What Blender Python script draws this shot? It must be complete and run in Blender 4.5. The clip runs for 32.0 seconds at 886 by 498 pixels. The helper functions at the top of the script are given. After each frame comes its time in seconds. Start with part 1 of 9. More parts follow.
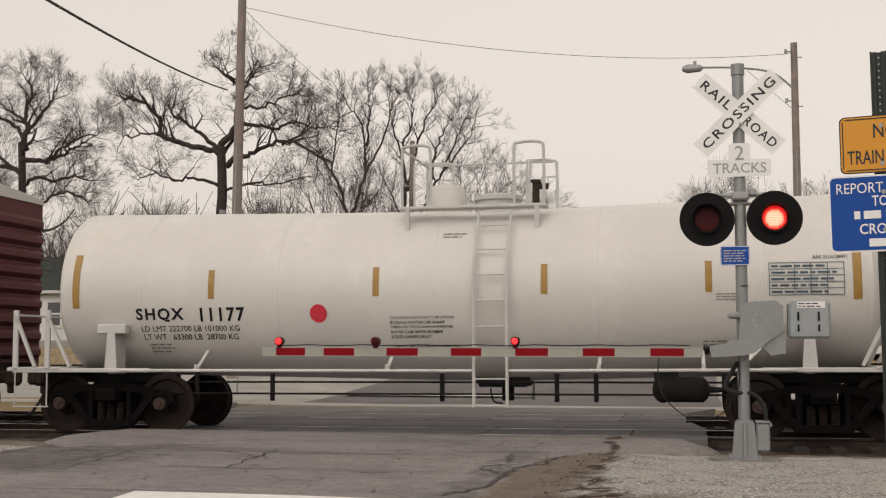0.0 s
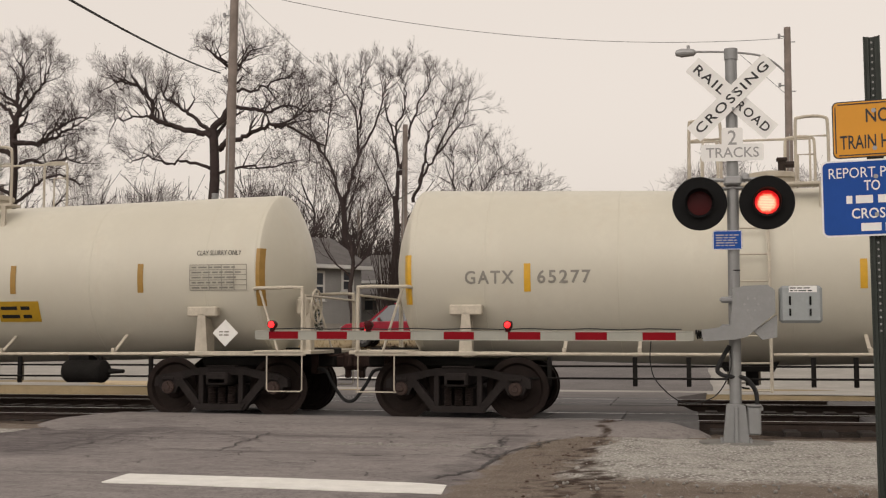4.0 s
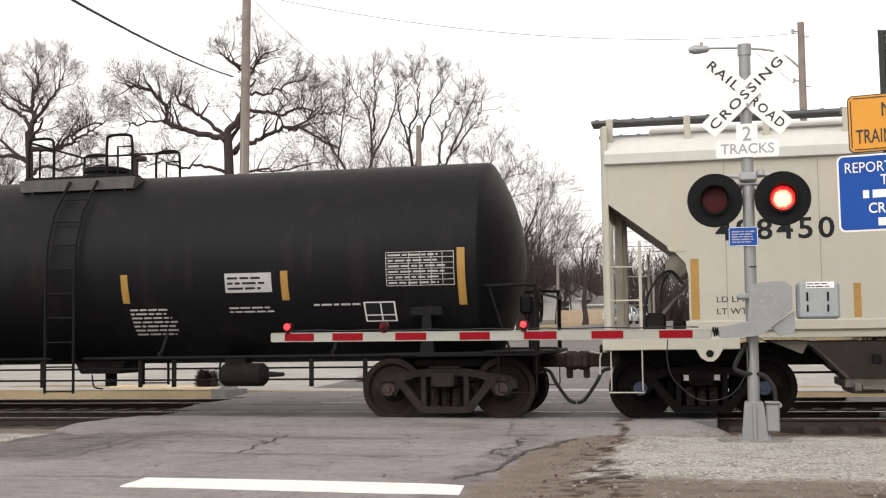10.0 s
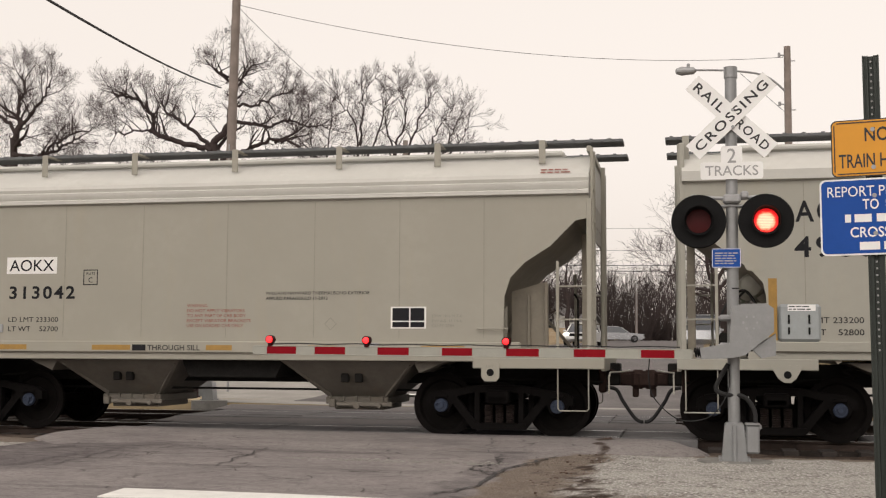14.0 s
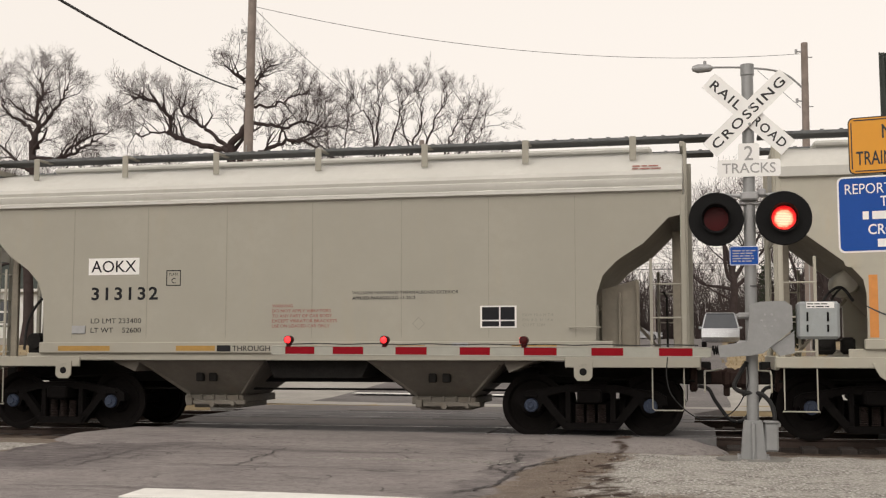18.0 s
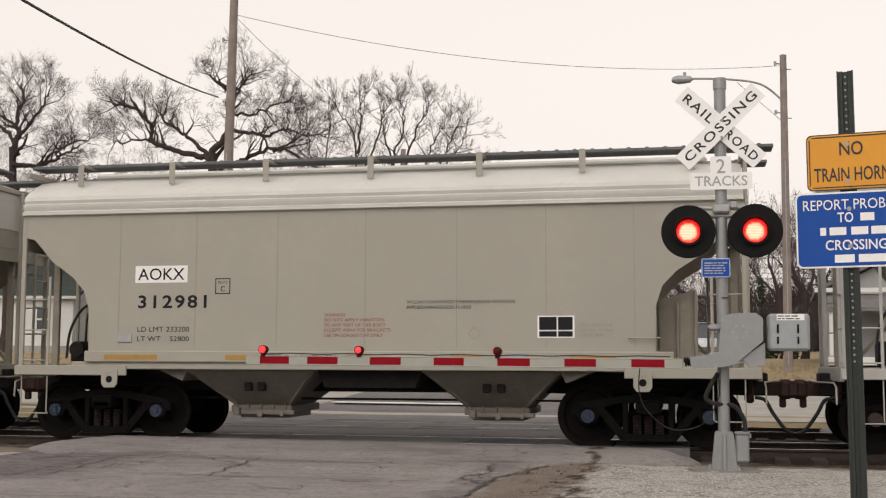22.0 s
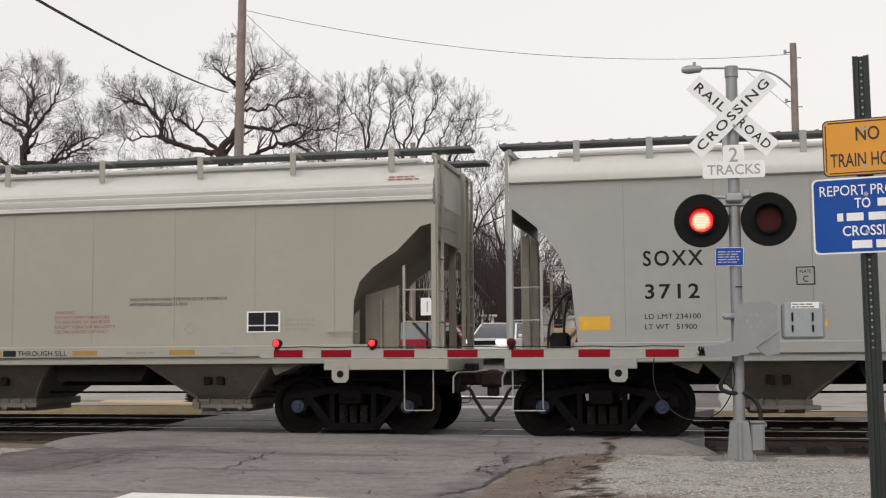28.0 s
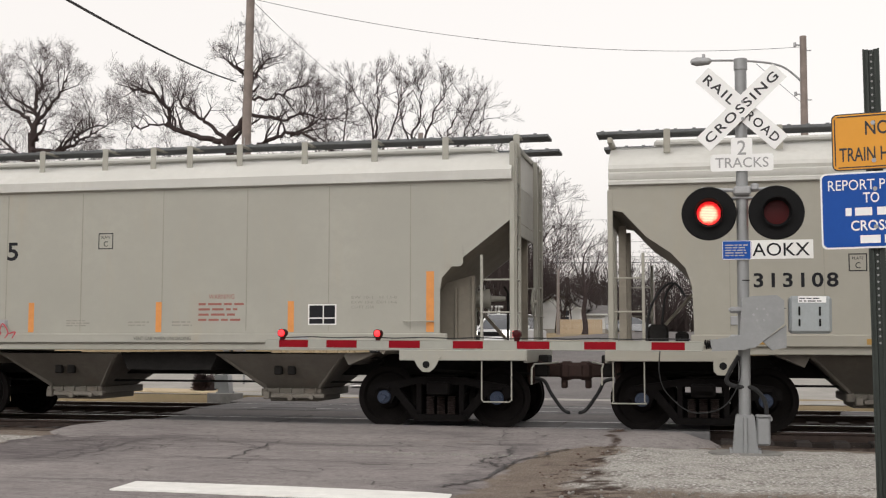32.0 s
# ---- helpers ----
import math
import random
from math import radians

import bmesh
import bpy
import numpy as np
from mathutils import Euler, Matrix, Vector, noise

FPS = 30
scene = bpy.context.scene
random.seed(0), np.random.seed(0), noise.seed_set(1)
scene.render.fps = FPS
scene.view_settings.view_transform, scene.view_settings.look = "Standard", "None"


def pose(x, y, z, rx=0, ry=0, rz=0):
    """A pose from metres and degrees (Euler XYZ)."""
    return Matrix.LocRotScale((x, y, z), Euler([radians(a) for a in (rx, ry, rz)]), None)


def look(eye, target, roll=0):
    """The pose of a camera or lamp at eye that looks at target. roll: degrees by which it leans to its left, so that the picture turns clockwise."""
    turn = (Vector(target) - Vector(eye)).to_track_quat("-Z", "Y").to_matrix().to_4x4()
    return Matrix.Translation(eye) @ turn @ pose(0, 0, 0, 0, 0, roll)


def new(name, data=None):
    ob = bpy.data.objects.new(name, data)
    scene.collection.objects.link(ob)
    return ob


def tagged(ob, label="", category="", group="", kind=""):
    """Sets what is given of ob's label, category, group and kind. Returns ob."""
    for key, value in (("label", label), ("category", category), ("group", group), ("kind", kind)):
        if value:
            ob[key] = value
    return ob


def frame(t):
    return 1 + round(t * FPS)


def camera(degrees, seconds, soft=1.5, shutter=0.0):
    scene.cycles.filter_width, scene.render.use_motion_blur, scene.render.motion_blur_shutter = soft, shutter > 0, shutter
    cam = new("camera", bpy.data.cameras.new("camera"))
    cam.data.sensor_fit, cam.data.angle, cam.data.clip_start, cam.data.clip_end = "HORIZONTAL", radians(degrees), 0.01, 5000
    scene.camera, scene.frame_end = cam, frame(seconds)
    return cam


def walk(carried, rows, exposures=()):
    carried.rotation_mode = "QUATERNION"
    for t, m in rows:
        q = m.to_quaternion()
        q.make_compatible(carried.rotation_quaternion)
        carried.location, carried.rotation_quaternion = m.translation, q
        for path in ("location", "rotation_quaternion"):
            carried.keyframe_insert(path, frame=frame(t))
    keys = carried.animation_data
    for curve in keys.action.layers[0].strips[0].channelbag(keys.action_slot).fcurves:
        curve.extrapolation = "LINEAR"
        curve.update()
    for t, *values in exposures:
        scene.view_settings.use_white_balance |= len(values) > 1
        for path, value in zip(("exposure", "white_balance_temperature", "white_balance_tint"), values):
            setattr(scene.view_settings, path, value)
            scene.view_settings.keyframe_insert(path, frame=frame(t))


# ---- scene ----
cam = camera(41.0, 32.0, soft=1.2)
PATH = [
    (0, (-0.003, -0.013, 1.264), (-0.439, 1.932, 1.436), 0.1),
    (0.5, (-0.003, -0.023, 1.257), (-0.438, 1.921, 1.429), -0.1),
    (1, (0.002, -0.018, 1.26), (-0.436, 1.926, 1.427), -0.3),
    (1.5, (0.007, -0.018, 1.259), (-0.432, 1.927, 1.42), -0.6),
    (2, (0.009, -0.025, 1.258), (-0.431, 1.919, 1.417), -0.2),
    (2.5, (0.003, -0.033, 1.259), (-0.439, 1.911, 1.417), 0.1),
    (3, (0.006, -0.003, 1.259), (-0.423, 1.944, 1.41), 0.2),
    (3.5, (0.0, -0.026, 1.26), (-0.423, 1.923, 1.403), 0.2),
    (5.5, (-0.008, -0.008, 1.262), (-0.444, 1.938, 1.417), 0.3),
    (6, (-0.006, -0.006, 1.262), (-0.446, 1.939, 1.415), 0.4),
    (6.5, (-0.012, -0.017, 1.262), (-0.449, 1.928, 1.413), 0.5),
    (7, (-0.014, -0.012, 1.258), (-0.449, 1.934, 1.41), 0.2),
    (7.5, (-0.004, -0.028, 1.259), (-0.438, 1.918, 1.411), 0.0),
    (8, (0.004, -0.008, 1.26), (-0.434, 1.938, 1.41), -0.2),
    (8.5, (0.003, -0.008, 1.257), (-0.439, 1.937, 1.406), -0.2),
    (9, (-0.001, -0.015, 1.257), (-0.446, 1.929, 1.408), 0.0),
    (9.5, (-0.001, -0.014, 1.256), (-0.447, 1.93, 1.406), -0.1),
    (10, (-0.004, -0.003, 1.26), (-0.453, 1.94, 1.406), -0.5),
    (10.5, (-0.011, 0.003, 1.258), (-0.453, 1.948, 1.404), 0.2),
    (11, (-0.007, -0.012, 1.258), (-0.44, 1.935, 1.402), -0.2),
    (11.5, (-0.003, -0.014, 1.259), (-0.425, 1.935, 1.41), 0.0),
    (12, (-0.003, 0.0, 1.26), (-0.421, 1.95, 1.411), 0.5),
    (12.5, (-0.005, -0.007, 1.255), (-0.422, 1.943, 1.404), 0.6),
    (13, (-0.005, -0.008, 1.257), (-0.426, 1.942, 1.409), 1.2),
    (13.5, (-0.004, -0.027, 1.257), (-0.426, 1.922, 1.417), 0.2),
    (14, (0.001, -0.014, 1.261), (-0.422, 1.933, 1.433), 0.6),
    (14.5, (-0.003, -0.035, 1.258), (-0.435, 1.91, 1.436), 0.7),
    (16.5, (-0.005, -0.043, 1.257), (-0.461, 1.896, 1.436), 0.5),
    (17, (-0.004, -0.024, 1.259), (-0.461, 1.915, 1.435), 0.4),
    (17.5, (0.006, -0.016, 1.255), (-0.449, 1.924, 1.431), 0.0),
    (18, (0.004, -0.038, 1.259), (-0.447, 1.903, 1.43), 0.3),
    (18.5, (0.008, 0.004, 1.258), (-0.444, 1.945, 1.423), 0.4),
    (19, (0.011, -0.023, 1.257), (-0.444, 1.918, 1.417), 0.3),
    (19.5, (0.002, -0.056, 1.261), (-0.458, 1.883, 1.426), 0.8),
    (20, (0.027, -0.082, 1.265), (-0.404, 1.866, 1.407), 1.4),
    (20.5, (0.071, -0.075, 1.282), (-0.349, 1.873, 1.452), 1.8),
    (21, (0.117, -0.086, 1.286), (-0.301, 1.862, 1.463), 1.4),
    (21.5, (0.127, -0.095, 1.278), (-0.299, 1.85, 1.466), 0.7),
    (22, (0.12, -0.081, 1.285), (-0.303, 1.865, 1.47), 0.5),
    (22.5, (0.122, -0.064, 1.278), (-0.314, 1.88, 1.452), 0.2),
    (23, (0.117, -0.077, 1.278), (-0.323, 1.867, 1.437), -0.2),
    (23.5, (0.116, -0.078, 1.271), (-0.315, 1.868, 1.432), 0.0),
    (24, (0.12, -0.061, 1.277), (-0.317, 1.884, 1.438), 0.3),
    (24.5, (0.12, -0.083, 1.275), (-0.318, 1.861, 1.439), 0.4),
    (25, (0.121, -0.099, 1.275), (-0.322, 1.845, 1.441), 0.9),
    (25.5, (0.115, -0.088, 1.277), (-0.325, 1.856, 1.449), 0.5),
    (27.5, (0.09, -0.068, 1.281), (-0.357, 1.873, 1.465), -0.3),
    (28, (0.09, -0.076, 1.268), (-0.35, 1.867, 1.442), -0.1),
    (28.5, (0.097, -0.07, 1.278), (-0.346, 1.873, 1.445), -0.1),
    (29, (0.096, -0.063, 1.279), (-0.349, 1.88, 1.444), 0.1),
    (29.5, (0.095, -0.071, 1.277), (-0.351, 1.872, 1.442), 0.2),
    (30, (0.085, -0.058, 1.278), (-0.369, 1.883, 1.439), 0.4),
    (30.5, (0.082, -0.036, 1.278), (-0.383, 1.903, 1.437), 0.5),
    (31, (0.083, -0.051, 1.27), (-0.389, 1.886, 1.424), 0.4),
    (31.5, (0.088, -0.053, 1.271), (-0.382, 1.885, 1.425), 0.5),
    (32, (0.093, -0.043, 1.276), (-0.359, 1.899, 1.434), 0.4),
]
EXPOSURES = [(0, -0.32, 7000, 11), (1, -0.48, 7150, 12), (3.2, -0.42, 7150, 12), (6, -0.02, 7000, 11), (7, -0.2, 7150, 13), (8, -0.4, 7300, 14), (9, 0.1, 6750, 9), (10, 0.46, 6550, 9), (11, 0.12, 6850, 10), (12, 0.14, 6850, 11),
             (13, -0.02, 6950, 12), (17, -0.08, 6950, 10), (19, 0.02, 6950, 10), (21, -0.08, 6900, 10), (22, -0.04, 6800, 11), (25, 0, 6600, 10), (28, -0.08, 6450, 10), (30, 0.04, 6500, 10), (32, 0.05, 6500, 9)]
walk(cam, [(t, look(eye, target, roll)) for t, eye, target, roll in PATH], EXPOSURES)

# ---- light ----
world = bpy.data.worlds.new("overcast_sky")
scene.world = world
world.use_nodes = True
_n, _l = world.node_tree.nodes, world.node_tree.links
_bg = _n["Background"]
_sky = _n.new("ShaderNodeTexSky")
_sky.sky_type = "NISHITA"
_sky.sun_disc = False
_sky.sun_elevation, _sky.sun_rotation = radians(38), radians(200)
_sky.air_density, _sky.dust_density, _sky.ozone_density = 1.0, 6.0, 1.0
_hs = _n.new("ShaderNodeHueSaturation")
_hs.inputs["Saturation"].default_value = 0.12
_l.new(_sky.outputs["Color"], _hs.inputs["Color"])
_mix = _n.new("ShaderNodeMix")
_mix.data_type = "RGBA"
_mix.inputs["Factor"].default_value = 0.62
_mix.inputs["B"].default_value = (7.2, 6.75, 6.45, 1)
_l.new(_hs.outputs["Color"], _mix.inputs["A"])
_l.new(_mix.outputs["Result"], _bg.inputs["Color"])
_bg.inputs["Strength"].default_value = 0.17
sun = new("sun", bpy.data.lights.new("sun", "SUN"))
sun.data.energy, sun.data.angle, sun.data.color = 0.5, radians(25), (1.0, 0.96, 0.92)
sun.matrix_world = look((0, 0, 30), (-14, 30, 30 - 26))

# ---- materials ----
MATS = {}


def mat(name, base, rough=0.6, metal=0.0, var=0.2, scale=3.0, bump=0.15, bscale=40.0, streak=0.0, streak_col=(0.2, 0.12, 0.06), spec=0.4,
        fleck=0.0, fleck_col=(0.5, 0.48, 0.45), rand=0.0):
    """A painted or worn surface: broad stains, fine grain, upright run-down streaks, a little relief."""
    if name in MATS:
        return MATS[name]
    m = bpy.data.materials.new(name)
    MATS[name] = m
    m.use_nodes = True
    n, l = m.node_tree.nodes, m.node_tree.links
    b = n["Principled BSDF"]
    b.inputs["Metallic"].default_value = metal
    b.inputs["Specular IOR Level"].default_value = spec
    tc = n.new("ShaderNodeTexCoord")

    def noise_at(sc, detail, stretch=(1, 1, 1)):
        mp = n.new("ShaderNodeMapping")
        mp.inputs["Scale"].default_value = stretch
        l.new(tc.outputs["Object"], mp.inputs["Vector"])
        t = n.new("ShaderNodeTexNoise")
        t.inputs["Scale"].default_value = sc
        t.inputs["Detail"].default_value = detail
        t.inputs["Roughness"].default_value = 0.65
        l.new(mp.outputs["Vector"], t.inputs["Vector"])
        return t.outputs["Fac"]

    def ramp(fac, lo, hi):
        r = n.new("ShaderNodeMapRange")
        r.inputs["From Min"].default_value, r.inputs["From Max"].default_value = lo, hi
        l.new(fac, r.inputs["Value"])
        return r.outputs["Result"]

    def mixed(fac, a, c):
        x = n.new("ShaderNodeMix")
        x.data_type = "RGBA"
        l.new(fac, x.inputs["Factor"])
        for key, val in (("A", a), ("B", c)):
            if isinstance(val, tuple):
                x.inputs[key].default_value = (*val, 1)
            else:
                l.new(val, x.inputs[key])
        return x.outputs["Result"]

    big = ramp(noise_at(scale, 5), 0.3, 0.7)
    fine = noise_at(scale * 9, 6)
    dark = tuple(max(0, c * (1 - var)) for c in base)
    lite = tuple(min(0.95, c * (1 + var * 0.45)) for c in base)
    col = mixed(big, dark, lite)
    dk = tuple(c * (1 - var * 0.6) for c in base)
    col = mixed(ramp(fine, 0.42, 0.75), col, dk) if var > 0.02 else col
    if rand:
        oi = n.new("ShaderNodeObjectInfo")
        col = mixed(ramp(oi.outputs["Random"], -0.2, 1.0 / rand), col, tuple(c * 0.35 for c in base))
    if streak:
        s = noise_at(2.2, 4, (1.6, 1.6, 0.16))
        s2 = noise_at(0.7, 3)
        mul = n.new("ShaderNodeMath")
        mul.operation = "MULTIPLY"
        l.new(ramp(s, 0.52, 0.8), mul.inputs[0])
        l.new(ramp(s2, 0.35, 0.75), mul.inputs[1])
        mul2 = n.new("ShaderNodeMath")
        mul2.operation = "MULTIPLY"
        l.new(mul.outputs[0], mul2.inputs[0])
        mul2.inputs[1].default_value = streak
        col = mixed(mul2.outputs[0], col, streak_col)
    if fleck:
        col = mixed(ramp(noise_at(bscale * 0.8, 2), 0.72 - fleck * 0.2, 0.76), col, fleck_col)
    l.new(col, b.inputs["Base Color"])
    rr = n.new("ShaderNodeMapRange")
    l.new(fine, rr.inputs["Value"])
    rr.inputs["To Min"].default_value, rr.inputs["To Max"].default_value = max(0.05, rough - 0.12), min(1, rough + 0.12)
    l.new(rr.outputs["Result"], b.inputs["Roughness"])
    if bump:
        bp = n.new("ShaderNodeBump")
        bp.inputs["Strength"].default_value = bump
        bp.inputs["Distance"].default_value = 0.02
        l.new(noise_at(bscale, 5), bp.inputs["Height"])
        l.new(bp.outputs["Normal"], b.inputs["Normal"])
    return m


def glow(name, colour, strength):
    m = bpy.data.materials.new(name)
    m.use_nodes = True
    b = m.node_tree.nodes["Principled BSDF"]
    b.inputs["Base Color"].default_value = (*colour, 1)
    b.inputs["Emission Color"].default_value = (*colour, 1)
    b.inputs["Emission Strength"].default_value = strength
    return m


def glass(name, tint, rough=0.05, trans=0.9):
    m = bpy.data.materials.new(name)
    m.use_nodes = True
    b = m.node_tree.nodes["Principled BSDF"]
    b.inputs["Base Color"].default_value = (*tint, 1)
    b.inputs["Transmission Weight"].default_value = trans
    b.inputs["Roughness"].default_value = rough
    return m


def stained(m, spots):
    """Run-down stains in a paint; spots: (x, half width, top, foot, colour, strength), in the thing's own space."""
    n, l = m.node_tree.nodes, m.node_tree.links
    b = n["Principled BSDF"]
    tc = n.new("ShaderNodeTexCoord")
    sep = n.new("ShaderNodeSeparateXYZ")
    l.new(tc.outputs["Object"], sep.inputs[0])
    mp = n.new("ShaderNodeMapping")
    mp.inputs["Scale"].default_value = (7.0, 1.0, 0.55)
    l.new(tc.outputs["Object"], mp.inputs["Vector"])
    runs = n.new("ShaderNodeTexNoise")
    runs.inputs["Scale"].default_value, runs.inputs["Detail"].default_value = 1.6, 5
    l.new(mp.outputs["Vector"], runs.inputs["Vector"])

    def span(value, lo, hi):
        r = n.new("ShaderNodeMapRange")
        r.interpolation_type = "SMOOTHSTEP"
        r.inputs["From Min"].default_value, r.inputs["From Max"].default_value = lo, hi
        l.new(value, r.inputs["Value"])
        return r.outputs["Result"]

    def times(p, q):
        k = n.new("ShaderNodeMath")
        k.operation = "MULTIPLY"
        l.new(p, k.inputs[0])
        if isinstance(q, float):
            k.inputs[1].default_value = q
        else:
            l.new(q, k.inputs[1])
        return k.outputs[0]

    for x, half, top, foot, colour, strength in spots:
        off = n.new("ShaderNodeMath")
        off.operation = "SUBTRACT"
        off.inputs[1].default_value = x
        l.new(sep.outputs["X"], off.inputs[0])
        dist = n.new("ShaderNodeMath")
        dist.operation = "ABSOLUTE"
        l.new(off.outputs[0], dist.inputs[0])
        f = times(span(dist.outputs[0], half, half * 0.35), span(sep.outputs["Z"], foot, top))
        f = times(times(f, span(runs.outputs["Fac"], 0.28, 0.54)), strength)
        x_ = n.new("ShaderNodeMix")
        x_.data_type = "RGBA"
        l.new(f, x_.inputs["Factor"])
        l.new(b.inputs["Base Color"].links[0].from_socket, x_.inputs["A"])
        x_.inputs["B"].default_value = (*colour, 1)
        l.new(x_.outputs["Result"], b.inputs["Base Color"])
    return m


ASPHALT = mat("old_asphalt", (0.155, 0.143, 0.141), 0.9, var=0.3, scale=0.5, bump=0.5, bscale=90, fleck=0.35, fleck_col=(0.42, 0.4, 0.38), spec=0.2)
PANEL = mat("crossing_panel", (0.135, 0.130, 0.132), 0.8, var=0.3, scale=1.4, bump=0.35, bscale=60, spec=0.2)
TAR = mat("tar_line", (0.06, 0.055, 0.055), 0.7, var=0.4, scale=4, bump=0.3, spec=0.3)
GRAVEL = mat("limestone_gravel", (0.304, 0.29, 0.271), 0.95, var=0.35, scale=1.2, bump=1.0, bscale=45, fleck=0.6, fleck_col=(0.2, 0.18, 0.165), spec=0.15)
MUD = mat("dark_mud", (0.1, 0.065, 0.05), 0.9, var=0.45, scale=2.5, bump=0.8, bscale=30, spec=0.2)
# ballast colour lowered so that it carries the shadow under the train
BALLAST = mat("track_ballast", (0.032, 0.026, 0.023), 0.95, var=0.5, scale=5, bump=1.0, bscale=22, fleck=0.3, fleck_col=(0.13, 0.112, 0.1), spec=0.1)
DEADGRASS = mat("dormant_grass", (0.3, 0.235, 0.145), 0.95, var=0.45, scale=0.25, bump=0.7, bscale=18, fleck=0.4, fleck_col=(0.17, 0.15, 0.1), spec=0.1)
CONCRETE = mat("pale_concrete", (0.343, 0.323, 0.297), 0.9, var=0.2, scale=1.0, bump=0.3, bscale=50, spec=0.2)
SNOWY = mat("pale_salt_stained_gravel", (0.34, 0.325, 0.3), 0.95, var=0.25, scale=0.7, bump=0.5, bscale=30, fleck=0.4, fleck_col=(0.25, 0.23, 0.21), spec=0.1)
PAINTLINE = mat("road_paint", (0.72, 0.71, 0.68), 0.8, var=0.18, scale=5, bump=0.3, bscale=80, fleck=0.25, fleck_col=(0.4, 0.38, 0.36))
RAILSTEEL = mat("polished_rail", (0.62, 0.61, 0.62), 0.28, 1.0, var=0.1, scale=8, bump=0.05)
RUST = mat("rusty_steel", (0.038, 0.025, 0.02), 0.85, 0.1, var=0.4, scale=6, bump=0.3)
TIE = mat("creosote_timber", (0.035, 0.028, 0.025), 0.95, var=0.4, scale=6, bump=0.5)
BARK = mat("grey_bark", (0.055, 0.042, 0.041), 0.95, var=0.35, scale=4, bump=0.6, bscale=14, spec=0.1)
TWIG = mat("twig_bark", (0.082, 0.062, 0.063), 0.95, var=0.3, scale=2, bump=0.0, spec=0.1)
BRUSH = mat("far_brush_bark", (0.05, 0.039, 0.037), 0.95, var=0.3, scale=2, bump=0.0, spec=0.1)
POLEWOOD = mat("weathered_pole", (0.25, 0.21, 0.19), 0.95, var=0.3, scale=3, bump=0.5, bscale=20, streak=0.5, streak_col=(0.1, 0.08, 0.07), spec=0.1)
CABLE = mat("black_cable", (0.03, 0.03, 0.035), 0.7, var=0.1, bump=0)
GALV = mat("galvanised_steel", (0.31, 0.312, 0.318), 0.5, 0.35, var=0.15, scale=6, bump=0.06)
ALU = mat("cast_aluminium", (0.25, 0.254, 0.258), 0.45, 0.45, var=0.14, scale=5, bump=0.08)
ALUBOX = mat("mechanism_box", (0.288, 0.31, 0.317), 0.45, 0.4, var=0.14, scale=5, bump=0.08)
SIGNWHITE = mat("reflective_white", (0.74, 0.735, 0.73), 0.5, var=0.06, scale=4, bump=0.0)
SIGNBLACK = mat("sign_black", (0.025, 0.025, 0.028), 0.6, var=0.1, bump=0.0)
SIGNGREY = mat("faded_sign_black", (0.3, 0.3, 0.3), 0.6, var=0.1, bump=0.0)
ARMWHITE = mat("dull_arm_white", (0.30, 0.30, 0.265), 0.55, var=0.1, scale=6, bump=0.0)
SIGNYELLOW = mat("reflective_yellow", (0.62, 0.27, 0.014), 0.45, var=0.08, scale=6, bump=0.0)
SIGNBLUE = mat("reflective_blue", (0.01, 0.066, 0.3), 0.5, spec=0.15, var=0.1, scale=6, bump=0.0)
BLACKPAINT = mat("matt_black_paint", (0.0075, 0.0075, 0.008), 0.7, spec=0.12, var=0.25, scale=5, bump=0.04)
REDSTRIPE = mat("reflective_red", (0.21, 0.005, 0.011), 0.6, spec=0.08, var=0.1, scale=8, bump=0.0)
POSTGREEN = mat("dark_green_post", (0.02, 0.026, 0.022), 0.6, var=0.2, bump=0.05)
RUBBER = mat("black_rubber", (0.011, 0.011, 0.0116), 0.7, var=0.15, bump=0.05)
LAMPDARK = mat("unlit_red_lens", (0.045, 0.003, 0.004), 0.45, var=0.05, bump=0.0, spec=0.15)
GLOWRED = glow("lit_red_led", (1.0, 0.02, 0.025), 2.2)


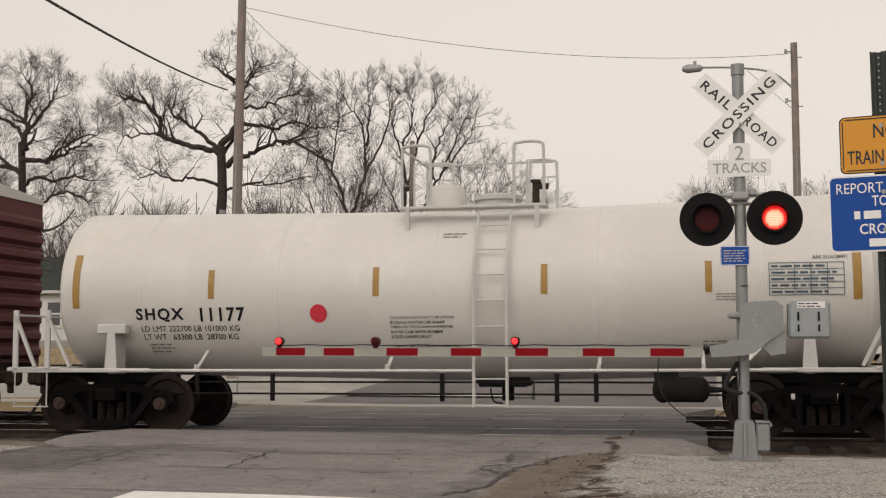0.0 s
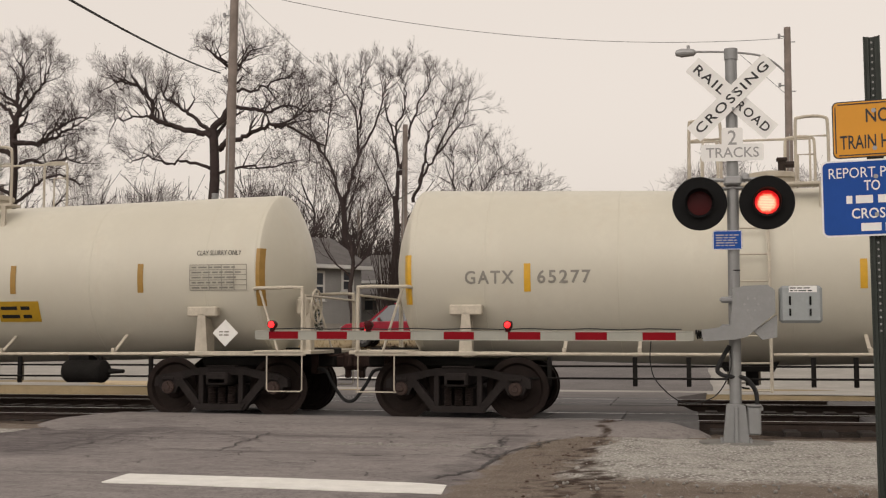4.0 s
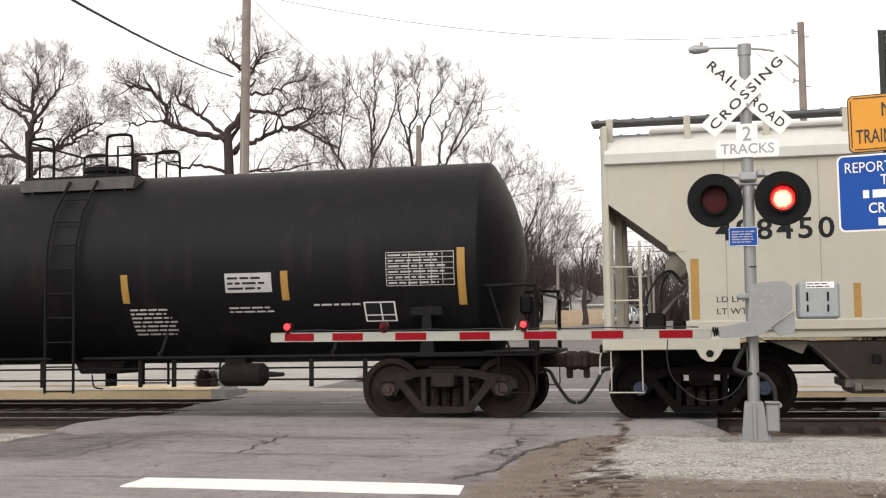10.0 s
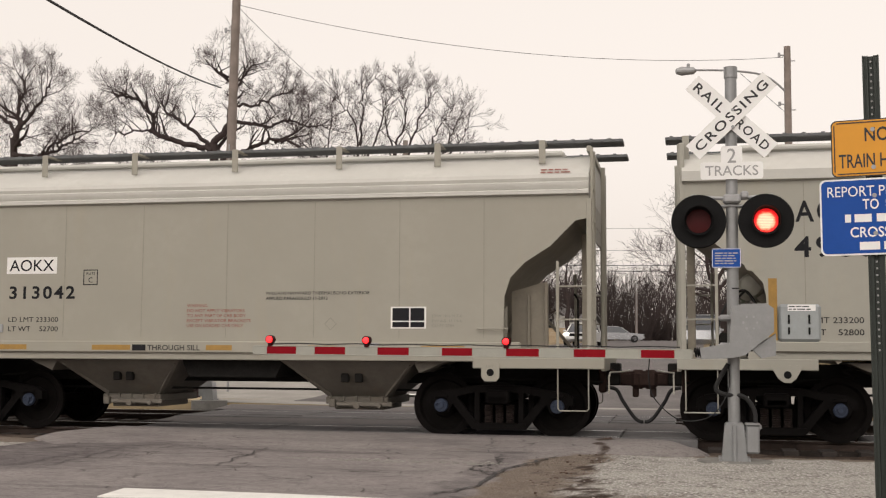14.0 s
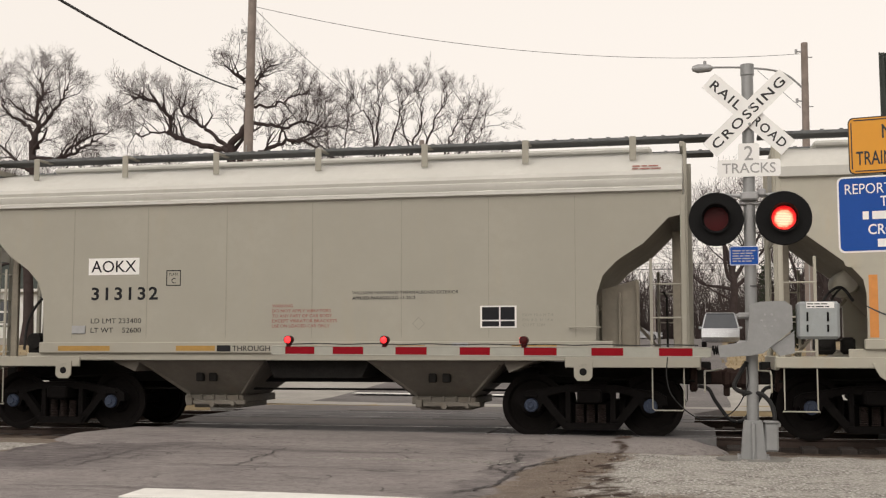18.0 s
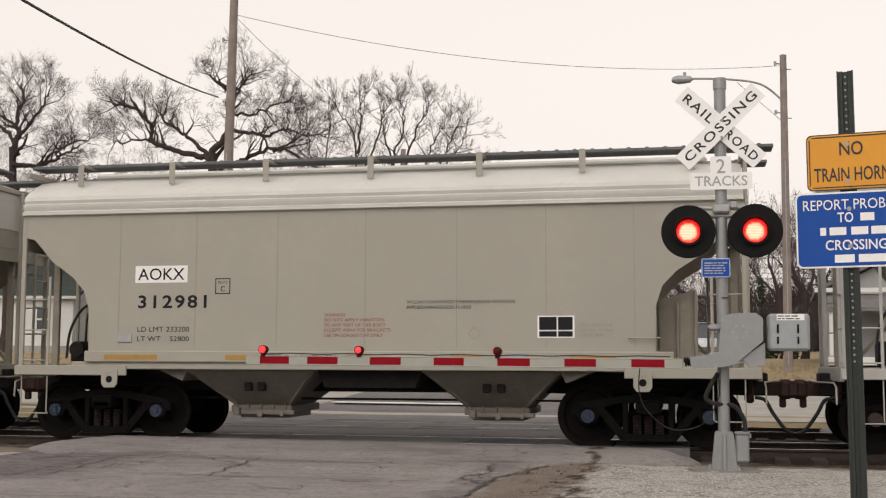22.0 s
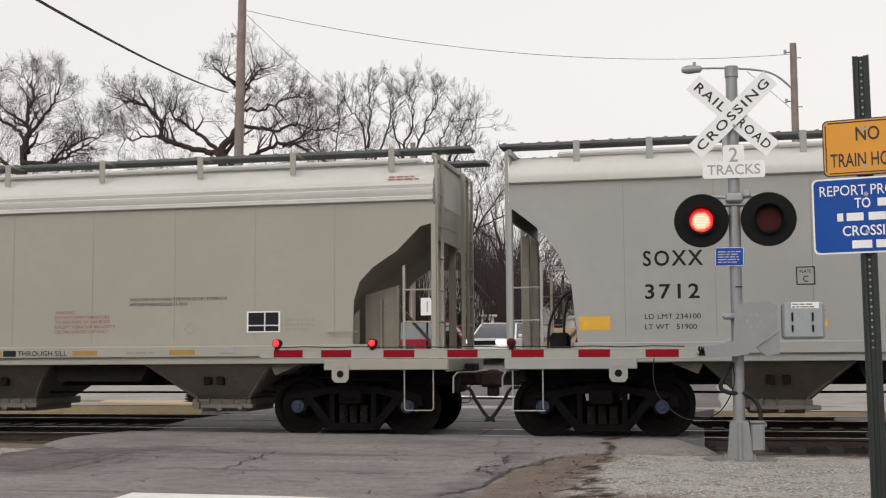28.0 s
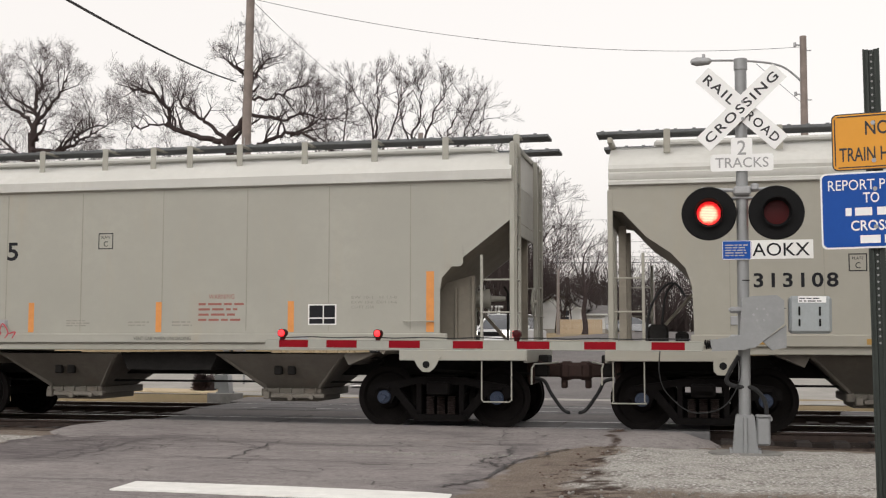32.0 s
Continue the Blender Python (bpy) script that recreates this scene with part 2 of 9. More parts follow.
def led_array(name):
    """Rows of red diodes, brightest and palest in the middle of the lens."""
    m = bpy.data.materials.new(name)
    m.use_nodes = True
    n, l = m.node_tree.nodes, m.node_tree.links
    b = n["Principled BSDF"]
    b.inputs["Base Color"].default_value = (0.3, 0.01, 0.01, 1)
    tc = n.new("ShaderNodeTexCoord")
    mp = n.new("ShaderNodeMapping")
    mp.inputs["Location"].default_value = (0.004, 0, 0.012)
    mp.inputs["Scale"].default_value = (1, 0, 1)
    l.new(tc.outputs["Object"], mp.inputs["Vector"])
    ln = n.new("ShaderNodeVectorMath")
    ln.operation = "LENGTH"
    l.new(mp.outputs["Vector"], ln.inputs[0])
    no = n.new("ShaderNodeTexNoise")
    no.inputs["Scale"].default_value = 22
    l.new(tc.outputs["Object"], no.inputs["Vector"])
    ad = n.new("ShaderNodeMath")
    ad.operation = "MULTIPLY_ADD"
    ad.inputs[1].default_value = 0.05
    l.new(no.outputs["Fac"], ad.inputs[0])
    l.new(ln.outputs["Value"], ad.inputs[2])
    ramp = n.new("ShaderNodeValToRGB")
    ramp.color_ramp.elements[0].position, ramp.color_ramp.elements[0].color = 0.095, (1.0, 0.62, 0.42, 1)
    ramp.color_ramp.elements[1].position, ramp.color_ramp.elements[1].color = 0.15, (0.55, 0.005, 0.008, 1)
    for p, c in ((0.118, (1.0, 0.42, 0.24, 1)), (0.132, (1.0, 0.05, 0.03, 1))):
        e = ramp.color_ramp.elements.new(p)
        e.color = c
    l.new(ad.outputs[0], ramp.inputs["Fac"])
    wv = n.new("ShaderNodeTexWave")
    wv.bands_direction = "Z"
    wv.inputs["Scale"].default_value = 17
    l.new(tc.outputs["Object"], wv.inputs["Vector"])
    st = n.new("ShaderNodeMapRange")
    st.inputs["To Min"].default_value, st.inputs["To Max"].default_value = 1.0, 1.7
    l.new(wv.outputs["Fac"], st.inputs["Value"])
    l.new(ramp.outputs["Color"], b.inputs["Emission Color"])
    l.new(st.outputs["Result"], b.inputs["Emission Strength"])
    return m


LEDARRAY = led_array("lit_red_diode_array")
HEADLIGHT = glow("headlight", (1.0, 0.93, 0.8), 3.0)

# running gear: near-black base colours, paler ones for some tank cars
TRUCK = mat("near_black_cast_steel", (0.0065, 0.0056, 0.0055), 0.85, 0.0, var=0.4, scale=6, bump=0.25, bscale=30, spec=0.06)
TRUCKB = mat("dusty_cast_steel", (0.0256, 0.0211, 0.0205), 0.8, 0.1, var=0.4, scale=6, bump=0.25, bscale=30, spec=0.15)
WHEEL = mat("near_black_wheel_steel", (0.0075, 0.0063, 0.006), 0.85, 0.0, var=0.4, scale=5, bump=0.15, spec=0.06)
WHEELB = mat("rusty_wheel_steel", (0.0222, 0.0154, 0.0136), 0.75, 0.2, var=0.4, scale=5, bump=0.15, spec=0.15)
CAPBLUE = mat("blue_bearing_cap", (0.017, 0.028, 0.056), 0.6, var=0.3, scale=12, bump=0.1)
CAPRUST = mat("rust_bearing_cap", (0.05, 0.03, 0.025), 0.8, var=0.4, scale=12, bump=0.15)
UNDER = mat("near_black_underframe", (0.0154, 0.0143, 0.0136), 0.85, var=0.4, scale=3, bump=0.2, spec=0.15)
GRATE = mat("dark_grating", (0.13, 0.135, 0.14), 0.7, 0.3, var=0.3, scale=8, bump=0.2)

TANKWHITE = mat("white_tank_paint", (0.58, 0.56, 0.53), 0.42, var=0.11, scale=0.7, bump=0.02, streak=0.25, streak_col=(0.42, 0.36, 0.3))
TANKCREAM = mat("cream_tank_paint", (0.526, 0.5, 0.424), 0.42, var=0.08, scale=0.7, bump=0.02, streak=0.25, streak_col=(0.42, 0.3, 0.2))
TANKRUSTY = mat("rust_streaked_white_paint", (0.56, 0.54, 0.48), 0.42, var=0.07, scale=0.7, bump=0.02, streak=0.55, streak_col=(0.4, 0.24, 0.11))
stained(TANKRUSTY, [(-0.2, 0.30, 3.5, 1.8, (0.30, 0.12, 0.035), 1.0), (0.15, 0.45, 3.5, 1.2, (0.45, 0.28, 0.12), 0.9), (1.5, 0.36, 3.5, 2.5, (0.30, 0.12, 0.035), 1.0),
                    (1.1, 0.85, 3.6, 2.2, (0.46, 0.31, 0.15), 0.75), (6.35, 0.22, 3.2, 1.2, (0.05, 0.04, 0.03), 0.9)])
TANKGREY = mat("grey_green_tank_paint", (0.168, 0.165, 0.135), 0.55, var=0.2, scale=0.9, bump=0.04, streak=0.5, streak_col=(0.42, 0.4, 0.34))
TANKBLACK = mat("black_tank_paint", (0.0055, 0.0052, 0.0062), 0.55, spec=0.13, var=0.3, scale=0.8, bump=0.03, streak=0.25, streak_col=(0.08, 0.07, 0.065))
TRIMWHITE = mat("white_fitting_paint", (0.492, 0.486, 0.472), 0.45, var=0.12, scale=3, bump=0.03, streak=0.3)
TRIMGREY = mat("grey_fitting_paint", (0.198, 0.191, 0.165), 0.6, var=0.2, scale=3, bump=0.05)
TRIMBLACK = mat("black_fitting_paint", (0.0075, 0.007, 0.0075), 0.65, spec=0.12, var=0.25, scale=3, bump=0.05)
TRIMDIRTY = mat("dirty_cream_fitting", (0.5, 0.45, 0.37), 0.6, var=0.3, scale=3, bump=0.06, streak=0.4)
NOTICE = mat("dulled_yellow_decal", (0.42, 0.25, 0.02), 0.5, var=0.2, scale=8, bump=0.0)
STRIPE = mat("yellow_reflective_tape", (0.62, 0.35, 0.03), 0.4, var=0.15, scale=8, bump=0.0)
STRIPEB = mat("dull_amber_tape", (0.33, 0.19, 0.045), 0.45, var=0.2, scale=8, bump=0.0)
STRIPEO = mat("orange_reflective_tape", (0.6, 0.24, 0.06), 0.4, var=0.15, scale=8, bump=0.0)
HOPA = mat("pale_grey_hopper_paint", (0.313, 0.304, 0.266), 0.5, var=0.10, scale=0.6, bump=0.02, streak=0.5, streak_col=(0.34, 0.28, 0.19))
HOPA2 = mat("cream_hopper_paint", (0.391, 0.372, 0.313), 0.5, var=0.11, scale=0.6, bump=0.02, streak=0.55, streak_col=(0.45, 0.32, 0.17))
HOPB = mat("beige_hopper_paint", (0.296, 0.281, 0.239), 0.5, var=0.08, scale=0.6, bump=0.02, streak=0.45, streak_col=(0.33, 0.28, 0.2))
HOPC = mat("dirty_white_hopper_paint", (0.355, 0.349, 0.331), 0.55, var=0.1, scale=0.6, bump=0.03, streak=0.75, streak_col=(0.34, 0.19, 0.08))
HOPD = mat("light_grey_hopper_paint", (0.296, 0.296, 0.281), 0.5, var=0.10, scale=0.6, bump=0.02, streak=0.45, streak_col=(0.33, 0.3, 0.26))
# roofs and hatch covers: paler than any of the side paints
HOPROOF = mat("pale_roof_paint", (0.502, 0.494, 0.464), 0.6, var=0.1, scale=1.0, bump=0.04, streak=0.2)
SLOPE = mat("grimy_slope_sheet", (0.235, 0.21, 0.17), 0.7, var=0.25, scale=1.5, bump=0.08, streak=0.4)
# bays and outlet gates: about half as bright as the side paint
BAY = mat("dark_hopper_bay", (0.15, 0.135, 0.115), 0.75, var=0.25, scale=1.2, bump=0.08, streak=0.3)
BOXRED = mat("boxcar_red_paint", (0.085, 0.015, 0.017), 0.6, var=0.3, scale=1.0, bump=0.08, streak=0.3, streak_col=(0.07, 0.03, 0.02))
LETTER = mat("black_lettering", (0.014, 0.014, 0.017), 0.7, var=0.15, scale=8, bump=0, spec=0.15)
LETTERFADE = mat("faded_lettering", (0.24, 0.225, 0.2), 0.6, var=0.2, scale=8, bump=0)
LETTERWHITE = mat("white_lettering", (0.72, 0.71, 0.69), 0.6, var=0.1, scale=8, bump=0)
LETTERRED = mat("red_lettering", (0.27, 0.095, 0.075), 0.6, var=0.15, scale=8, bump=0)
LOGORED = mat("logo_red", (0.55, 0.03, 0.05), 0.5, var=0.06, scale=8, bump=0)
LOGOBLUE = mat("logo_blue_grey", (0.10, 0.13, 0.2), 0.55, var=0.12, scale=8, bump=0)
TAGDARK = mat("dark_spray_paint", (0.05, 0.055, 0.06), 0.6, var=0.3, scale=8, bump=0)
TAGPALE = mat("pale_grey_spray_paint", (0.42, 0.44, 0.46), 0.6, var=0.3, scale=9, bump=0)
TAGBLUE = mat("blue_grey_spray_paint", (0.06, 0.10, 0.14), 0.6, var=0.5, scale=5, bump=0)
TAGGREEN = mat("green_spray_paint", (0.13, 0.19, 0.055), 0.6, var=0.35, scale=8, bump=0)
TAGPURPLE = mat("mauve_spray_paint", (0.33, 0.2, 0.3), 0.6, var=0.2, scale=8, bump=0)
TAGTEAL = mat("pale_teal_spray_paint", (0.22, 0.335, 0.32), 0.6, var=0.15, scale=8, bump=0)
TAGRED = mat("red_spray_paint", (0.42, 0.05, 0.07), 0.6, var=0.2, scale=8, bump=0)
SIDING = mat("white_lap_siding", (0.62, 0.62, 0.61), 0.7, var=0.1, scale=1, bump=0.05)
SIDINGG = mat("grey_lap_siding", (0.3, 0.295, 0.29), 0.75, var=0.12, scale=1, bump=0.05)
ROOFGREEN = mat("dark_green_shingle", (0.05, 0.062, 0.055), 0.9, var=0.3, scale=2, bump=0.4)
ROOFGREY = mat("grey_shingle", (0.15, 0.14, 0.138), 0.9, var=0.3, scale=2, bump=0.4)
WOODTRIM = mat("painted_trim", (0.6, 0.595, 0.58), 0.6, var=0.1, bump=0.03)
PANE = mat("dark_window_pane", (0.05, 0.055, 0.065), 0.12, var=0.1, bump=0.0, spec=0.6)
CARRED = mat("car_red_paint", (0.28, 0.012, 0.03), 0.22, 0.2, var=0.04, bump=0.0, spec=0.6)
CARWHITE = mat("car_white_paint", (0.68, 0.68, 0.68), 0.22, var=0.04, bump=0.0, spec=0.6)
CARSILVER = mat("car_silver_paint", (0.42, 0.43, 0.45), 0.25, 0.5, var=0.04, bump=0.0, spec=0.6)
FENCE = mat("tan_board_fence", (0.45, 0.35, 0.24), 0.85, var=0.2, scale=3, bump=0.2)
BUSH = mat("evergreen_foliage", (0.03, 0.035, 0.022), 0.9, var=0.4, scale=4, bump=0.5, spec=0.1)
BUFF = mat("buff_gravel", (0.5, 0.4, 0.27), 0.95, var=0.2, scale=0.8, bump=0.5, bscale=40, spec=0.1)

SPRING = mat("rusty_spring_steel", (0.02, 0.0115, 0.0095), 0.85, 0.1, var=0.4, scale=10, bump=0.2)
COUPLER = mat("dark_rusted_coupler", (0.035, 0.018, 0.014), 0.85, 0.1, var=0.4, scale=6, bump=0.3)
LETTERMID = mat("worn_lettering", (0.1, 0.095, 0.085), 0.6, var=0.2, scale=8, bump=0)
# weld seams: grime, and the seam's thin shadow put into a darker colour
SEAM = mat("grimy_shaded_seam", (0.262, 0.248, 0.212), 0.6, var=0.25, scale=4, bump=0.05)
LETTERDULL = mat("dulled_white_lettering", (0.4, 0.39, 0.38), 0.7, var=0.15, scale=8, bump=0, spec=0.15)
# ---- tools ----


class G:
    """Collects vertices and faces of one mesh."""

    def __init__(self):
        self.v, self.f = [], []

    def add(self, vs, fs, convex=False):
        o = len(self.v)
        vs = [Vector(p) for p in vs]
        if convex:
            c = sum(vs, Vector()) / len(vs)
            out = []
            for f in fs:
                a, b, d = vs[f[0]], vs[f[1]], vs[f[2]]
                mid = sum((vs[i] for i in f), Vector()) / len(f)
                out.append(f if (b - a).cross(d - a).dot(mid - c) >= 0 else tuple(reversed(f)))
            fs = out
        self.v += [p[:] for p in vs]
        self.f += [tuple(i + o for i in f) for f in fs]
        return self

    def box(self, c, s, ch=0.0, m=None):
        hx, hy, hz = s[0] / 2, s[1] / 2, s[2] / 2
        h = (hx, hy, hz)
        ch = min(ch, 0.45 * min(s))
        m = m or Matrix()
        cc = Vector(c)
        sg = [(i, j, k) for i in (-1, 1) for j in (-1, 1) for k in (-1, 1)]
        if ch <= 0:
            vs = [cc + (m @ Vector((a * hx, b * hy, d * hz))) for a, b, d in sg]
            return self.add(vs, [(0, 1, 3, 2), (4, 5, 7, 6), (0, 1, 5, 4), (2, 3, 7, 6), (0, 2, 6, 4), (1, 3, 7, 5)], True)
        vs, idx = [], {}
        for q in sg:
            for ax in range(3):
                p = [q[i] * (h[i] if i == ax else h[i] - ch) for i in range(3)]
                idx[q, ax] = len(vs)
                vs.append(cc + (m @ Vector(p)))
        fs = []
        for ax in range(3):
            o1, o2 = [i for i in range(3) if i != ax]
            for s1 in (-1, 1):
                ring = []
                for a, b in ((-1, -1), (1, -1), (1, 1), (-1, 1)):
                    q = [0, 0, 0]
                    q[ax], q[o1], q[o2] = s1, a, b
                    ring.append(idx[tuple(q), ax])
                fs.append(tuple(ring))
            for a in (-1, 1):
                for b in (-1, 1):
                    q1, q2 = [0, 0, 0], [0, 0, 0]
                    q1[o1], q1[o2], q1[ax] = a, b, -1
                    q2[o1], q2[o2], q2[ax] = a, b, 1
                    q1, q2 = tuple(q1), tuple(q2)
                    fs.append((idx[q1, o1], idx[q2, o1], idx[q2, o2], idx[q1, o2]))
        for q in sg:
            fs.append(tuple(idx[q, i] for i in range(3)))
        return self.add(vs, fs, True)

    def beam(self, p, q, w, h, ch=0.0):
        """A bar from p to q; w across, h upward."""
        p, q = Vector(p), Vector(q)
        d = q - p
        if abs(d.normalized().z) > 0.99:
            m = Matrix(((0, 1, 0), (0, 0, 1), (1, 0, 0))).transposed()
            m = Matrix(((0, 0, 1), (1, 0, 0), (0, 1, 0)))
            m = Matrix((Vector((0, 0, 1)), Vector((1, 0, 0)), Vector((0, 1, 0)))).transposed()
        else:
            x = d.normalized()
            y = Vector((0, 0, 1)).cross(x).normalized()
            m = Matrix((x, y, x.cross(y))).transposed()
        return self.box((p + q) / 2, (d.length, w, h), ch, m)

    def ring_stack(self, rings, cap0=True, cap1=True):
        n = len(rings[0])
        vs = [p for r in rings for p in r]
        fs = []
        for i in range(len(rings) - 1):
            for j in range(n):
                k = (j + 1) % n
                fs.append((i * n + j, i * n + k, (i + 1) * n + k, (i + 1) * n + j))
        if cap0:
            fs.append(tuple(reversed(range(n))))
        if cap1:
            fs.append(tuple((len(rings) - 1) * n + j for j in range(n)))
        return self.add(vs, fs)

    def tube(self, pts, r, n=6, caps=True):
        pts = [Vector(p) for p in pts]
        rs = r if isinstance(r, (list, tuple)) else [r] * len(pts)
        t0 = (pts[1] - pts[0]).normalized()
        ref = Vector((0, 0, 1)) if abs(t0.z) < 0.9 else Vector((1, 0, 0))
        u = t0.cross(ref).normalized()
        rings = []
        for i, p in enumerate(pts):
            a = pts[max(0, i - 1)]
            b = pts[min(len(pts) - 1, i + 1)]
            t = (b - a).normalized() if (b - a).length > 1e-9 else t0
            u = (u - t * u.dot(t)).normalized()
            w = t.cross(u)
            rings.append([p + (u * math.cos(k * 2 * math.pi / n) + w * math.sin(k * 2 * math.pi / n)) * rs[i] for k in range(n)])
        return self.ring_stack(rings, caps, caps)

    def cyl(self, p, q, r, n=14, r2=None):
        return self.tube([p, q], [r, r if r2 is None else r2], n)

    def revolve(self, profile, origin, axis, n=24):
        """profile: (distance along axis, radius)."""
        axis = Vector(axis).normalized()
        ref = Vector((0, 0, 1)) if abs(axis.z) < 0.9 else Vector((1, 0, 0))
        u = axis.cross(ref).normalized()
        w = axis.cross(u)
        o = Vector(origin)
        rings = [[o + axis * d + (u * math.cos(k * 2 * math.pi / n) + w * math.sin(k * 2 * math.pi / n)) * max(r, 1e-4) for k in range(n)] for d, r in profile]
        return self.ring_stack(rings)

    def prism(self, poly, a, b, axis="y"):
        area = sum(poly[i][0] * poly[(i + 1) % len(poly)][1] - poly[(i + 1) % len(poly)][0] * poly[i][1] for i in range(len(poly)))
        if area < 0:
            poly = poly[::-1]
        put = {"x": lambda u, v, d: (d, u, v), "y": lambda u, v, d: (u, d, v), "z": lambda u, v, d: (u, v, d)}[axis]
        n = len(poly)
        lo, hi = min(a, b), max(a, b)
        vs = [put(u, v, lo) for u, v in poly] + [put(u, v, hi) for u, v in poly]
        flip = axis == "y"
        side = [(i, (i + 1) % n, n + (i + 1) % n, n + i) for i in range(n)]
        fs = [tuple(reversed(range(n))), tuple(range(n, 2 * n))] + side
        if flip:
            fs = [tuple(reversed(f)) for f in fs]
        return self.add(vs, fs)

    def mesh(self, name, material, sharp=32):
        me = bpy.data.meshes.new(name)
        me.from_pydata(self.v, [], self.f)
        me.materials.append(material)
        me.polygons.foreach_set("use_smooth", [True] * len(me.polygons))
        me.update()
        me.set_sharp_from_angle(angle=radians(sharp))
        return me


SHARED = {}


def shared(key, material, make, sharp=32):
    k = (key, material.name)
    if k not in SHARED:
        SHARED[k] = make().mesh(key if isinstance(key, str) else key[0], material, sharp)
    return SHARED[k]


def part(name, shape, material, parent=None, label="", at=None, kind=""):
    """One mesh object under a thing or a part. shape: a G or a ready mesh."""
    me = shape.mesh(name, material) if isinstance(shape, G) else shape
    ob = new(name, me)
    if parent is not None:
        ob.parent = parent
    if at is not None:
        ob.matrix_basis = at if isinstance(at, Matrix) else Matrix.Translation(at)
    if label:
        tagged(ob, label)
    if kind:
        tagged(ob, kind=kind)
    return ob


def thing(name, label, category, at=(0, 0, 0), group="", kind=""):
    ob = new(name)
    ob.empty_display_size = 0.3
    ob.matrix_basis = at if isinstance(at, Matrix) else Matrix.Translation(at)
    return tagged(ob, label, category, group, kind)


LETTERS = {}


def letters(s, bold=0.0, gap=1.0):
    """Flat outline letters, as points and faces."""
    if (s, bold, gap) not in LETTERS:
        cu = bpy.data.curves.new("lettering", "FONT")
        cu.body, cu.size, cu.offset, cu.space_character = s, 1.0, bold, gap
        cu.resolution_u = 3
        ob = bpy.data.objects.new("lettering", cu)
        me = ob.to_mesh()
        vs = [v.co.copy() for v in me.vertices]
        fs = [tuple(p.vertices) for p in me.polygons]
        ob.to_mesh_clear()
        bpy.data.objects.remove(ob)
        bpy.data.curves.remove(cu)
        LETTERS[s, bold, gap] = (vs, fs)
    return LETTERS[s, bold, gap]


def write(parent, s, x0, z0, w, h, material, place, bold=0.004, name="lettering"):
    """Lettering s from (x0, z0), w wide and h high, laid on a surface by place(x, z)."""
    thick = bold
    if "M" in s:
        bold = 0.0
    vs, fs = letters(s, bold, 1.22 if thick >= 0.015 else 1.0)
    if not vs:
        return None
    ax, bx = min(v.x for v in vs), max(v.x for v in vs)
    ay, by = min(v.y for v in vs), max(v.y for v in vs)
    pts = [place(x0 + (v.x - ax) / max(bx - ax, 1e-6) * w, z0 + (v.y - ay) / max(by - ay, 1e-6) * h) for v in vs]
    if "M" in s and h > 0.15:
        # sharp-cornered letters: thickened by two more strokes beside the first
        g = G().add(pts, fs)
        for k in (-1, 1):
            g.add([(p[0] + k * thick * h * 0.8, p[1] - 0.0005 * (k + 2), p[2] + k * thick * h * 0.4) for p in pts], fs)
        return part(name, g, material, parent)
    if h < 0.19 or name != "lettering":
        return part(name, G().add(pts, fs), material, parent)
    # large marks: every letter by itself
    root = list(range(len(pts)))

    def top(i):
        while root[i] != i:
            root[i] = root[root[i]]
            i = root[i]
        return i

    for f in fs:
        for i in f[1:]:
            root[top(i)] = top(f[0])
    sets = {}
    for f in fs:
        sets.setdefault(top(f[0]), []).append(f)
    last = None
    for faces in sets.values():
        ids = sorted({i for f in faces for i in f})
        at = {i: k for k, i in enumerate(ids)}
        last = part("letter", G().add([pts[i] for i in ids], [tuple(at[i] for i in f) for f in faces]), material, parent)
    return last


def quad_on(g, x0, z0, x1, z1, place, nx=1, nz=4):
    vs = [place(x0 + (x1 - x0) * i / nx, z0 + (z1 - z0) * j / nz) for j in range(nz + 1) for i in range(nx + 1)]
    fs = [(j * (nx + 1) + i, j * (nx + 1) + i + 1, (j + 1) * (nx + 1) + i + 1, (j + 1) * (nx + 1) + i) for j in range(nz) for i in range(nx)]
    return g.add(vs, fs)


def patch(parent, name, x0, z0, x1, z1, material, place, label=""):
    return part(name, quad_on(G(), x0, z0, x1, z1, place, max(1, int((x1 - x0) / 0.06)) if x1 - x0 < 0.3 else 1, max(4, int((z1 - z0) / 0.06))), material, parent, label)


def bars(parent, x0, z0, w, h, rows, material, place, seed=1, name="lettering"):
    """Writing too small to read: rows of word-long bars."""
    rng = random.Random(seed)
    g = G()
    rh = h / rows
    for r in range(rows):
        z = z0 + h - (r + 1) * rh + rh * 0.2
        x = x0
        end = x0 + w * rng.uniform(0.75, 1.0)
        while x < end - 0.02:
            wl = min(rng.uniform(1.0, 3.2) * rh, end - x)
            quad_on(g, x, z, x + wl, z + rh * 0.42, place, 1, 1)
            x += wl + rh * 0.45
    return part(name, g, material, parent)


def stroke(parent, pts, r, material, place, name="graffiti"):
    """A sprayed line of width r along pts, laid on a surface."""
    g = G()
    n = len(pts)
    left, right = [], []
    for i, (x, z) in enumerate(pts):
        ax, az = pts[max(0, i - 1)]
        bx, bz = pts[min(n - 1, i + 1)]
        d = math.hypot(bx - ax, bz - az) or 1
        k = r * (0.55 + 0.45 * math.sin(math.pi * (i + 0.5) / n))
        nx, nz = -(bz - az) / d * k, (bx - ax) / d * k
        left.append(place(x + nx, z + nz))
        right.append(place(x - nx, z - nz))
    g.add(left + right, [(i, i + 1, n + i + 1, n + i) for i in range(n - 1)])
    return part(name, g, material, parent)


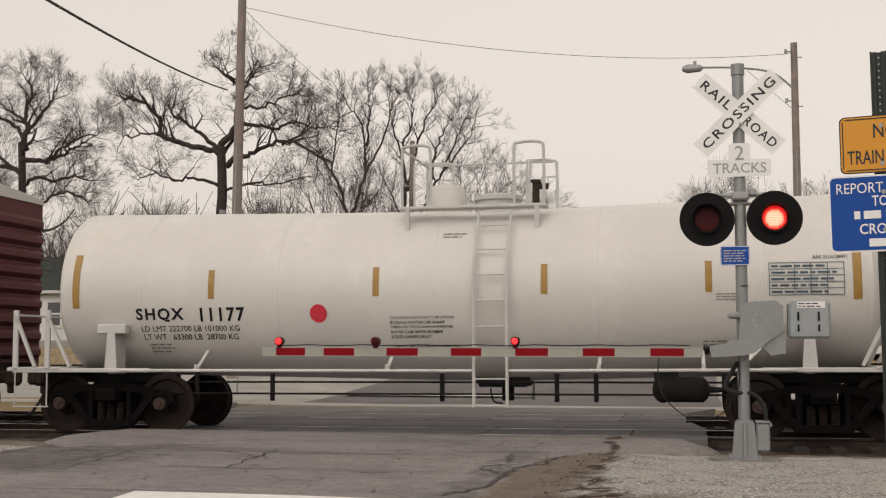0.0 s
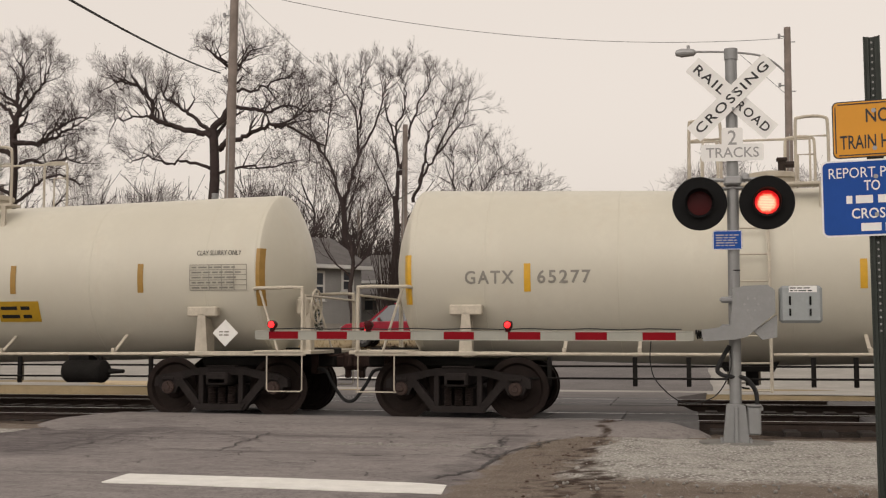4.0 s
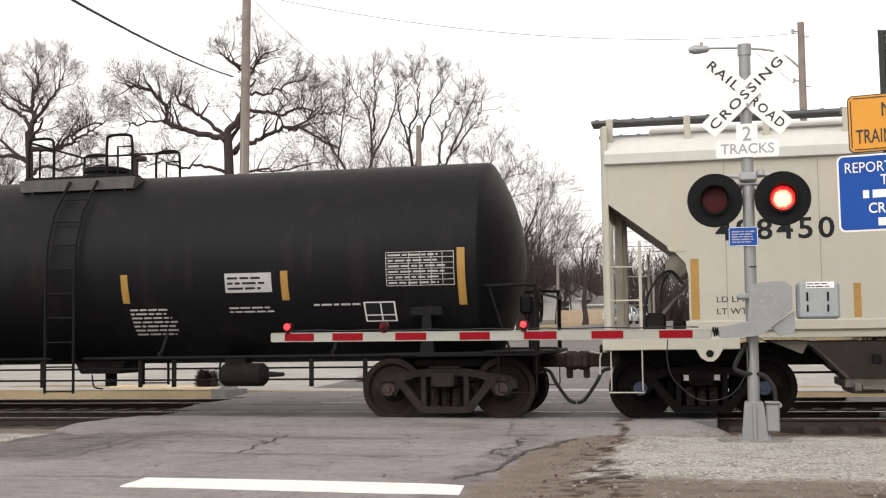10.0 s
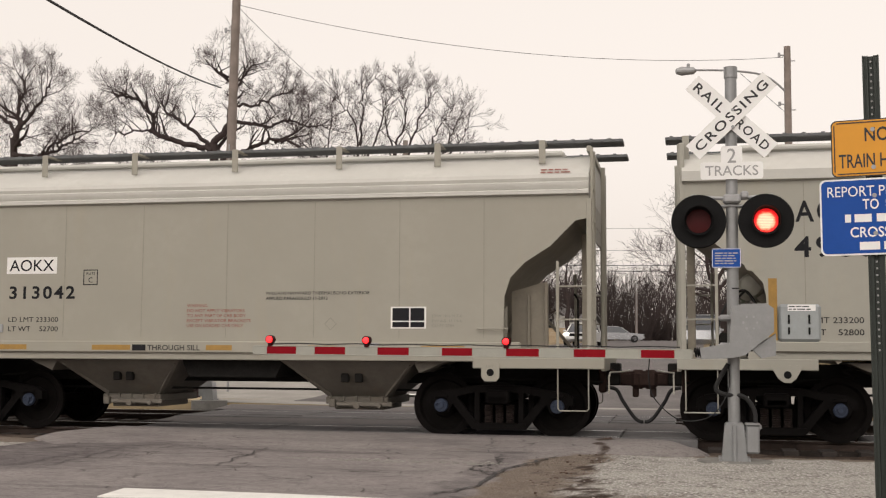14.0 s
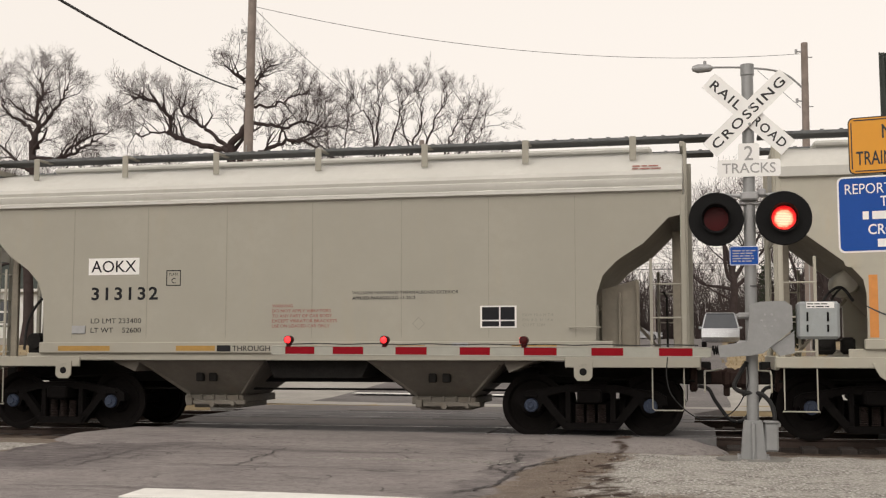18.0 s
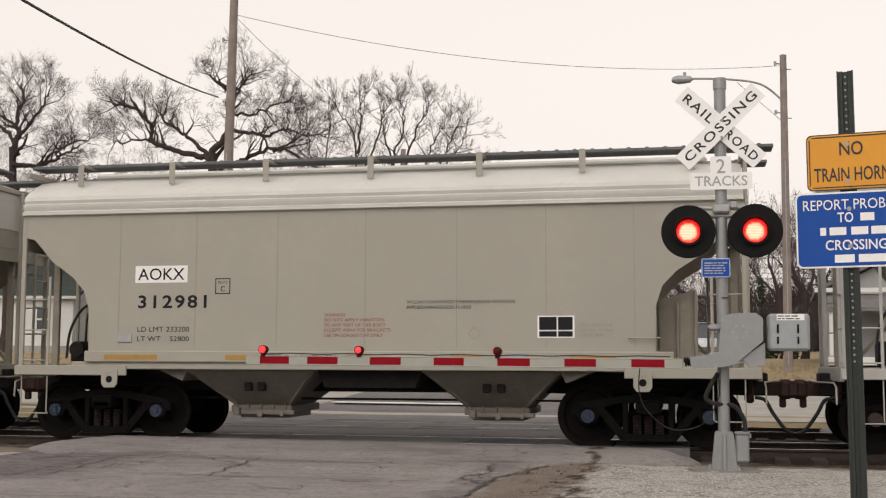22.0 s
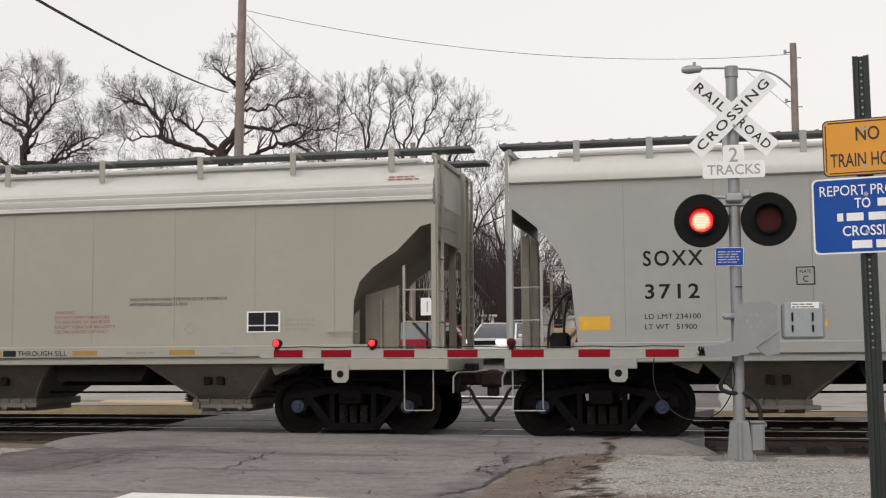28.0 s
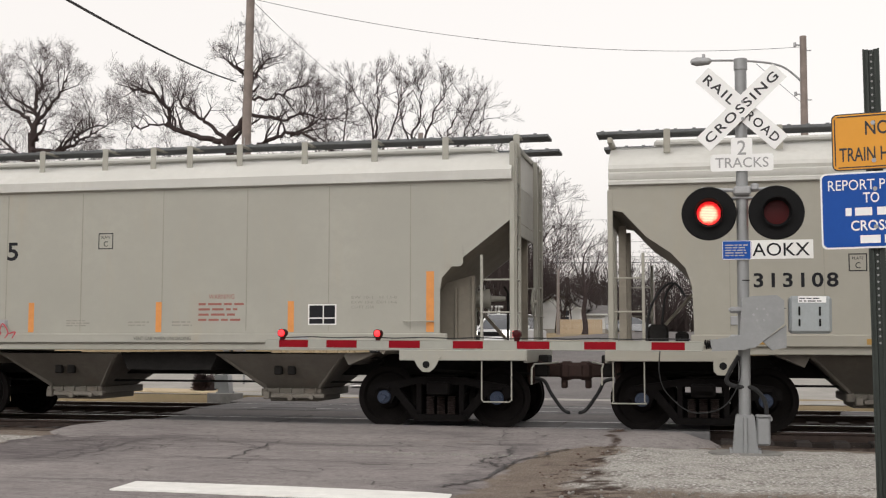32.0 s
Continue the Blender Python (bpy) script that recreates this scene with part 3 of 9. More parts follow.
def curve_pts(pts, n=6):
    """A smooth line through pts."""
    out = []
    for i in range(len(pts) - 1):
        p0, p1, p2, p3 = pts[max(0, i - 1)], pts[i], pts[i + 1], pts[min(len(pts) - 1, i + 2)]
        for k in range(n):
            t = k / n
            out.append(tuple(0.5 * (2 * b + (c - a) * t + (2 * a - 5 * b + 4 * c - d) * t * t + (3 * b - a - 3 * c + d) * t ** 3)
                             for a, b, c, d in zip(p0, p1, p2, p3)))
    out.append(tuple(pts[-1]))
    return out

# ---- ground, road and tracks ----
TRACK_Y, TRACK2_Y, RUN = 18.92, 23.3, 9.26
# the tracks cross the road at a slight angle and climb a little
LAY = Matrix.Translation((-3, TRACK_Y, -0.015)) @ Matrix.Rotation(0.012, 4, "Z") @ Matrix.Rotation(-0.0055, 4, "Y") @ Matrix.Translation((3, -TRACK_Y, 0))


def ground_height(x, y):
    """The land: level at the tracks, rising gently behind them."""
    rise = 1.45 * min(1.0, max(0.0, (y - 29.0) / 22.0)) ** 1.3
    far = max(0.0, y - 60) * 0.016 if y < 200 else 2.24
    if 17.2 < y < 26.8:
        return -0.4
    if -9.0 < y < 17.3 and -31 < x < 32:
        return -0.3
    if y < 29:
        return -0.03
    return -0.03 + rise + far


def sheet(xs, ys, lift=0.0, rough=0.0, seed=0):
    g = G()
    nx = len(xs)
    vs = []
    for y in ys:
        for x in xs:
            z = ground_height(x, y) + lift
            if rough:
                z += rough * noise.noise(Vector((x * 0.8 + seed, y * 0.8, 0)))
            vs.append((x, y, z))
    fs = [(j * nx + i, j * nx + i + 1, (j + 1) * nx + i + 1, (j + 1) * nx + i) for j in range(len(ys) - 1) for i in range(nx - 1)]
    return g.add(vs, fs)


def blob(cx, cy, rx, ry, z, n=44, seed=0, wob=0.25, turn=0.0, dome=0.0):
    """A low patch with an uneven outline, its rim sunk a little."""
    g = G()
    rings = []
    for k, s in enumerate((1.06, 0.92, 0.6, 0.25)):
        ring = []
        for i in range(n):
            a = 2 * math.pi * i / n
            w = 1 + wob * noise.noise(Vector((math.cos(a) * 2.2 + seed * 7.1, math.sin(a) * 2.2, seed))) + wob * 0.5 * noise.noise(Vector((math.cos(a) * 7 + seed, math.sin(a) * 7, 3.0)))
            x, y = math.cos(a) * rx * s * w, math.sin(a) * ry * s * w
            c, sn = math.cos(turn), math.sin(turn)
            zz = z + (dome * (1 - s * s) if k else -0.03)
            zz += 0.006 * noise.noise(Vector((x * 5, y * 5, seed))) if k else 0
            ring.append((cx + x * c - y * sn, cy + x * sn + y * c, zz))
        rings.append(ring)
    return g.ring_stack(rings, False, True)


def spaced(a, b, n, p=1.0):
    return [a + (b - a) * (i / n) ** p for i in range(n + 1)]


_ys = sorted(spaced(-12, 60, 48) + [17.0, 17.21, 26.79, 27.0]) + spaced(66, 900, 22, 2.0)
_xs = [-900, -500, -300, -180, -120, -80] + spaced(-60, 60, 40) + [80, 120, 180, 300, 500, 900]
ground = tagged(part("ground", sheet(_xs, [-900, -300, -80, -30] + _ys), DEADGRASS), "flat dormant winter grass and bare ground", "ground", kind="structure")


def road_x(y):
    """The road's middle line."""
    return -4.75


def road_strip(y0, y1, left, right, lift, seed, n=60, m=10, ragged=0.12, rough=0.01):
    g = G()
    vs = []
    for j in range(n + 1):
        y = y0 + (y1 - y0) * j / n
        a = road_x(y) - left + ragged * noise.noise(Vector((seed, y * 1.3, 0))) + ragged * noise.noise(Vector((seed, y * 4.3, 5)))
        b = road_x(y) + right + 1.6 * ragged * noise.noise(Vector((seed + 9, y * 1.1, 0))) + ragged * noise.noise(Vector((seed + 9, y * 3.7, 5)))
        for i in range(m + 1):
            x = a + (b - a) * i / m
            vs.append((x, y, ground_height(x, y) + lift + rough * noise.noise(Vector((x * 0.9, y * 0.9, seed)))))
    fs = [(j * (m + 1) + i, j * (m + 1) + i + 1, (j + 1) * (m + 1) + i + 1, (j + 1) * (m + 1) + i) for j in range(n) for i in range(m)]
    return g.add(vs, fs)


tagged(part("road_far", road_strip(26.6, 160, 5.2, 5.0, 0.03, 2, n=80), ASPHALT), "grey asphalt road beyond the tracks", "road", kind="structure")
tagged(part("ballast", G().prism([(17.4, -0.35), (17.8, -0.14), (26.0, -0.14), (26.6, -0.35)], -60, 60, "x"), BALLAST, at=LAY), "track ballast coloured darker for the shade under the train", "ballast", kind="structure")

stop_line = G()
_sl = [(-4.92, 9.17), (-4.98, 9.76), (-3.6, 9.78), (-2.3, 9.72), (-2.07, 9.64), (-2.0, 9.12), (-2.6, 9.13), (-3.7, 9.16)]
stop_line.prism(_sl, -0.02, 0.030, "z")
tagged(part("road_marking", stop_line, PAINTLINE), "worn white stop line painted on asphalt", "road marking", kind="structure")

tagged(part('road_marking', G().prism([(-9.6, 30.6), (-5.0, 30.6), (-5.0, 31.15), (-9.6, 31.15)], 0.1, 0.115, 'z'), PAINTLINE), 'worn white stop line beyond the tracks', 'road marking', kind='structure')


def panel_strip(name, y0, y1, x0, x1, n, z, material):
    """Concrete crossing panels, one beside another, with open joints."""
    base = thing(name, "row of worn dark crossing panels between the rails", "crossing panels", LAY, kind="structure")
    w = (x1 - x0) / n
    me = G().box((0, 0, 0), (w - 0.02, y1 - y0, 0.2), 0.012).mesh("panel", material)
    for i in range(n):
        part("panel", me, material, base, at=(x0 + w * (i + 0.5), (y0 + y1) / 2, z - 0.1 + 0.004 * math.sin(i * 2.1)))
    return base


for _y, _xa, _xb in ((TRACK_Y, -9.3, -0.05), (TRACK2_Y, -10.1, -0.4)):
    panel_strip("crossing_panels", _y - 0.64, _y + 0.64, _xa, _xb, 8, 0.005, PANEL)
    for _s in (-1, 1):
        _w = 0.36 if (_y == TRACK_Y and _s < 0) else 0.6
        panel_strip("crossing_panels", _y + _s * (0.80 + _w / 2) - _w / 2, _y + _s * (0.80 + _w / 2) + _w / 2, _xa, _xb, 8, 0.005, PANEL)
tagged(part("pavement_between_tracks", G().prism([(-9.75, 20.34), (-0.1, 20.34), (-0.3, 21.88), (-10.05, 21.88)], -0.2, -0.004, "z"), ASPHALT, at=LAY), "asphalt strip between the two tracks", "pavement", kind="structure")
tagged(part("pavement_beyond_tracks", G().prism([(-10.4, 24.72), (-0.5, 24.72), (0.2, 27.0), (-10.9, 27.0)], -0.2, 0.006, "z"), ASPHALT, at=LAY), "asphalt strip beyond the second track", "pavement", kind="structure")
# walkway crossing beside the road
for _y in (TRACK_Y, TRACK2_Y):
    tagged(part("walkway_panel", G().box((3.6, _y, -0.1), (2.4, 1.26, 0.2), 0.03), PANEL, at=LAY), "short timber walkway panel between rails", "walkway", kind="structure")

RAIL_POLY = [(-0.07, -0.17), (0.07, -0.17), (0.07, -0.155), (0.012, -0.135), (0.012, -0.045), (0.036, -0.03), (0.036, 0.0), (-0.036, 0.0), (-0.036, -0.03), (-0.012, -0.045), (-0.012, -0.135), (-0.07, -0.155)]
for _ty in (TRACK_Y, TRACK2_Y):
    _t = thing("railway_track", "steel rails on dark timber ties, heads polished by traffic", "railway track", LAY, kind="structure")
    for _s in (-1, 1):
        _yy = _ty + _s * 0.753
        part("rail", G().prism([(_yy + a, b) for a, b in RAIL_POLY], -60, 60, "x"), RUST, _t)
        part("rail_head", G().box((0, _yy, 0.0005), (120, 0.058, 0.003)), RAILSTEEL, _t, "bright polished running surface")
    _tie = G().box((0, 0, 0), (0.22, 2.6, 0.16), 0.012).mesh("tie", TIE)
    for _i in range(-50, 50):
        _x = _i * 0.52 + 0.2
        if -10.2 < _x < 0.0:
            continue
        part("tie", _tie, TIE, _t, at=(_x, _ty, -0.19))

# near ground: asphalt, pale gravel, brown dirt and mud, blended by shares stored on the sheets
def ease(v, a, b):
    t = max(0.0, min(1.0, (v - a) / (b - a)))
    return t * t * (3 - 2 * t)


def near_ground_material():
    m = bpy.data.materials.new("asphalt_gravel_and_dirt")
    m.use_nodes = True
    n, l = m.node_tree.nodes, m.node_tree.links
    b = n["Principled BSDF"]
    at = n.new("ShaderNodeAttribute")
    at.attribute_name = "zones"
    sep = n.new("ShaderNodeSeparateColor")
    l.new(at.outputs["Color"], sep.inputs["Color"])
    geo = n.new("ShaderNodeNewGeometry")
    pos = geo.outputs["Position"]

    def nz(sc, det=6, stretch=None, warp=0.0):
        t = n.new("ShaderNodeTexNoise")
        t.inputs["Scale"].default_value, t.inputs["Detail"].default_value, t.inputs["Roughness"].default_value = sc, det, 0.7
        t.inputs["Distortion"].default_value = warp
        src = pos
        if stretch:
            mp = n.new("ShaderNodeMapping")
            mp.inputs["Scale"].default_value = stretch
            l.new(pos, mp.inputs["Vector"])
            src = mp.outputs["Vector"]
        l.new(src, t.inputs["Vector"])
        return t.outputs["Fac"]

    def mr(v, a, c):
        r = n.new("ShaderNodeMapRange")
        r.inputs["From Min"].default_value, r.inputs["From Max"].default_value = a, c
        l.new(v, r.inputs["Value"])
        return r.outputs["Result"]

    def mx(f, a, c):
        x = n.new("ShaderNodeMix")
        x.data_type = "RGBA"
        l.new(f, x.inputs["Factor"])
        for k, v in (("A", a), ("B", c)):
            if isinstance(v, tuple):
                x.inputs[k].default_value = (*v, 1)
            else:
                l.new(v, x.inputs[k])
        return x.outputs["Result"]

    def calc(op, a, c, k=None):
        q = n.new("ShaderNodeMath")
        q.operation = op
        for i, v in enumerate((a, c, k)):
            if v is None:
                continue
            if isinstance(v, (int, float)):
                q.inputs[i].default_value = v
            else:
                l.new(v, q.inputs[i])
        return q.outputs[0]

    # loose stone
    vo = n.new("ShaderNodeTexVoronoi")
    vo.inputs["Scale"].default_value = 30
    l.new(pos, vo.inputs["Vector"])
    hsv = n.new("ShaderNodeSeparateColor")
    l.new(vo.outputs["Color"], hsv.inputs["Color"])
    stone = mx(hsv.outputs["Red"], (0.30, 0.285, 0.26), (0.64, 0.63, 0.60))
    stone = mx(mr(vo.outputs["Distance"], 0.25, 0.7), stone, (0.14, 0.125, 0.11))
    grav = mx(mr(nz(2.2), 0.36, 0.7), stone, mx(mr(nz(50, 3), 0.35, 0.68), (0.31, 0.29, 0.265), (0.54, 0.525, 0.49)))
    # dirt with pale pebbles
    dirt = mx(mr(nz(3.2), 0.32, 0.7), (0.215, 0.178, 0.148), (0.118, 0.09, 0.072))
    dirt = mx(mr(nz(26, 4), 0.42, 0.66), dirt, (0.165, 0.135, 0.112))
    dirt = mx(mr(nz(55, 2), 0.62, 0.68), dirt, (0.36, 0.34, 0.31))
    mud = mx(mr(nz(12), 0.4, 0.7), (0.062, 0.042, 0.032), (0.03, 0.021, 0.017))
    # asphalt: pale worn aggregate, darker streaks along the traffic, fine cracks
    asp = mx(mr(nz(0.55, 5), 0.34, 0.66), (0.262, 0.237, 0.229), (0.165, 0.146, 0.147))
    asp = mx(mr(nz(3.4, 6, (0.35, 1.6, 1), 0.6), 0.44, 0.72), asp, (0.262, 0.243, 0.234))
    asp = mx(mr(nz(7.5, 6, None, 0.8), 0.53, 0.72), asp, (0.122, 0.106, 0.106))
    asp = mx(mr(nz(22, 4), 0.52, 0.68), asp, (0.14, 0.125, 0.123))
    asp = mx(mr(nz(90, 2), 0.60, 0.70), asp, (0.34, 0.325, 0.31))
    asp = mx(mr(nz(70, 2), 0.33, 0.24), asp, (0.09, 0.08, 0.08))
    wn = n.new("ShaderNodeTexNoise")
    wn.inputs["Scale"].default_value, wn.inputs["Detail"].default_value = 1.7, 5
    l.new(pos, wn.inputs["Vector"])
    va = n.new("ShaderNodeVectorMath")
    va.operation = "MULTIPLY_ADD"
    l.new(wn.outputs["Color"], va.inputs[0])
    va.inputs[1].default_value = (0.7, 0.7, 0.0)
    l.new(pos, va.inputs[2])
    ve = n.new("ShaderNodeTexVoronoi")
    ve.feature = "DISTANCE_TO_EDGE"
    ve.inputs["Scale"].default_value = 0.85
    l.new(va.outputs[0], ve.inputs["Vector"])
    ve2 = n.new("ShaderNodeTexVoronoi")
    ve2.feature = "DISTANCE_TO_EDGE"
    ve2.inputs["Scale"].default_value = 3.4
    l.new(va.outputs[0], ve2.inputs["Vector"])
    crack = calc("MULTIPLY", mr(ve.outputs["Distance"], 0.012, 0.003), mr(nz(1.1, 3), 0.46, 0.60))
    crack2 = calc("MULTIPLY", mr(ve2.outputs["Distance"], 0.03, 0.006), mr(calc("MULTIPLY_ADD", at.outputs["Alpha"], 0.30, nz(0.8, 3)), 0.62, 0.74))
    crack = calc("MAXIMUM", crack, crack2)
    asp = mx(calc("MULTIPLY", crack, 0.8), asp, (0.055, 0.047, 0.046))
    smear = mr(calc("MULTIPLY_ADD", at.outputs["Alpha"], 0.9, nz(6, 7, (0.5, 1.3, 1), 0.5)), 0.72, 1.25)
    asp = mx(smear, asp, (0.092, 0.08, 0.083))
    c = mx(mr(calc("MULTIPLY_ADD", nz(7), 0.7, sep.outputs["Red"]), 0.62, 0.98), dirt, grav)
    c = mx(mr(calc("MULTIPLY_ADD", nz(9, 7), 0.7, sep.outputs["Blue"]), 0.66, 1.02), c, asp)
    c = mx(mr(calc("MULTIPLY_ADD", nz(8, 7), 0.8, sep.outputs["Green"]), 0.70, 1.0), c, mud)
    l.new(c, b.inputs["Base Color"])
    b.inputs["Roughness"].default_value = 0.93
    b.inputs["Specular IOR Level"].default_value = 0.15
    rough = calc("MULTIPLY_ADD", calc("SUBTRACT", 1.0, sep.outputs["Blue"]), vo.outputs["Distance"], calc("MULTIPLY", nz(60, 4), 0.35))
    rough = calc("MULTIPLY_ADD", crack, -0.5, rough)
    bp = n.new("ShaderNodeBump")
    bp.inputs["Strength"].default_value, bp.inputs["Distance"].default_value = 0.9, 0.03
    l.new(rough, bp.inputs["Height"])
    l.new(bp.outputs["Normal"], b.inputs["Normal"])
    return m


NEARGROUND = near_ground_material()


def mud_share(x, y):
    trail = -1.36 + 0.04 * (17.5 - y) + 0.25 * noise.noise(Vector((y * 0.9, 3.1, 0)))
    wide = 0.10 + 0.10 * max(0.0, 14.6 - y) + 0.12 * ease(y, 15.5, 17.6)
    t = ease(-abs(x - trail) / wide, -1.5, -0.1)
    clump = 0.4 + 0.6 * noise.noise(Vector((x * 2.6, y * 1.5, 1))) + 0.7 * noise.noise(Vector((x * 8, y * 6, 1)))
    m = t * (clump if y < 14.6 else 0.62 + 0.6 * noise.noise(Vector((x * 5, y * 2.5, 1))))
    m = max(m, 0.55 * ease(noise.noise(Vector((x * 1.7, y * 2.1, 6))), 0.1, 0.5) * ease(y, 10.6, 9.6) * ease(x, -2.0, -1.2))
    side = x - trail
    speck = 0.15 + 0.7 * noise.noise(Vector((x * 5, y * 3.5, 8))) + 0.8 * noise.noise(Vector((x * 11, y * 8, 5)))
    m = max(m, 0.75 * max(0.0, speck) * ease(side, -1.0, -0.4) * ease(side, 0.5, 0.1) * ease(y, 14.6, 13.9))
    return max(0.0, m)


def zones(x, y):
    """Gravel, mud, asphalt and dark smear at a spot before the rails."""
    w = noise.noise(Vector((x * 1.1, y * 1.1, 4)))
    w2 = noise.noise(Vector((x * 3.1, y * 3.1, 9)))
    gravel = ease(x + 0.35 * w, -1.45, -0.75) * ease(y + 0.5 * w, 9.8, 10.9) * ease(y + 0.15 * w2, 14.95, 14.65)
    gravel = max(gravel, ease(-math.hypot((x + 9.5) / 1.6, (y - 13.5) / 0.55) + 0.3 * w2, -1.1, -0.7), 0.35 * ease(y, 8.5, 7.0))
    mud = max(mud_share(x, y), 0.75 * ease(y + 0.25 * w2, 14.95, 15.5) * (0.75 + 0.4 * w))
    edge = -2.03 + 0.12 * w2 + 0.16 * w + 0.5 * ease(y, 13.6, 14.6)
    asphalt = ease(x, edge + 0.22, edge - 0.12) * ease(x, -8.75 + 0.3 * w2, -8.35 + 0.3 * w2)
    if y > 14.9:
        asphalt = 0.0
    smear = 0.55 * ease(-abs(y - (14.05 - 0.05 * (x + 5) ** 2 / 4 + 0.2 * w)) / 0.5, -1, -0.1) * ease(x, -2.2, -4.5)
    smear = max(smear, 0.62 * ease(x + 0.4 * w, -5.4, -7.2) * ease(y, 10.2, 11.5), 0.5 * ease(-abs(x + 2.2 + 0.2 * w2), -0.4, -0.1), 0.35 * ease(-abs(y - 12.05 - 0.15 * w), -0.3, 0.0))
    return gravel, mud, asphalt, smear


def zoned(g, shares, name, label, category):
    me = g.mesh(name, NEARGROUND)
    a = me.color_attributes.new("zones", "FLOAT_COLOR", "POINT")
    a.data.foreach_set("color", [c for s in shares for c in s])
    return tagged(part(name, me, NEARGROUND), label, category, kind="structure")


def near_sheet(x0, x1, y0, y1, d, name, label, category):
    nx, ny = int((x1 - x0) / d), int((y1 - y0) / d)
    vs, shares = [], []
    for j in range(ny + 1):
        for i in range(nx + 1):
            x, y = x0 + (x1 - x0) * i / nx, y0 + (y1 - y0) * j / ny
            gr, mu, asp, sm = zones(x, y)
            z = 0.008 + 0.03 * gr * ease(y, 15.2, 14.2) + 0.012 * asp
            z += (1 - 0.8 * asp) * (0.02 * noise.noise(Vector((x * 1.3, y * 1.3, 0))) + 0.01 * noise.noise(Vector((x * 6, y * 6, 0)))) + 0.004 * noise.noise(Vector((x * 0.7, y * 0.7, 2)))
            z -= 0.15 * ease(y, 14.9, 16.4)
            vs.append((x, y, z))
            shares.append((gr, mu, asp, sm))
    fs = [(j * (nx + 1) + i, j * (nx + 1) + i + 1, (j + 1) * (nx + 1) + i + 1, (j + 1) * (nx + 1) + i) for j in range(ny) for i in range(nx)]
    zoned(G().add(vs, fs), shares, name, label, category)


near_sheet(-10.2, -2.0, -12.0, 17.4, 0.1, "road", "cracked pinkish-grey asphalt road leading to the crossing", "road")
near_sheet(-2.0, 9.4, -12.0, 17.4, 0.09, "gravel_shoulder", "pale gravel and brown dirt shoulder beside the road", "shoulder")
near_sheet(-32.2, -10.2, -12.0, 17.4, 0.4, "dirt_shoulder", "dirt and gravel shoulder across the road", "shoulder")
near_sheet(9.4, 33.0, -12.0, 17.4, 0.4, "dirt_verge", "dirt and gravel verge beyond the sign", "shoulder")

# the raised apron before the rails
_vs, _shares = [], []
_nu, _nv = 110, 22
for _j in range(_nv + 1):
    _v = _j / _nv
    for _i in range(_nu + 1):
        _s = _i / _nu
        _xl = -8.05 - 1.55 * math.sin(min(1.0, _v * 1.5) * math.pi / 2)
        _xr = 0.15 - 0.42 * _v ** 1.6
        _x = _xl + (_xr - _xl) * _s
        _foot = 13.25 + 1.15 * ease(_x, -8.3, -6.3) + 0.28 * ease(_x, -6.0, -2.5) + 0.14 * noise.noise(Vector((_x * 1.7, 2.0, 0))) + 0.25 * ease(_x, -0.35, 0.15)
        _y = _foot + (17.73 - _foot) * _v
        _e = min(_s * (_xr - _xl) / 0.45, (1 - _s) * (_xr - _xl) / 0.4, 1.0)
        _z = -0.015 + 0.05 * ease(_v, 0, 0.3) + 0.045 * ease(_v, 0.0, 0.16) * ease(_x, -2.4, -1.0) * ease(_v, 1.0, 0.6) - 0.022 * ease(_v, 0.6, 1.0)
        _z = _z - 0.10 * (1 - ease(_e, 0, 1)) + 0.006 * noise.noise(Vector((_x * 2, _y * 2, 1)))
        _vs.append((_x, _y, _z))
        _sm = 0.6 * ease(-abs(_x + 3.4 + 0.8 * noise.noise(Vector((_y, 0, 0)))), -1.4, -0.2) * ease(_v, 0.05, 0.3) * ease(_v, 0.8, 0.5) + 0.5 * ease(_v, 0.12, 0.0)
        _shares.append((0.0, mud_share(_x, _y), 1.0, _sm * (0.6 + 0.5 * noise.noise(Vector((_x * 2, _y * 3, 7))))))
zoned(G().add(_vs, [(j * (_nu + 1) + i, j * (_nu + 1) + i + 1, (j + 1) * (_nu + 1) + i + 1, (j + 1) * (_nu + 1) + i) for j in range(_nv) for i in range(_nu)]), _shares,
      "pavement_apron", "raised pale asphalt apron beside the rails", "pavement")
tagged(part("gravel_beyond", sheet(spaced(-60, 60, 60), spaced(27.02, 38.5, 24), 0.012, 0.02, 3), SNOWY), "pale gravel verge beyond the tracks", "gravel", kind="structure")
tagged(part("sidewalk_far", G().prism([(-15.2, 27.6), (-12.0, 27.2), (-12.4, 29.2), (-15.8, 29.2)], -0.2, 0.02, "z"), BUFF), "buff gravel drive beside the far road", "drive", kind="structure")
tagged(part("drive_far", G().prism([(4.6, 28.3), (14.0, 28.3), (14, 31.0), (4.2, 31.0)], -0.2, 0.025, "z"), BUFF), "buff gravel drive beyond the tracks", "drive", kind="structure")

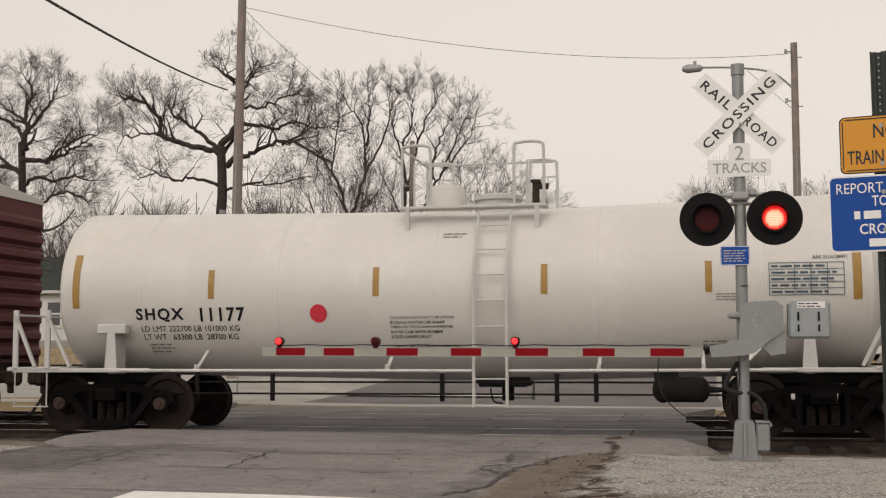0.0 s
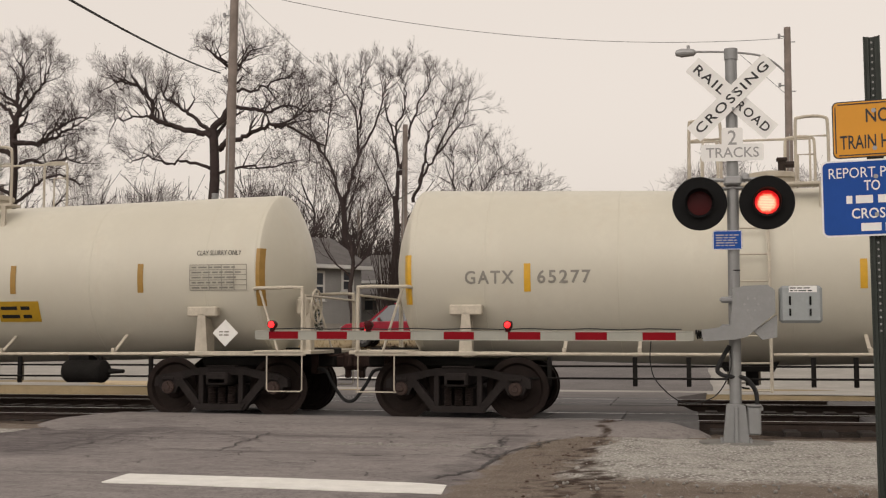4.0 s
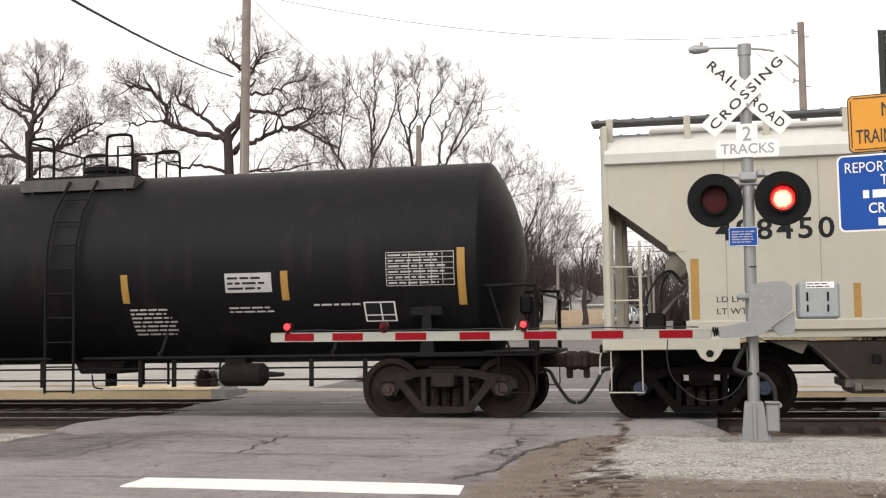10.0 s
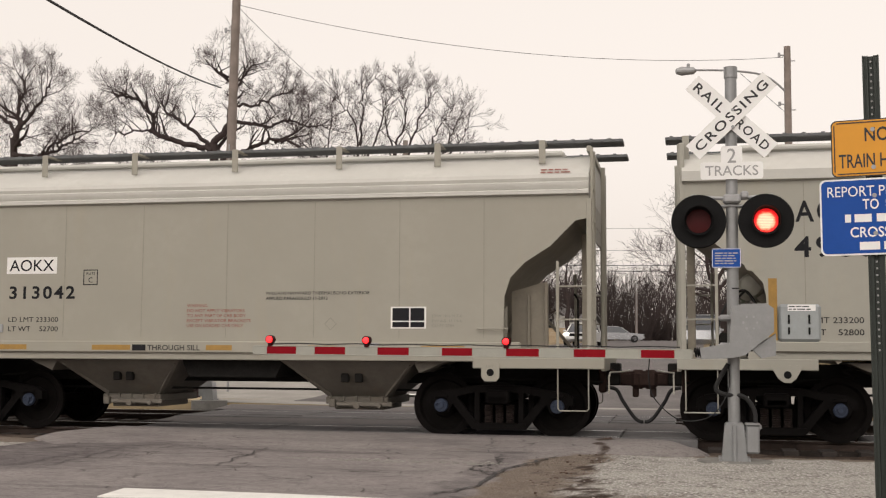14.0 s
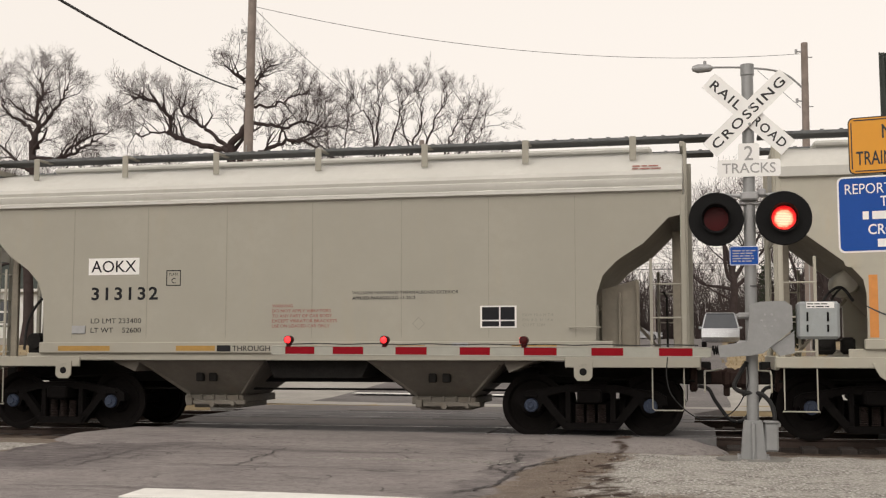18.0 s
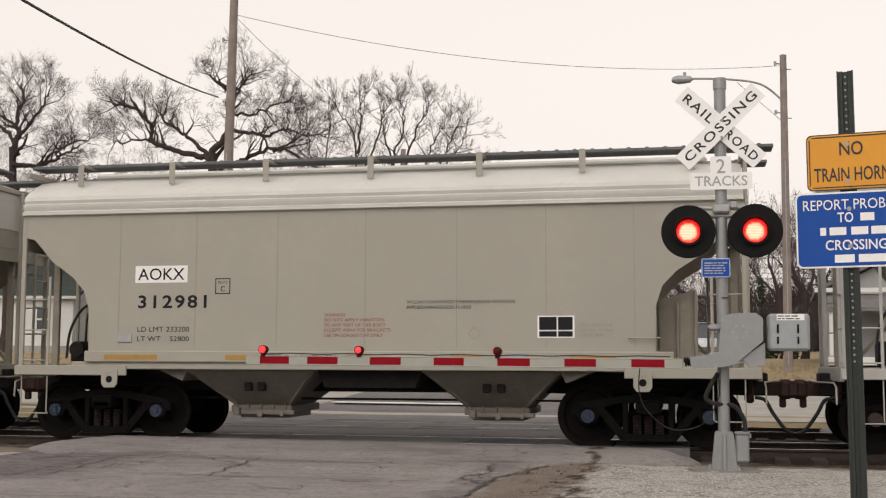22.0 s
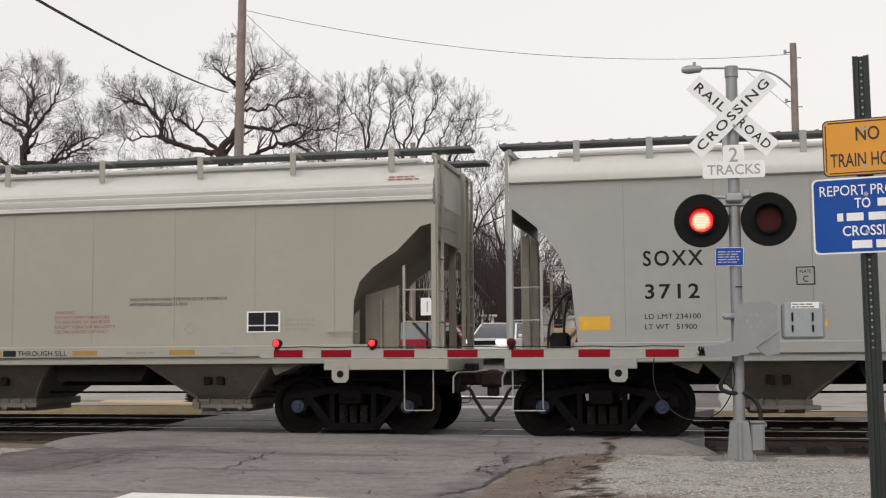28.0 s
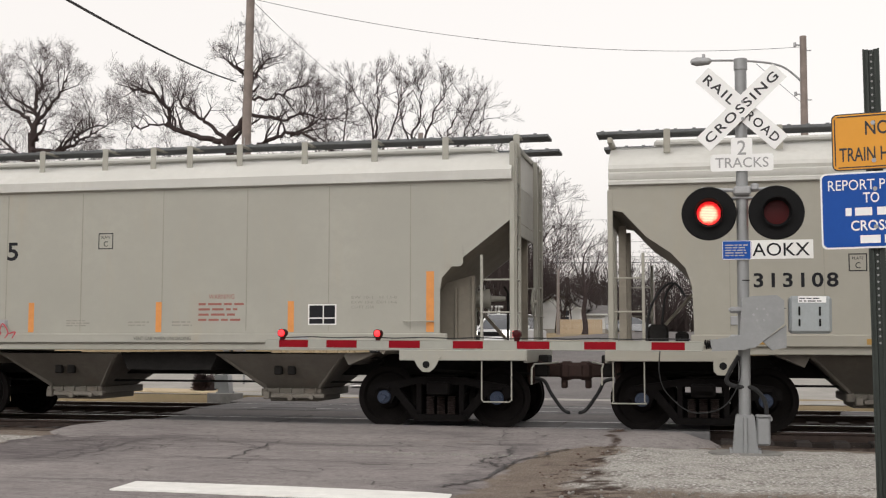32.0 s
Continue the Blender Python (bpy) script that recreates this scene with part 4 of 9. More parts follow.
# tarred cracks in the road
_rng = random.Random(5)
CRACKS = (((-8.0, 13.3), (-6.85, 14.25), 0.02), ((-6.85, 14.25), (-5.35, 14.38), 0.016), ((-5.35, 14.4), (-3.3, 14.5), 0.012), ((-3.3, 14.5), (-1.9, 14.6), 0.02), ((-5.35, 14.3), (-5.06, 12.0), 0.014),
          ((-6.0, 12.0), (-4.02, 11.94), 0.014), ((-4.02, 11.94), (-3.16, 11.83), 0.008), ((-6.4, 9.7), (-4.0, 9.94), 0.01), ((-7.1, 13.9), (-6.68, 11.46), 0.01), ((-7.26, 13.5), (-7.04, 11.36), 0.009),
          ((-6.26, 14.3), (-5.02, 13.17), 0.01), ((-1.67, 14.3), (-2.05, 12.51), 0.022), ((-2.05, 12.51), (-2.03, 10.9), 0.026), ((-2.03, 10.9), (-2.3, 10.1), 0.02), ((-2.36, 14.3), (-2.19, 13.12), 0.018),
          ((-2.19, 13.12), (-2.43, 12.55), 0.016), ((-2.43, 12.55), (-2.02, 11.93), 0.016), ((-2.5, 14.2), (-2.9, 16.9), 0.008), ((-4.2, 14.6), (-4.0, 16.4), 0.007))
for _k, (_a, _b, _w) in enumerate(CRACKS):
    _n = 24
    _pts = []
    for _i in range(_n + 1):
        _s = _i / _n
        _f = min(1, _s * 6, (1 - _s) * 6)
        _pts.append((_a[0] + (_b[0] - _a[0]) * _s + _f * (0.10 * noise.noise(Vector((_s * 7, _k, 0))) + 0.05 * noise.noise(Vector((_s * 23, _k, 4)))),
                     _a[1] + (_b[1] - _a[1]) * _s + _f * (0.10 * noise.noise(Vector((_s * 6, _k, 9))) + 0.06 * noise.noise(Vector((_s * 19, _k, 2))))))
    _top = 0.062 if _k >= 17 else 0.029
    _c = stroke(None, _pts, _w, TAR, lambda x, y: (x, y, _top), "road_crack")
    tagged(_c, "dark ragged tarred crack in the asphalt", "crack", kind="structure")
_g = G()
for _i in range(900):
    _x, _y = _rng.uniform(-1.2, 6.5), _rng.uniform(8.0, 14.7)
    _s = _rng.uniform(0.010, 0.03)
    _g.box((_x, _y, 0.022 + _s * 0.2), (_s * 1.3, _s, _s * 0.8), _s * 0.25, pose(0, 0, 0, _rng.uniform(0, 40), _rng.uniform(0, 40), _rng.uniform(0, 180)).to_3x3())
tagged(part("loose_stones", _g, GRAVEL), "loose pale stones on the shoulder", "stones", kind="stuff")
_g = G()
for _i in range(200):
    _x, _y = -4.8 + 2.7 * _rng.random() ** 0.7, 13.12 + _rng.gauss(0, 0.09) + 0.12 * noise.noise(Vector((_i * 0.37, 0, 3)))
    _s = _rng.uniform(0.008, 0.028)
    _g.box((_x, _y, 0.022), (_s * 1.6, _s, 0.012), 0.003, pose(0, 0, 0, 0, 0, _rng.uniform(-40, 40)).to_3x3())
tagged(part("spilled_grit", _g, GRAVEL), "pale grit strewn on the asphalt", "grit", kind="stuff")
_g = G()
for _i in range(260):
    _t = _rng.random()
    _y = 9.0 + 8.4 * _t
    _x = -1.36 + 0.04 * (17.5 - _y) + _rng.gauss(0, 0.10 + 0.05 * max(0, 14.6 - _y))
    _s = _rng.uniform(0.008, 0.026)
    _z = 0.055 if _y > 15.2 else 0.012
    _g.box((_x, _y, _z), (_s * 1.4, _s, _s * 0.7), _s * 0.2, pose(0, 0, 0, _rng.uniform(0, 30), _rng.uniform(0, 30), _rng.uniform(0, 180)).to_3x3())
tagged(part("mud_clods", _g, MUD), "dark crumbled mud tracked off the shoulder", "mud", kind="stuff")
# ---- the train ----
CARS = []        # (thing, place of its middle along the train)
WHEELSETS = []   # (wheelset, x in its car)
HALF_AXLE = 0.889


def wheel_shape():
    g = G()
    prof = [(-0.068, 0.10), (-0.068, 0.17), (-0.02, 0.2), (-0.012, 0.36), (-0.062, 0.395), (-0.062, 0.452), (0.045, 0.458), (0.052, 0.482), (0.066, 0.482), (0.072, 0.452), (0.07, 0.395), (0.02, 0.36), (0.02, 0.2), (0.07, 0.17), (0.07, 0.10)]
    return g.revolve(prof, (0, 0, 0), (0, 1, 0), 36)


def cap_shape():
    g = G().revolve([(0, 0.105), (-0.04, 0.105), (-0.055, 0.095), (-0.055, 0.045), (-0.075, 0.04), (-0.075, 0.0)], (0, 0, 0), (0, 1, 0), 18)
    for k in range(3):
        a = 2 * math.pi * k / 3 + 0.4
        g.cyl((0.07 * math.cos(a), -0.05, 0.07 * math.sin(a)), (0.07 * math.cos(a), -0.078, 0.07 * math.sin(a)), 0.018, 6)
    return g


def side_frame_shape():
    g = G()
    top = [(-1.13, 0.47), (-1.12, 0.60), (-1.0, 0.665), (-0.74, 0.70), (-0.36, 0.77), (0.36, 0.77), (0.74, 0.70), (1.0, 0.665), (1.12, 0.60), (1.13, 0.47), (1.06, 0.47), (1.03, 0.56), (0.76, 0.565), (0.42, 0.655), (-0.42, 0.655), (-0.76, 0.565), (-1.03, 0.56), (-1.06, 0.47)]
    g.prism(top, -0.075, 0.075, "y")
    for s in (-1, 1):
        g.prism([(s * 0.80, 0.585), (s * 0.66, 0.60), (s * 0.26, 0.12), (s * 0.40, 0.10)], -0.065, 0.065, "y")
        g.box((s * 0.335, 0, 0.42), (0.085, 0.13, 0.5), 0.012)
        g.prism([(s * 1.07, 0.5), (s * 1.0, 0.36), (s * 0.78, 0.36), (s * 0.71, 0.5), (s * 0.76, 0.58), (s * 1.03, 0.58)], -0.06, 0.06, "y")
        g.box((s * 0.889, -0.02, 0.60), (0.2, 0.17, 0.05), 0.012)
    g.prism([(-0.42, 0.20), (0.42, 0.20), (0.36, 0.10), (-0.36, 0.10)], -0.09, 0.09, "y")
    g.box((0, 0, 0.79), (0.5, 0.13, 0.035), 0.01)
    return g


def spring_shape():
    prof = []
    for k in range(11):
        z = 0.2 + 0.026 * k
        prof += [(z, 0.05), (z + 0.013, 0.07)]
    return G().revolve(prof, (0, 0, 0), (0, 0, 1), 12)


def bolster_shape():
    g = G().box((0, 0, 0.60), (0.36, 2.5, 0.2), 0.03)
    g.box((0, -1.2, 0.56), (0.30, 0.1, 0.12), 0.02).box((0, 1.2, 0.56), (0.30, 0.1, 0.12), 0.02)
    g.box((0, 0, 0.33), (0.72, 1.72, 0.34), 0.03)
    return g.cyl((0, 0, 0.65), (0, 0, 0.86), 0.2, 16)


def coupler_shape(s):
    g = G()
    g.box((-s * 0.42, 0, 0.86), (0.7, 0.16, 0.2), 0.03)
    g.box((-s * 0.06, 0.02, 0.86), (0.24, 0.3, 0.3), 0.06)
    g.box((s * 0.05, -0.1, 0.86), (0.2, 0.12, 0.26), 0.05)
    g.box((-s * 0.6, 0, 0.86), (0.12, 0.6, 0.42), 0.03)
    g.tube([(-s * 0.5, -0.35, 1.02), (-s * 0.3, -0.3, 0.95), (-s * 0.1, -0.25, 0.98)], 0.018, 6)
    g.box((-s * 0.1, 0.0, 0.66), (0.1, 0.1, 0.16), 0.02)
    return g


def hose_shape(s):
    pts = curve_pts([(-s * 0.55, -0.32, 0.74), (-s * 0.4, -0.33, 0.70), (-s * 0.3, -0.34, 0.52), (-s * 0.13, -0.35, 0.28), (-s * 0.04, -0.35, 0.22), (0.005 * s, -0.35, 0.22)], 5)
    return G().tube(pts, 0.028, 8)


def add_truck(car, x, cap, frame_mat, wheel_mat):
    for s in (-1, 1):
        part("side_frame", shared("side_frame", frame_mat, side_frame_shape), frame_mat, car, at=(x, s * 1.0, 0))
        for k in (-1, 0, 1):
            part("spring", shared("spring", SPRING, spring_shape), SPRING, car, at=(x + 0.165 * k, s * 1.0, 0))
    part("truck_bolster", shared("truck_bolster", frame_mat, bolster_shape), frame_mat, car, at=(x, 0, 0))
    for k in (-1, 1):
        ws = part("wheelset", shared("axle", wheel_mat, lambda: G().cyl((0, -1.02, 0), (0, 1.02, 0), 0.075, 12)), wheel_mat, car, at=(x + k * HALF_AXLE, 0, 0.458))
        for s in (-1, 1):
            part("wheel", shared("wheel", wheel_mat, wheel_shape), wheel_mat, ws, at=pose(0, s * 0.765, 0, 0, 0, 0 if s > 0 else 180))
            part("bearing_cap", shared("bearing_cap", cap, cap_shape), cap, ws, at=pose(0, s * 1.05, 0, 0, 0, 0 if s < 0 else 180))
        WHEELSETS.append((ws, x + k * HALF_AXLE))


def add_ends(car, L, under, rusty=True):
    m = COUPLER
    for s in (-1, 1):
        part("coupler", shared(("coupler", s), m, lambda: coupler_shape(s)), m, car, at=(s * (L / 2 - 0.02), 0, 0))
        part("air_hose", shared(("air_hose", s), RUBBER, lambda: hose_shape(s)), RUBBER, car, at=(s * (L / 2), 0, 0))


def step(car, x0, x1, y, ztop, zbot, material):
    """A stirrup step of round bar."""
    g = G().tube([(x0, y, ztop), (x0, y, zbot + 0.03), (x0 + 0.03, y, zbot), (x1 - 0.03, y, zbot), (x1, y, zbot + 0.03), (x1, y, ztop)], 0.011, 6)
    part("step", g, material, car)


def ladder(car, x0, x1, y0, y1, z0, z1, n, material, r=0.014, w=0.05, name="ladder", zr=None):
    """Two flat stiles and round rungs between (x0, y0) and (x1, y1)."""
    lad = part(name, G().box((x0, y0, (z0 + z1) / 2), (w, w * 0.6, z1 - z0), 0.008).box((x1, y1, (z0 + z1) / 2), (w, w * 0.6, z1 - z0), 0.008), material, car)
    a, b = zr or (z0, z1)
    me = G().cyl((x0, y0 - 0.01, 0), (x1, y1 - 0.01, 0), r, 6).mesh("rung", material)
    for i in range(n):
        part("rung", me, material, lad, at=(0, 0, a + (b - a) * (i + 0.5) / n))
    return lad


def rounded_plate(w, t, r):
    pts = []
    for cx, cz, a0 in ((w / 2 - r, t / 2 - r, 0), (-w / 2 + r, t / 2 - r, 90), (-w / 2 + r, -t / 2 + r, 180), (w / 2 - r, -t / 2 + r, 270)):
        for k in range(5):
            a = math.radians(a0 + 22.5 * k)
            pts.append((cx + r * math.cos(a), cz + r * math.sin(a)))
    return pts


def flat_place(y):
    return lambda x, z: (x, y, z)


# -- covered hoppers --
HOP_L = 12.74
CUTS = {"A": [(0.60, 3.20), (1.20, 2.74), (1.56, 2.46), (1.72, 2.28), (1.76, 2.08), (1.76, 1.40)],
        "B": [(0.58, 3.26), (0.78, 3.22), (1.13, 2.84), (1.22, 2.78), (1.48, 2.60), (1.68, 2.38), (1.77, 2.1), (1.79, 1.40)],
        "E": [(0.58, 3.46), (1.13, 3.01), (1.42, 2.76), (1.62, 2.46), (1.74, 2.1), (1.77, 1.50)],
        "C": [(0.66, 3.78), (1.82, 2.34), (1.83, 1.38)],
        "D": [(0.60, 3.46), (0.82, 3.30), (1.10, 3.06), (1.34, 2.72), (1.52, 2.25), (1.60, 1.40)]}
SLOPE_FOOT = {"A": 2.72, "B": 2.78, "C": 2.84, "D": 2.6, "E": 2.72}
TRUCK_INSET = {"A": (1.90, 1.92), "B": (1.90, 2.13), "C": (1.90, 1.90), "D": (1.90, 1.92), "E": (2.15, 2.0)}
BRACKETS = {"A": (0.66, 1.80, 2.93, 4.04, 5.19, 6.05, 6.69, 7.55, 8.65, 9.80, 10.94, 12.05), "B": (1.43, 3.04, 4.64, 6.37, 8.10, 9.68, 11.30), "C": (0.95, 3.1, 5.2, 7.5, 9.6, 11.75),
            "D": (1.60, 2.69, 3.80, 4.90, 5.95, 7.06, 8.13, 9.18, 10.28, 11.32), "E": (0.72, 2.27, 3.87, 4.80, 6.37, 7.94, 8.87, 10.47, 12.02)}


CUT_RIGHT = {"A": [(0.72, 3.17), (1.30, 2.72), (1.64, 2.46), (1.80, 2.28), (1.83, 2.08), (1.83, 1.40)],
             "B": [(0.72, 3.26), (0.92, 3.22), (1.30, 2.84), (1.40, 2.78), (1.68, 2.60), (1.89, 2.38), (1.98, 2.1), (2.0, 1.40)],
             "C": [(0.72, 3.78), (2.32, 2.38), (2.34, 1.38)],
             "D": [(0.70, 3.46), (0.90, 3.30), (1.18, 3.06), (1.42, 2.72), (1.60, 2.25), (1.68, 1.40)],
             "E": [(0.70, 3.46), (1.24, 3.01), (1.52, 2.76), (1.70, 2.46), (1.81, 2.1), (1.84, 1.50)]}


def cut_of(kind, s):
    return CUT_RIGHT.get(kind, CUTS[kind]) if s > 0 else CUTS[kind]


def side_poly(kind, top):
    cut = CUTS[kind]
    h = HOP_L / 2
    left = [(x - h, z) for x, z in cut]
    right = [(h - x, z) for x, z in reversed(cut_of(kind, 1))]
    x0 = cut[0][0] - h
    return [(x0, top)] + left + right + [(right[-1][0], top)]


def roof_shape(kind):
    top = {"A": 3.74, "B": 3.60, "C": 4.12, "D": 3.80, "E": 3.86}[kind]
    if kind == "C":
        prof = [(1.5, 4.12), (1.5, 4.2), (0.9, 4.32), (0, 4.36)]
    elif kind == "D":
        prof = [(1.5, 3.80), (1.56, 3.82), (1.57, 3.90), (1.55, 3.96), (1.44, 4.08), (1.0, 4.25), (0.5, 4.36), (0, 4.38)]
    elif kind == "E":
        prof = [(1.5, 3.86), (1.57, 3.88), (1.58, 4.02), (1.47, 4.08), (1.36, 4.15), (1.0, 4.26), (0.5, 4.36), (0, 4.38)]
    elif kind == "B":
        prof = [(1.5, 3.60), (1.56, 3.62), (1.56, 3.67), (1.52, 3.69), (1.55, 3.74), (1.55, 3.79), (1.50, 3.81), (1.52, 3.86), (1.50, 3.92), (1.40, 4.0), (1.0, 4.22), (0.5, 4.34), (0, 4.37)]
    else:
        prof = [(1.5, 3.74), (1.57, 3.76), (1.58, 3.90), (1.48, 3.99), (1.38, 4.08), (1.0, 4.22), (0.5, 4.33), (0, 4.36)]
    full = [(-y, z) for y, z in prof] + [(y, z) for y, z in reversed(prof[:-1])]
    e = HOP_L / 2 - CUTS[kind][0][0]
    return G().prism(full, -e, HOP_L / 2 - CUT_RIGHT[kind][0][0], "x"), top


def bay_shape():
    g = G()
    t, b = (1.08, 1.32, 1.12), (0.46, 0.62, 0.56)
    vs = [(sx * t[0], sy * t[1], t[2]) for sx in (-1, 1) for sy in (-1, 1)] + [(sx * b[0], sy * b[1], b[2]) for sx in (-1, 1) for sy in (-1, 1)]
    g.add(vs, [(0, 1, 3, 2), (4, 5, 7, 6), (0, 1, 5, 4), (2, 3, 7, 6), (0, 2, 6, 4), (1, 3, 7, 5)], True)
    for s in (-1, 1):
        g.beam((s * 0.98, -1.24, 1.08), (s * 0.46, -0.66, 0.58), 0.05, 0.06)
    return g


def gate_shape():
    g = G().box((0, 0, 0.50), (1.02, 1.5, 0.12), 0.015).box((0, 0, 0.40), (0.82, 1.2, 0.1), 0.015)
    g.box((0.16, -0.86, 0.45), (0.9, 0.12, 0.07), 0.012).cyl((0.05, -0.95, 0.42), (0.05, -0.78, 0.42), 0.045, 10)
    g.box((-0.35, -0.9, 0.46), (0.1, 0.1, 0.12), 0.01)
    for k in range(5):
        g.box((-0.42 + 0.21 * k, -0.76, 0.53), (0.03, 0.03, 0.09), 0.004)
    g.cyl((0.42, -0.98, 0.43), (0.42, -0.7, 0.43), 0.035, 8)
    return g


def hatch_board(y):
    g = G()
    e = HOP_L / 2 - 0.30
    g.box((0.06, y, 4.50), (2 * e, 0.46, 0.05), 0.008)
    for i in range(44):
        g.box((-e + 0.15 + i * (2 * e - 0.3) / 43, y, 4.53), (0.05, 0.44, 0.02))
    return g


def hopper_car(kind, paint, u_mid, label, cap=CAPBLUE, trim=None, hue=""):
    trim = trim or paint
    car = thing("covered_hopper_car", label, "hopper car", (u_mid, TRACK_Y, 0), "hopper cars of the freight train")
    CARS.append((car, u_mid))
    h = HOP_L / 2
    roof, top = roof_shape(kind)
    poly = side_poly(kind, top)
    for s in (-1, 1):
        part("side_sheet", shared(("side_sheet", kind, s), paint, lambda: G().prism(poly, s * 1.47, s * 1.5, "y")), paint, car)
    part("roof", shared(("roof", kind), HOPROOF, lambda: roof), HOPROOF, car, "pale rounded roof")
    if kind == "C":
        for x in (1.82, 2.87, 3.85, 4.72, 5.70, 6.61, 7.51, 8.44, 9.37, 10.36):
            for s in (-1, 1):
                part("rib", shared(("rib", s), paint, lambda: G().prism([(-0.075, s * 1.5), (-0.05, s * 1.56), (0.05, s * 1.56), (0.075, s * 1.5)], 1.4, 4.1, "z")), paint, car, at=(x - h, 0, 0))
    else:
        for x in (2.3, 3.6, 4.95, 6.37, 7.8, 9.15, 10.45):
            part("weld_seam", shared(("weld_seam", kind), SEAM, lambda: G().box((0, -1.5, (1.45 + top) / 2), (0.012, 0.006, top - 1.5))), SEAM, car, at=(x - h, 0, 0))
    # end bulkheads and slope sheets
    cut = CUTS[kind][0]
    for s in (-1, 1):
        he = h - (0.12 if s > 0 else 0.0)
        xe = s * (h - cut_of(kind, s)[0][0])
        part("end_sheet", shared(("end_sheet", kind, s), paint, lambda: G().box((xe - s * 0.02, 0, (cut[1] + top) / 2 - 0.1), (0.03, 2.94, top - cut[1] + 0.25))), paint, car)
        sf = SLOPE_FOOT[kind]
        chain = [q for q in cut_of(kind, s)[:-1] if q[1] > 2.2] + [(sf + (0.5 if kind == "C" and s > 0 else 0), 1.12)]
        part("slope_sheet", shared(("slope_sheet", kind, s), SLOPE, lambda: G().prism([(s * (h - x), z + 0.004) for x, z in chain] + [(s * (h - x - 0.06), z + 0.04) for x, z in reversed(chain)], -1.466, 1.466, "y")), SLOPE, car, "grimy sloping end sheet")
        part("bolster_web", shared(("bolster_web", kind, s), paint, lambda: G().prism([(s * (h - 1.98), 1.2), (s * (h - sf + 0.1), 1.2), (s * (h - 1.98), 1.2 + (sf - 2.08) * 1.1)], -1.2, -1.17, "y")), paint, car)
        for y in (-0.62, 0.5):
            part("end_post", shared(("end_post", s, y), SLOPE, lambda: G().box((s * (he - 0.72), y, 2.12), (0.12, 0.07, 1.95), 0.01)), SLOPE, car, "dark end post")
        part("end_brace", shared(("end_brace", s), SLOPE, lambda: G().beam((s * (he - 0.95), 0.9, 1.2), (s * (he - 1.75), 0.9, 2.1), 0.09, 0.05)), SLOPE, car)
        part("roof_end_beam", shared(("roof_end_beam", s), trim, lambda: G().box((s * (he - 0.60), 0, 4.30), (0.07, 2.9, 0.09), 0.01)), trim, car)
        part("shear_plate", shared(("shear_plate", s), paint, lambda: G().box((s * (h - 1.4), 0, 1.16), (1.7, 2.9, 0.05), 0.008)), paint, car)
        part("end_sill", shared(("end_sill", s), trim, lambda: G().box((s * (h - 1.48), -1.5, 1.11), (1.95, 0.05, 0.16), 0.01).box((s * (h - 1.48), 1.5, 1.11), (1.95, 0.05, 0.16), 0.01).box((s * (h - 0.53), 0, 1.1), (0.06, 2.9, 0.2), 0.01)), trim, car)
        lug = G().prism([(s * (h - 2.32), 1.12), (s * (h - 2.05), 1.12), (s * (h - 2.05), 0.9), (s * (h - 2.1), 0.84), (s * (h - 2.27), 0.84), (s * (h - 2.32), 0.9)], -1.52, -1.545, "y") if kind != "A" else \
            G().prism([(s * (h - 2.25), 1.1), (s * (h - 1.8), 1.1), (s * (h - 1.9), 0.92), (s * (h - 1.98), 0.86), (s * (h - 2.08), 0.86), (s * (h - 2.15), 0.92)], -1.52, -1.545, "y")
        lg = part("jacking_lug", lug, trim, car)
        if kind != "A":
            write(lg, "LIFT", s * (h - 2.185) - 0.06, 1.045, 0.12, 0.035, LETTERFADE, flat_place(-1.548))
        # the dark of the lug's hole, put on as a black disc
        part("lug_hole", G().cyl((s * (h - (2.185 if kind != "A" else 2.03)), -1.55, 0.97), (s * (h - (2.185 if kind != "A" else 2.03)), -1.53, 0.97), 0.055, 12), BLACKPAINT, lg)
        # ladders
        for y in (-1.48, 1.48):
            ladder(car, s * (he - 1.07), s * (he - 0.60), y, y, 1.15, 2.62, 3, trim, w=0.045, zr=(1.02, 2.49))
            part("corner_post", shared(("corner_post", kind, s, y), trim, lambda: G().box((s * (he - 0.60), y, 2.75), (0.08, 0.05, 3.15), 0.01) if kind in "ACE" else G().box((s * (he - 0.60), y, 2.35), (0.08, 0.05, 2.4), 0.01)), trim, car)
            if kind != "B" or s > 0:
                ladder(car, s * (he - 0.56), s * (he - 0.56), y * 0.985, y * 0.985 - (0.42 if y > 0 else -0.42), 1.2, 4.32, 6, trim, w=0.05, name="end_ladder", zr=(1.02, 3.96))
            step(car, s * (he - 1.07), s * (he - 0.62), y, 1.05, 0.42, trim)
        part("end_stanchion", shared(("end_stanchion", s), trim, lambda: G().box((s * (he - 0.52), 0.45, 2.75), (0.07, 0.06, 3.1), 0.008)), trim, car)
        if s > 0:
            part("bolster_panel", shared(("bolster_panel", s), SLOPE, lambda: G().prism([(h - 1.95, 1.16), (h - 1.4, 1.16), (h - 1.4, 2.35), (h - 1.95, 2.2)], -0.95, -0.92, "y").box((h - 1.41, -0.98, 1.74), (0.05, 0.1, 1.16), 0.008).box((h - 1.68, -0.98, 1.66), (0.04, 0.07, 0.98), 0.008)), SLOPE, car, "grimy upright bolster panel")
        if kind == "A":
            part("corner_bracket", shared(("corner_bracket", s), paint, lambda: G().prism([(s * (h - 1.62) + a, 2.62 + c) for a, c in rounded_plate(0.3, 0.34, 0.07)], -1.5, -1.512, "y")), paint, car, "small rounded bracket plate")
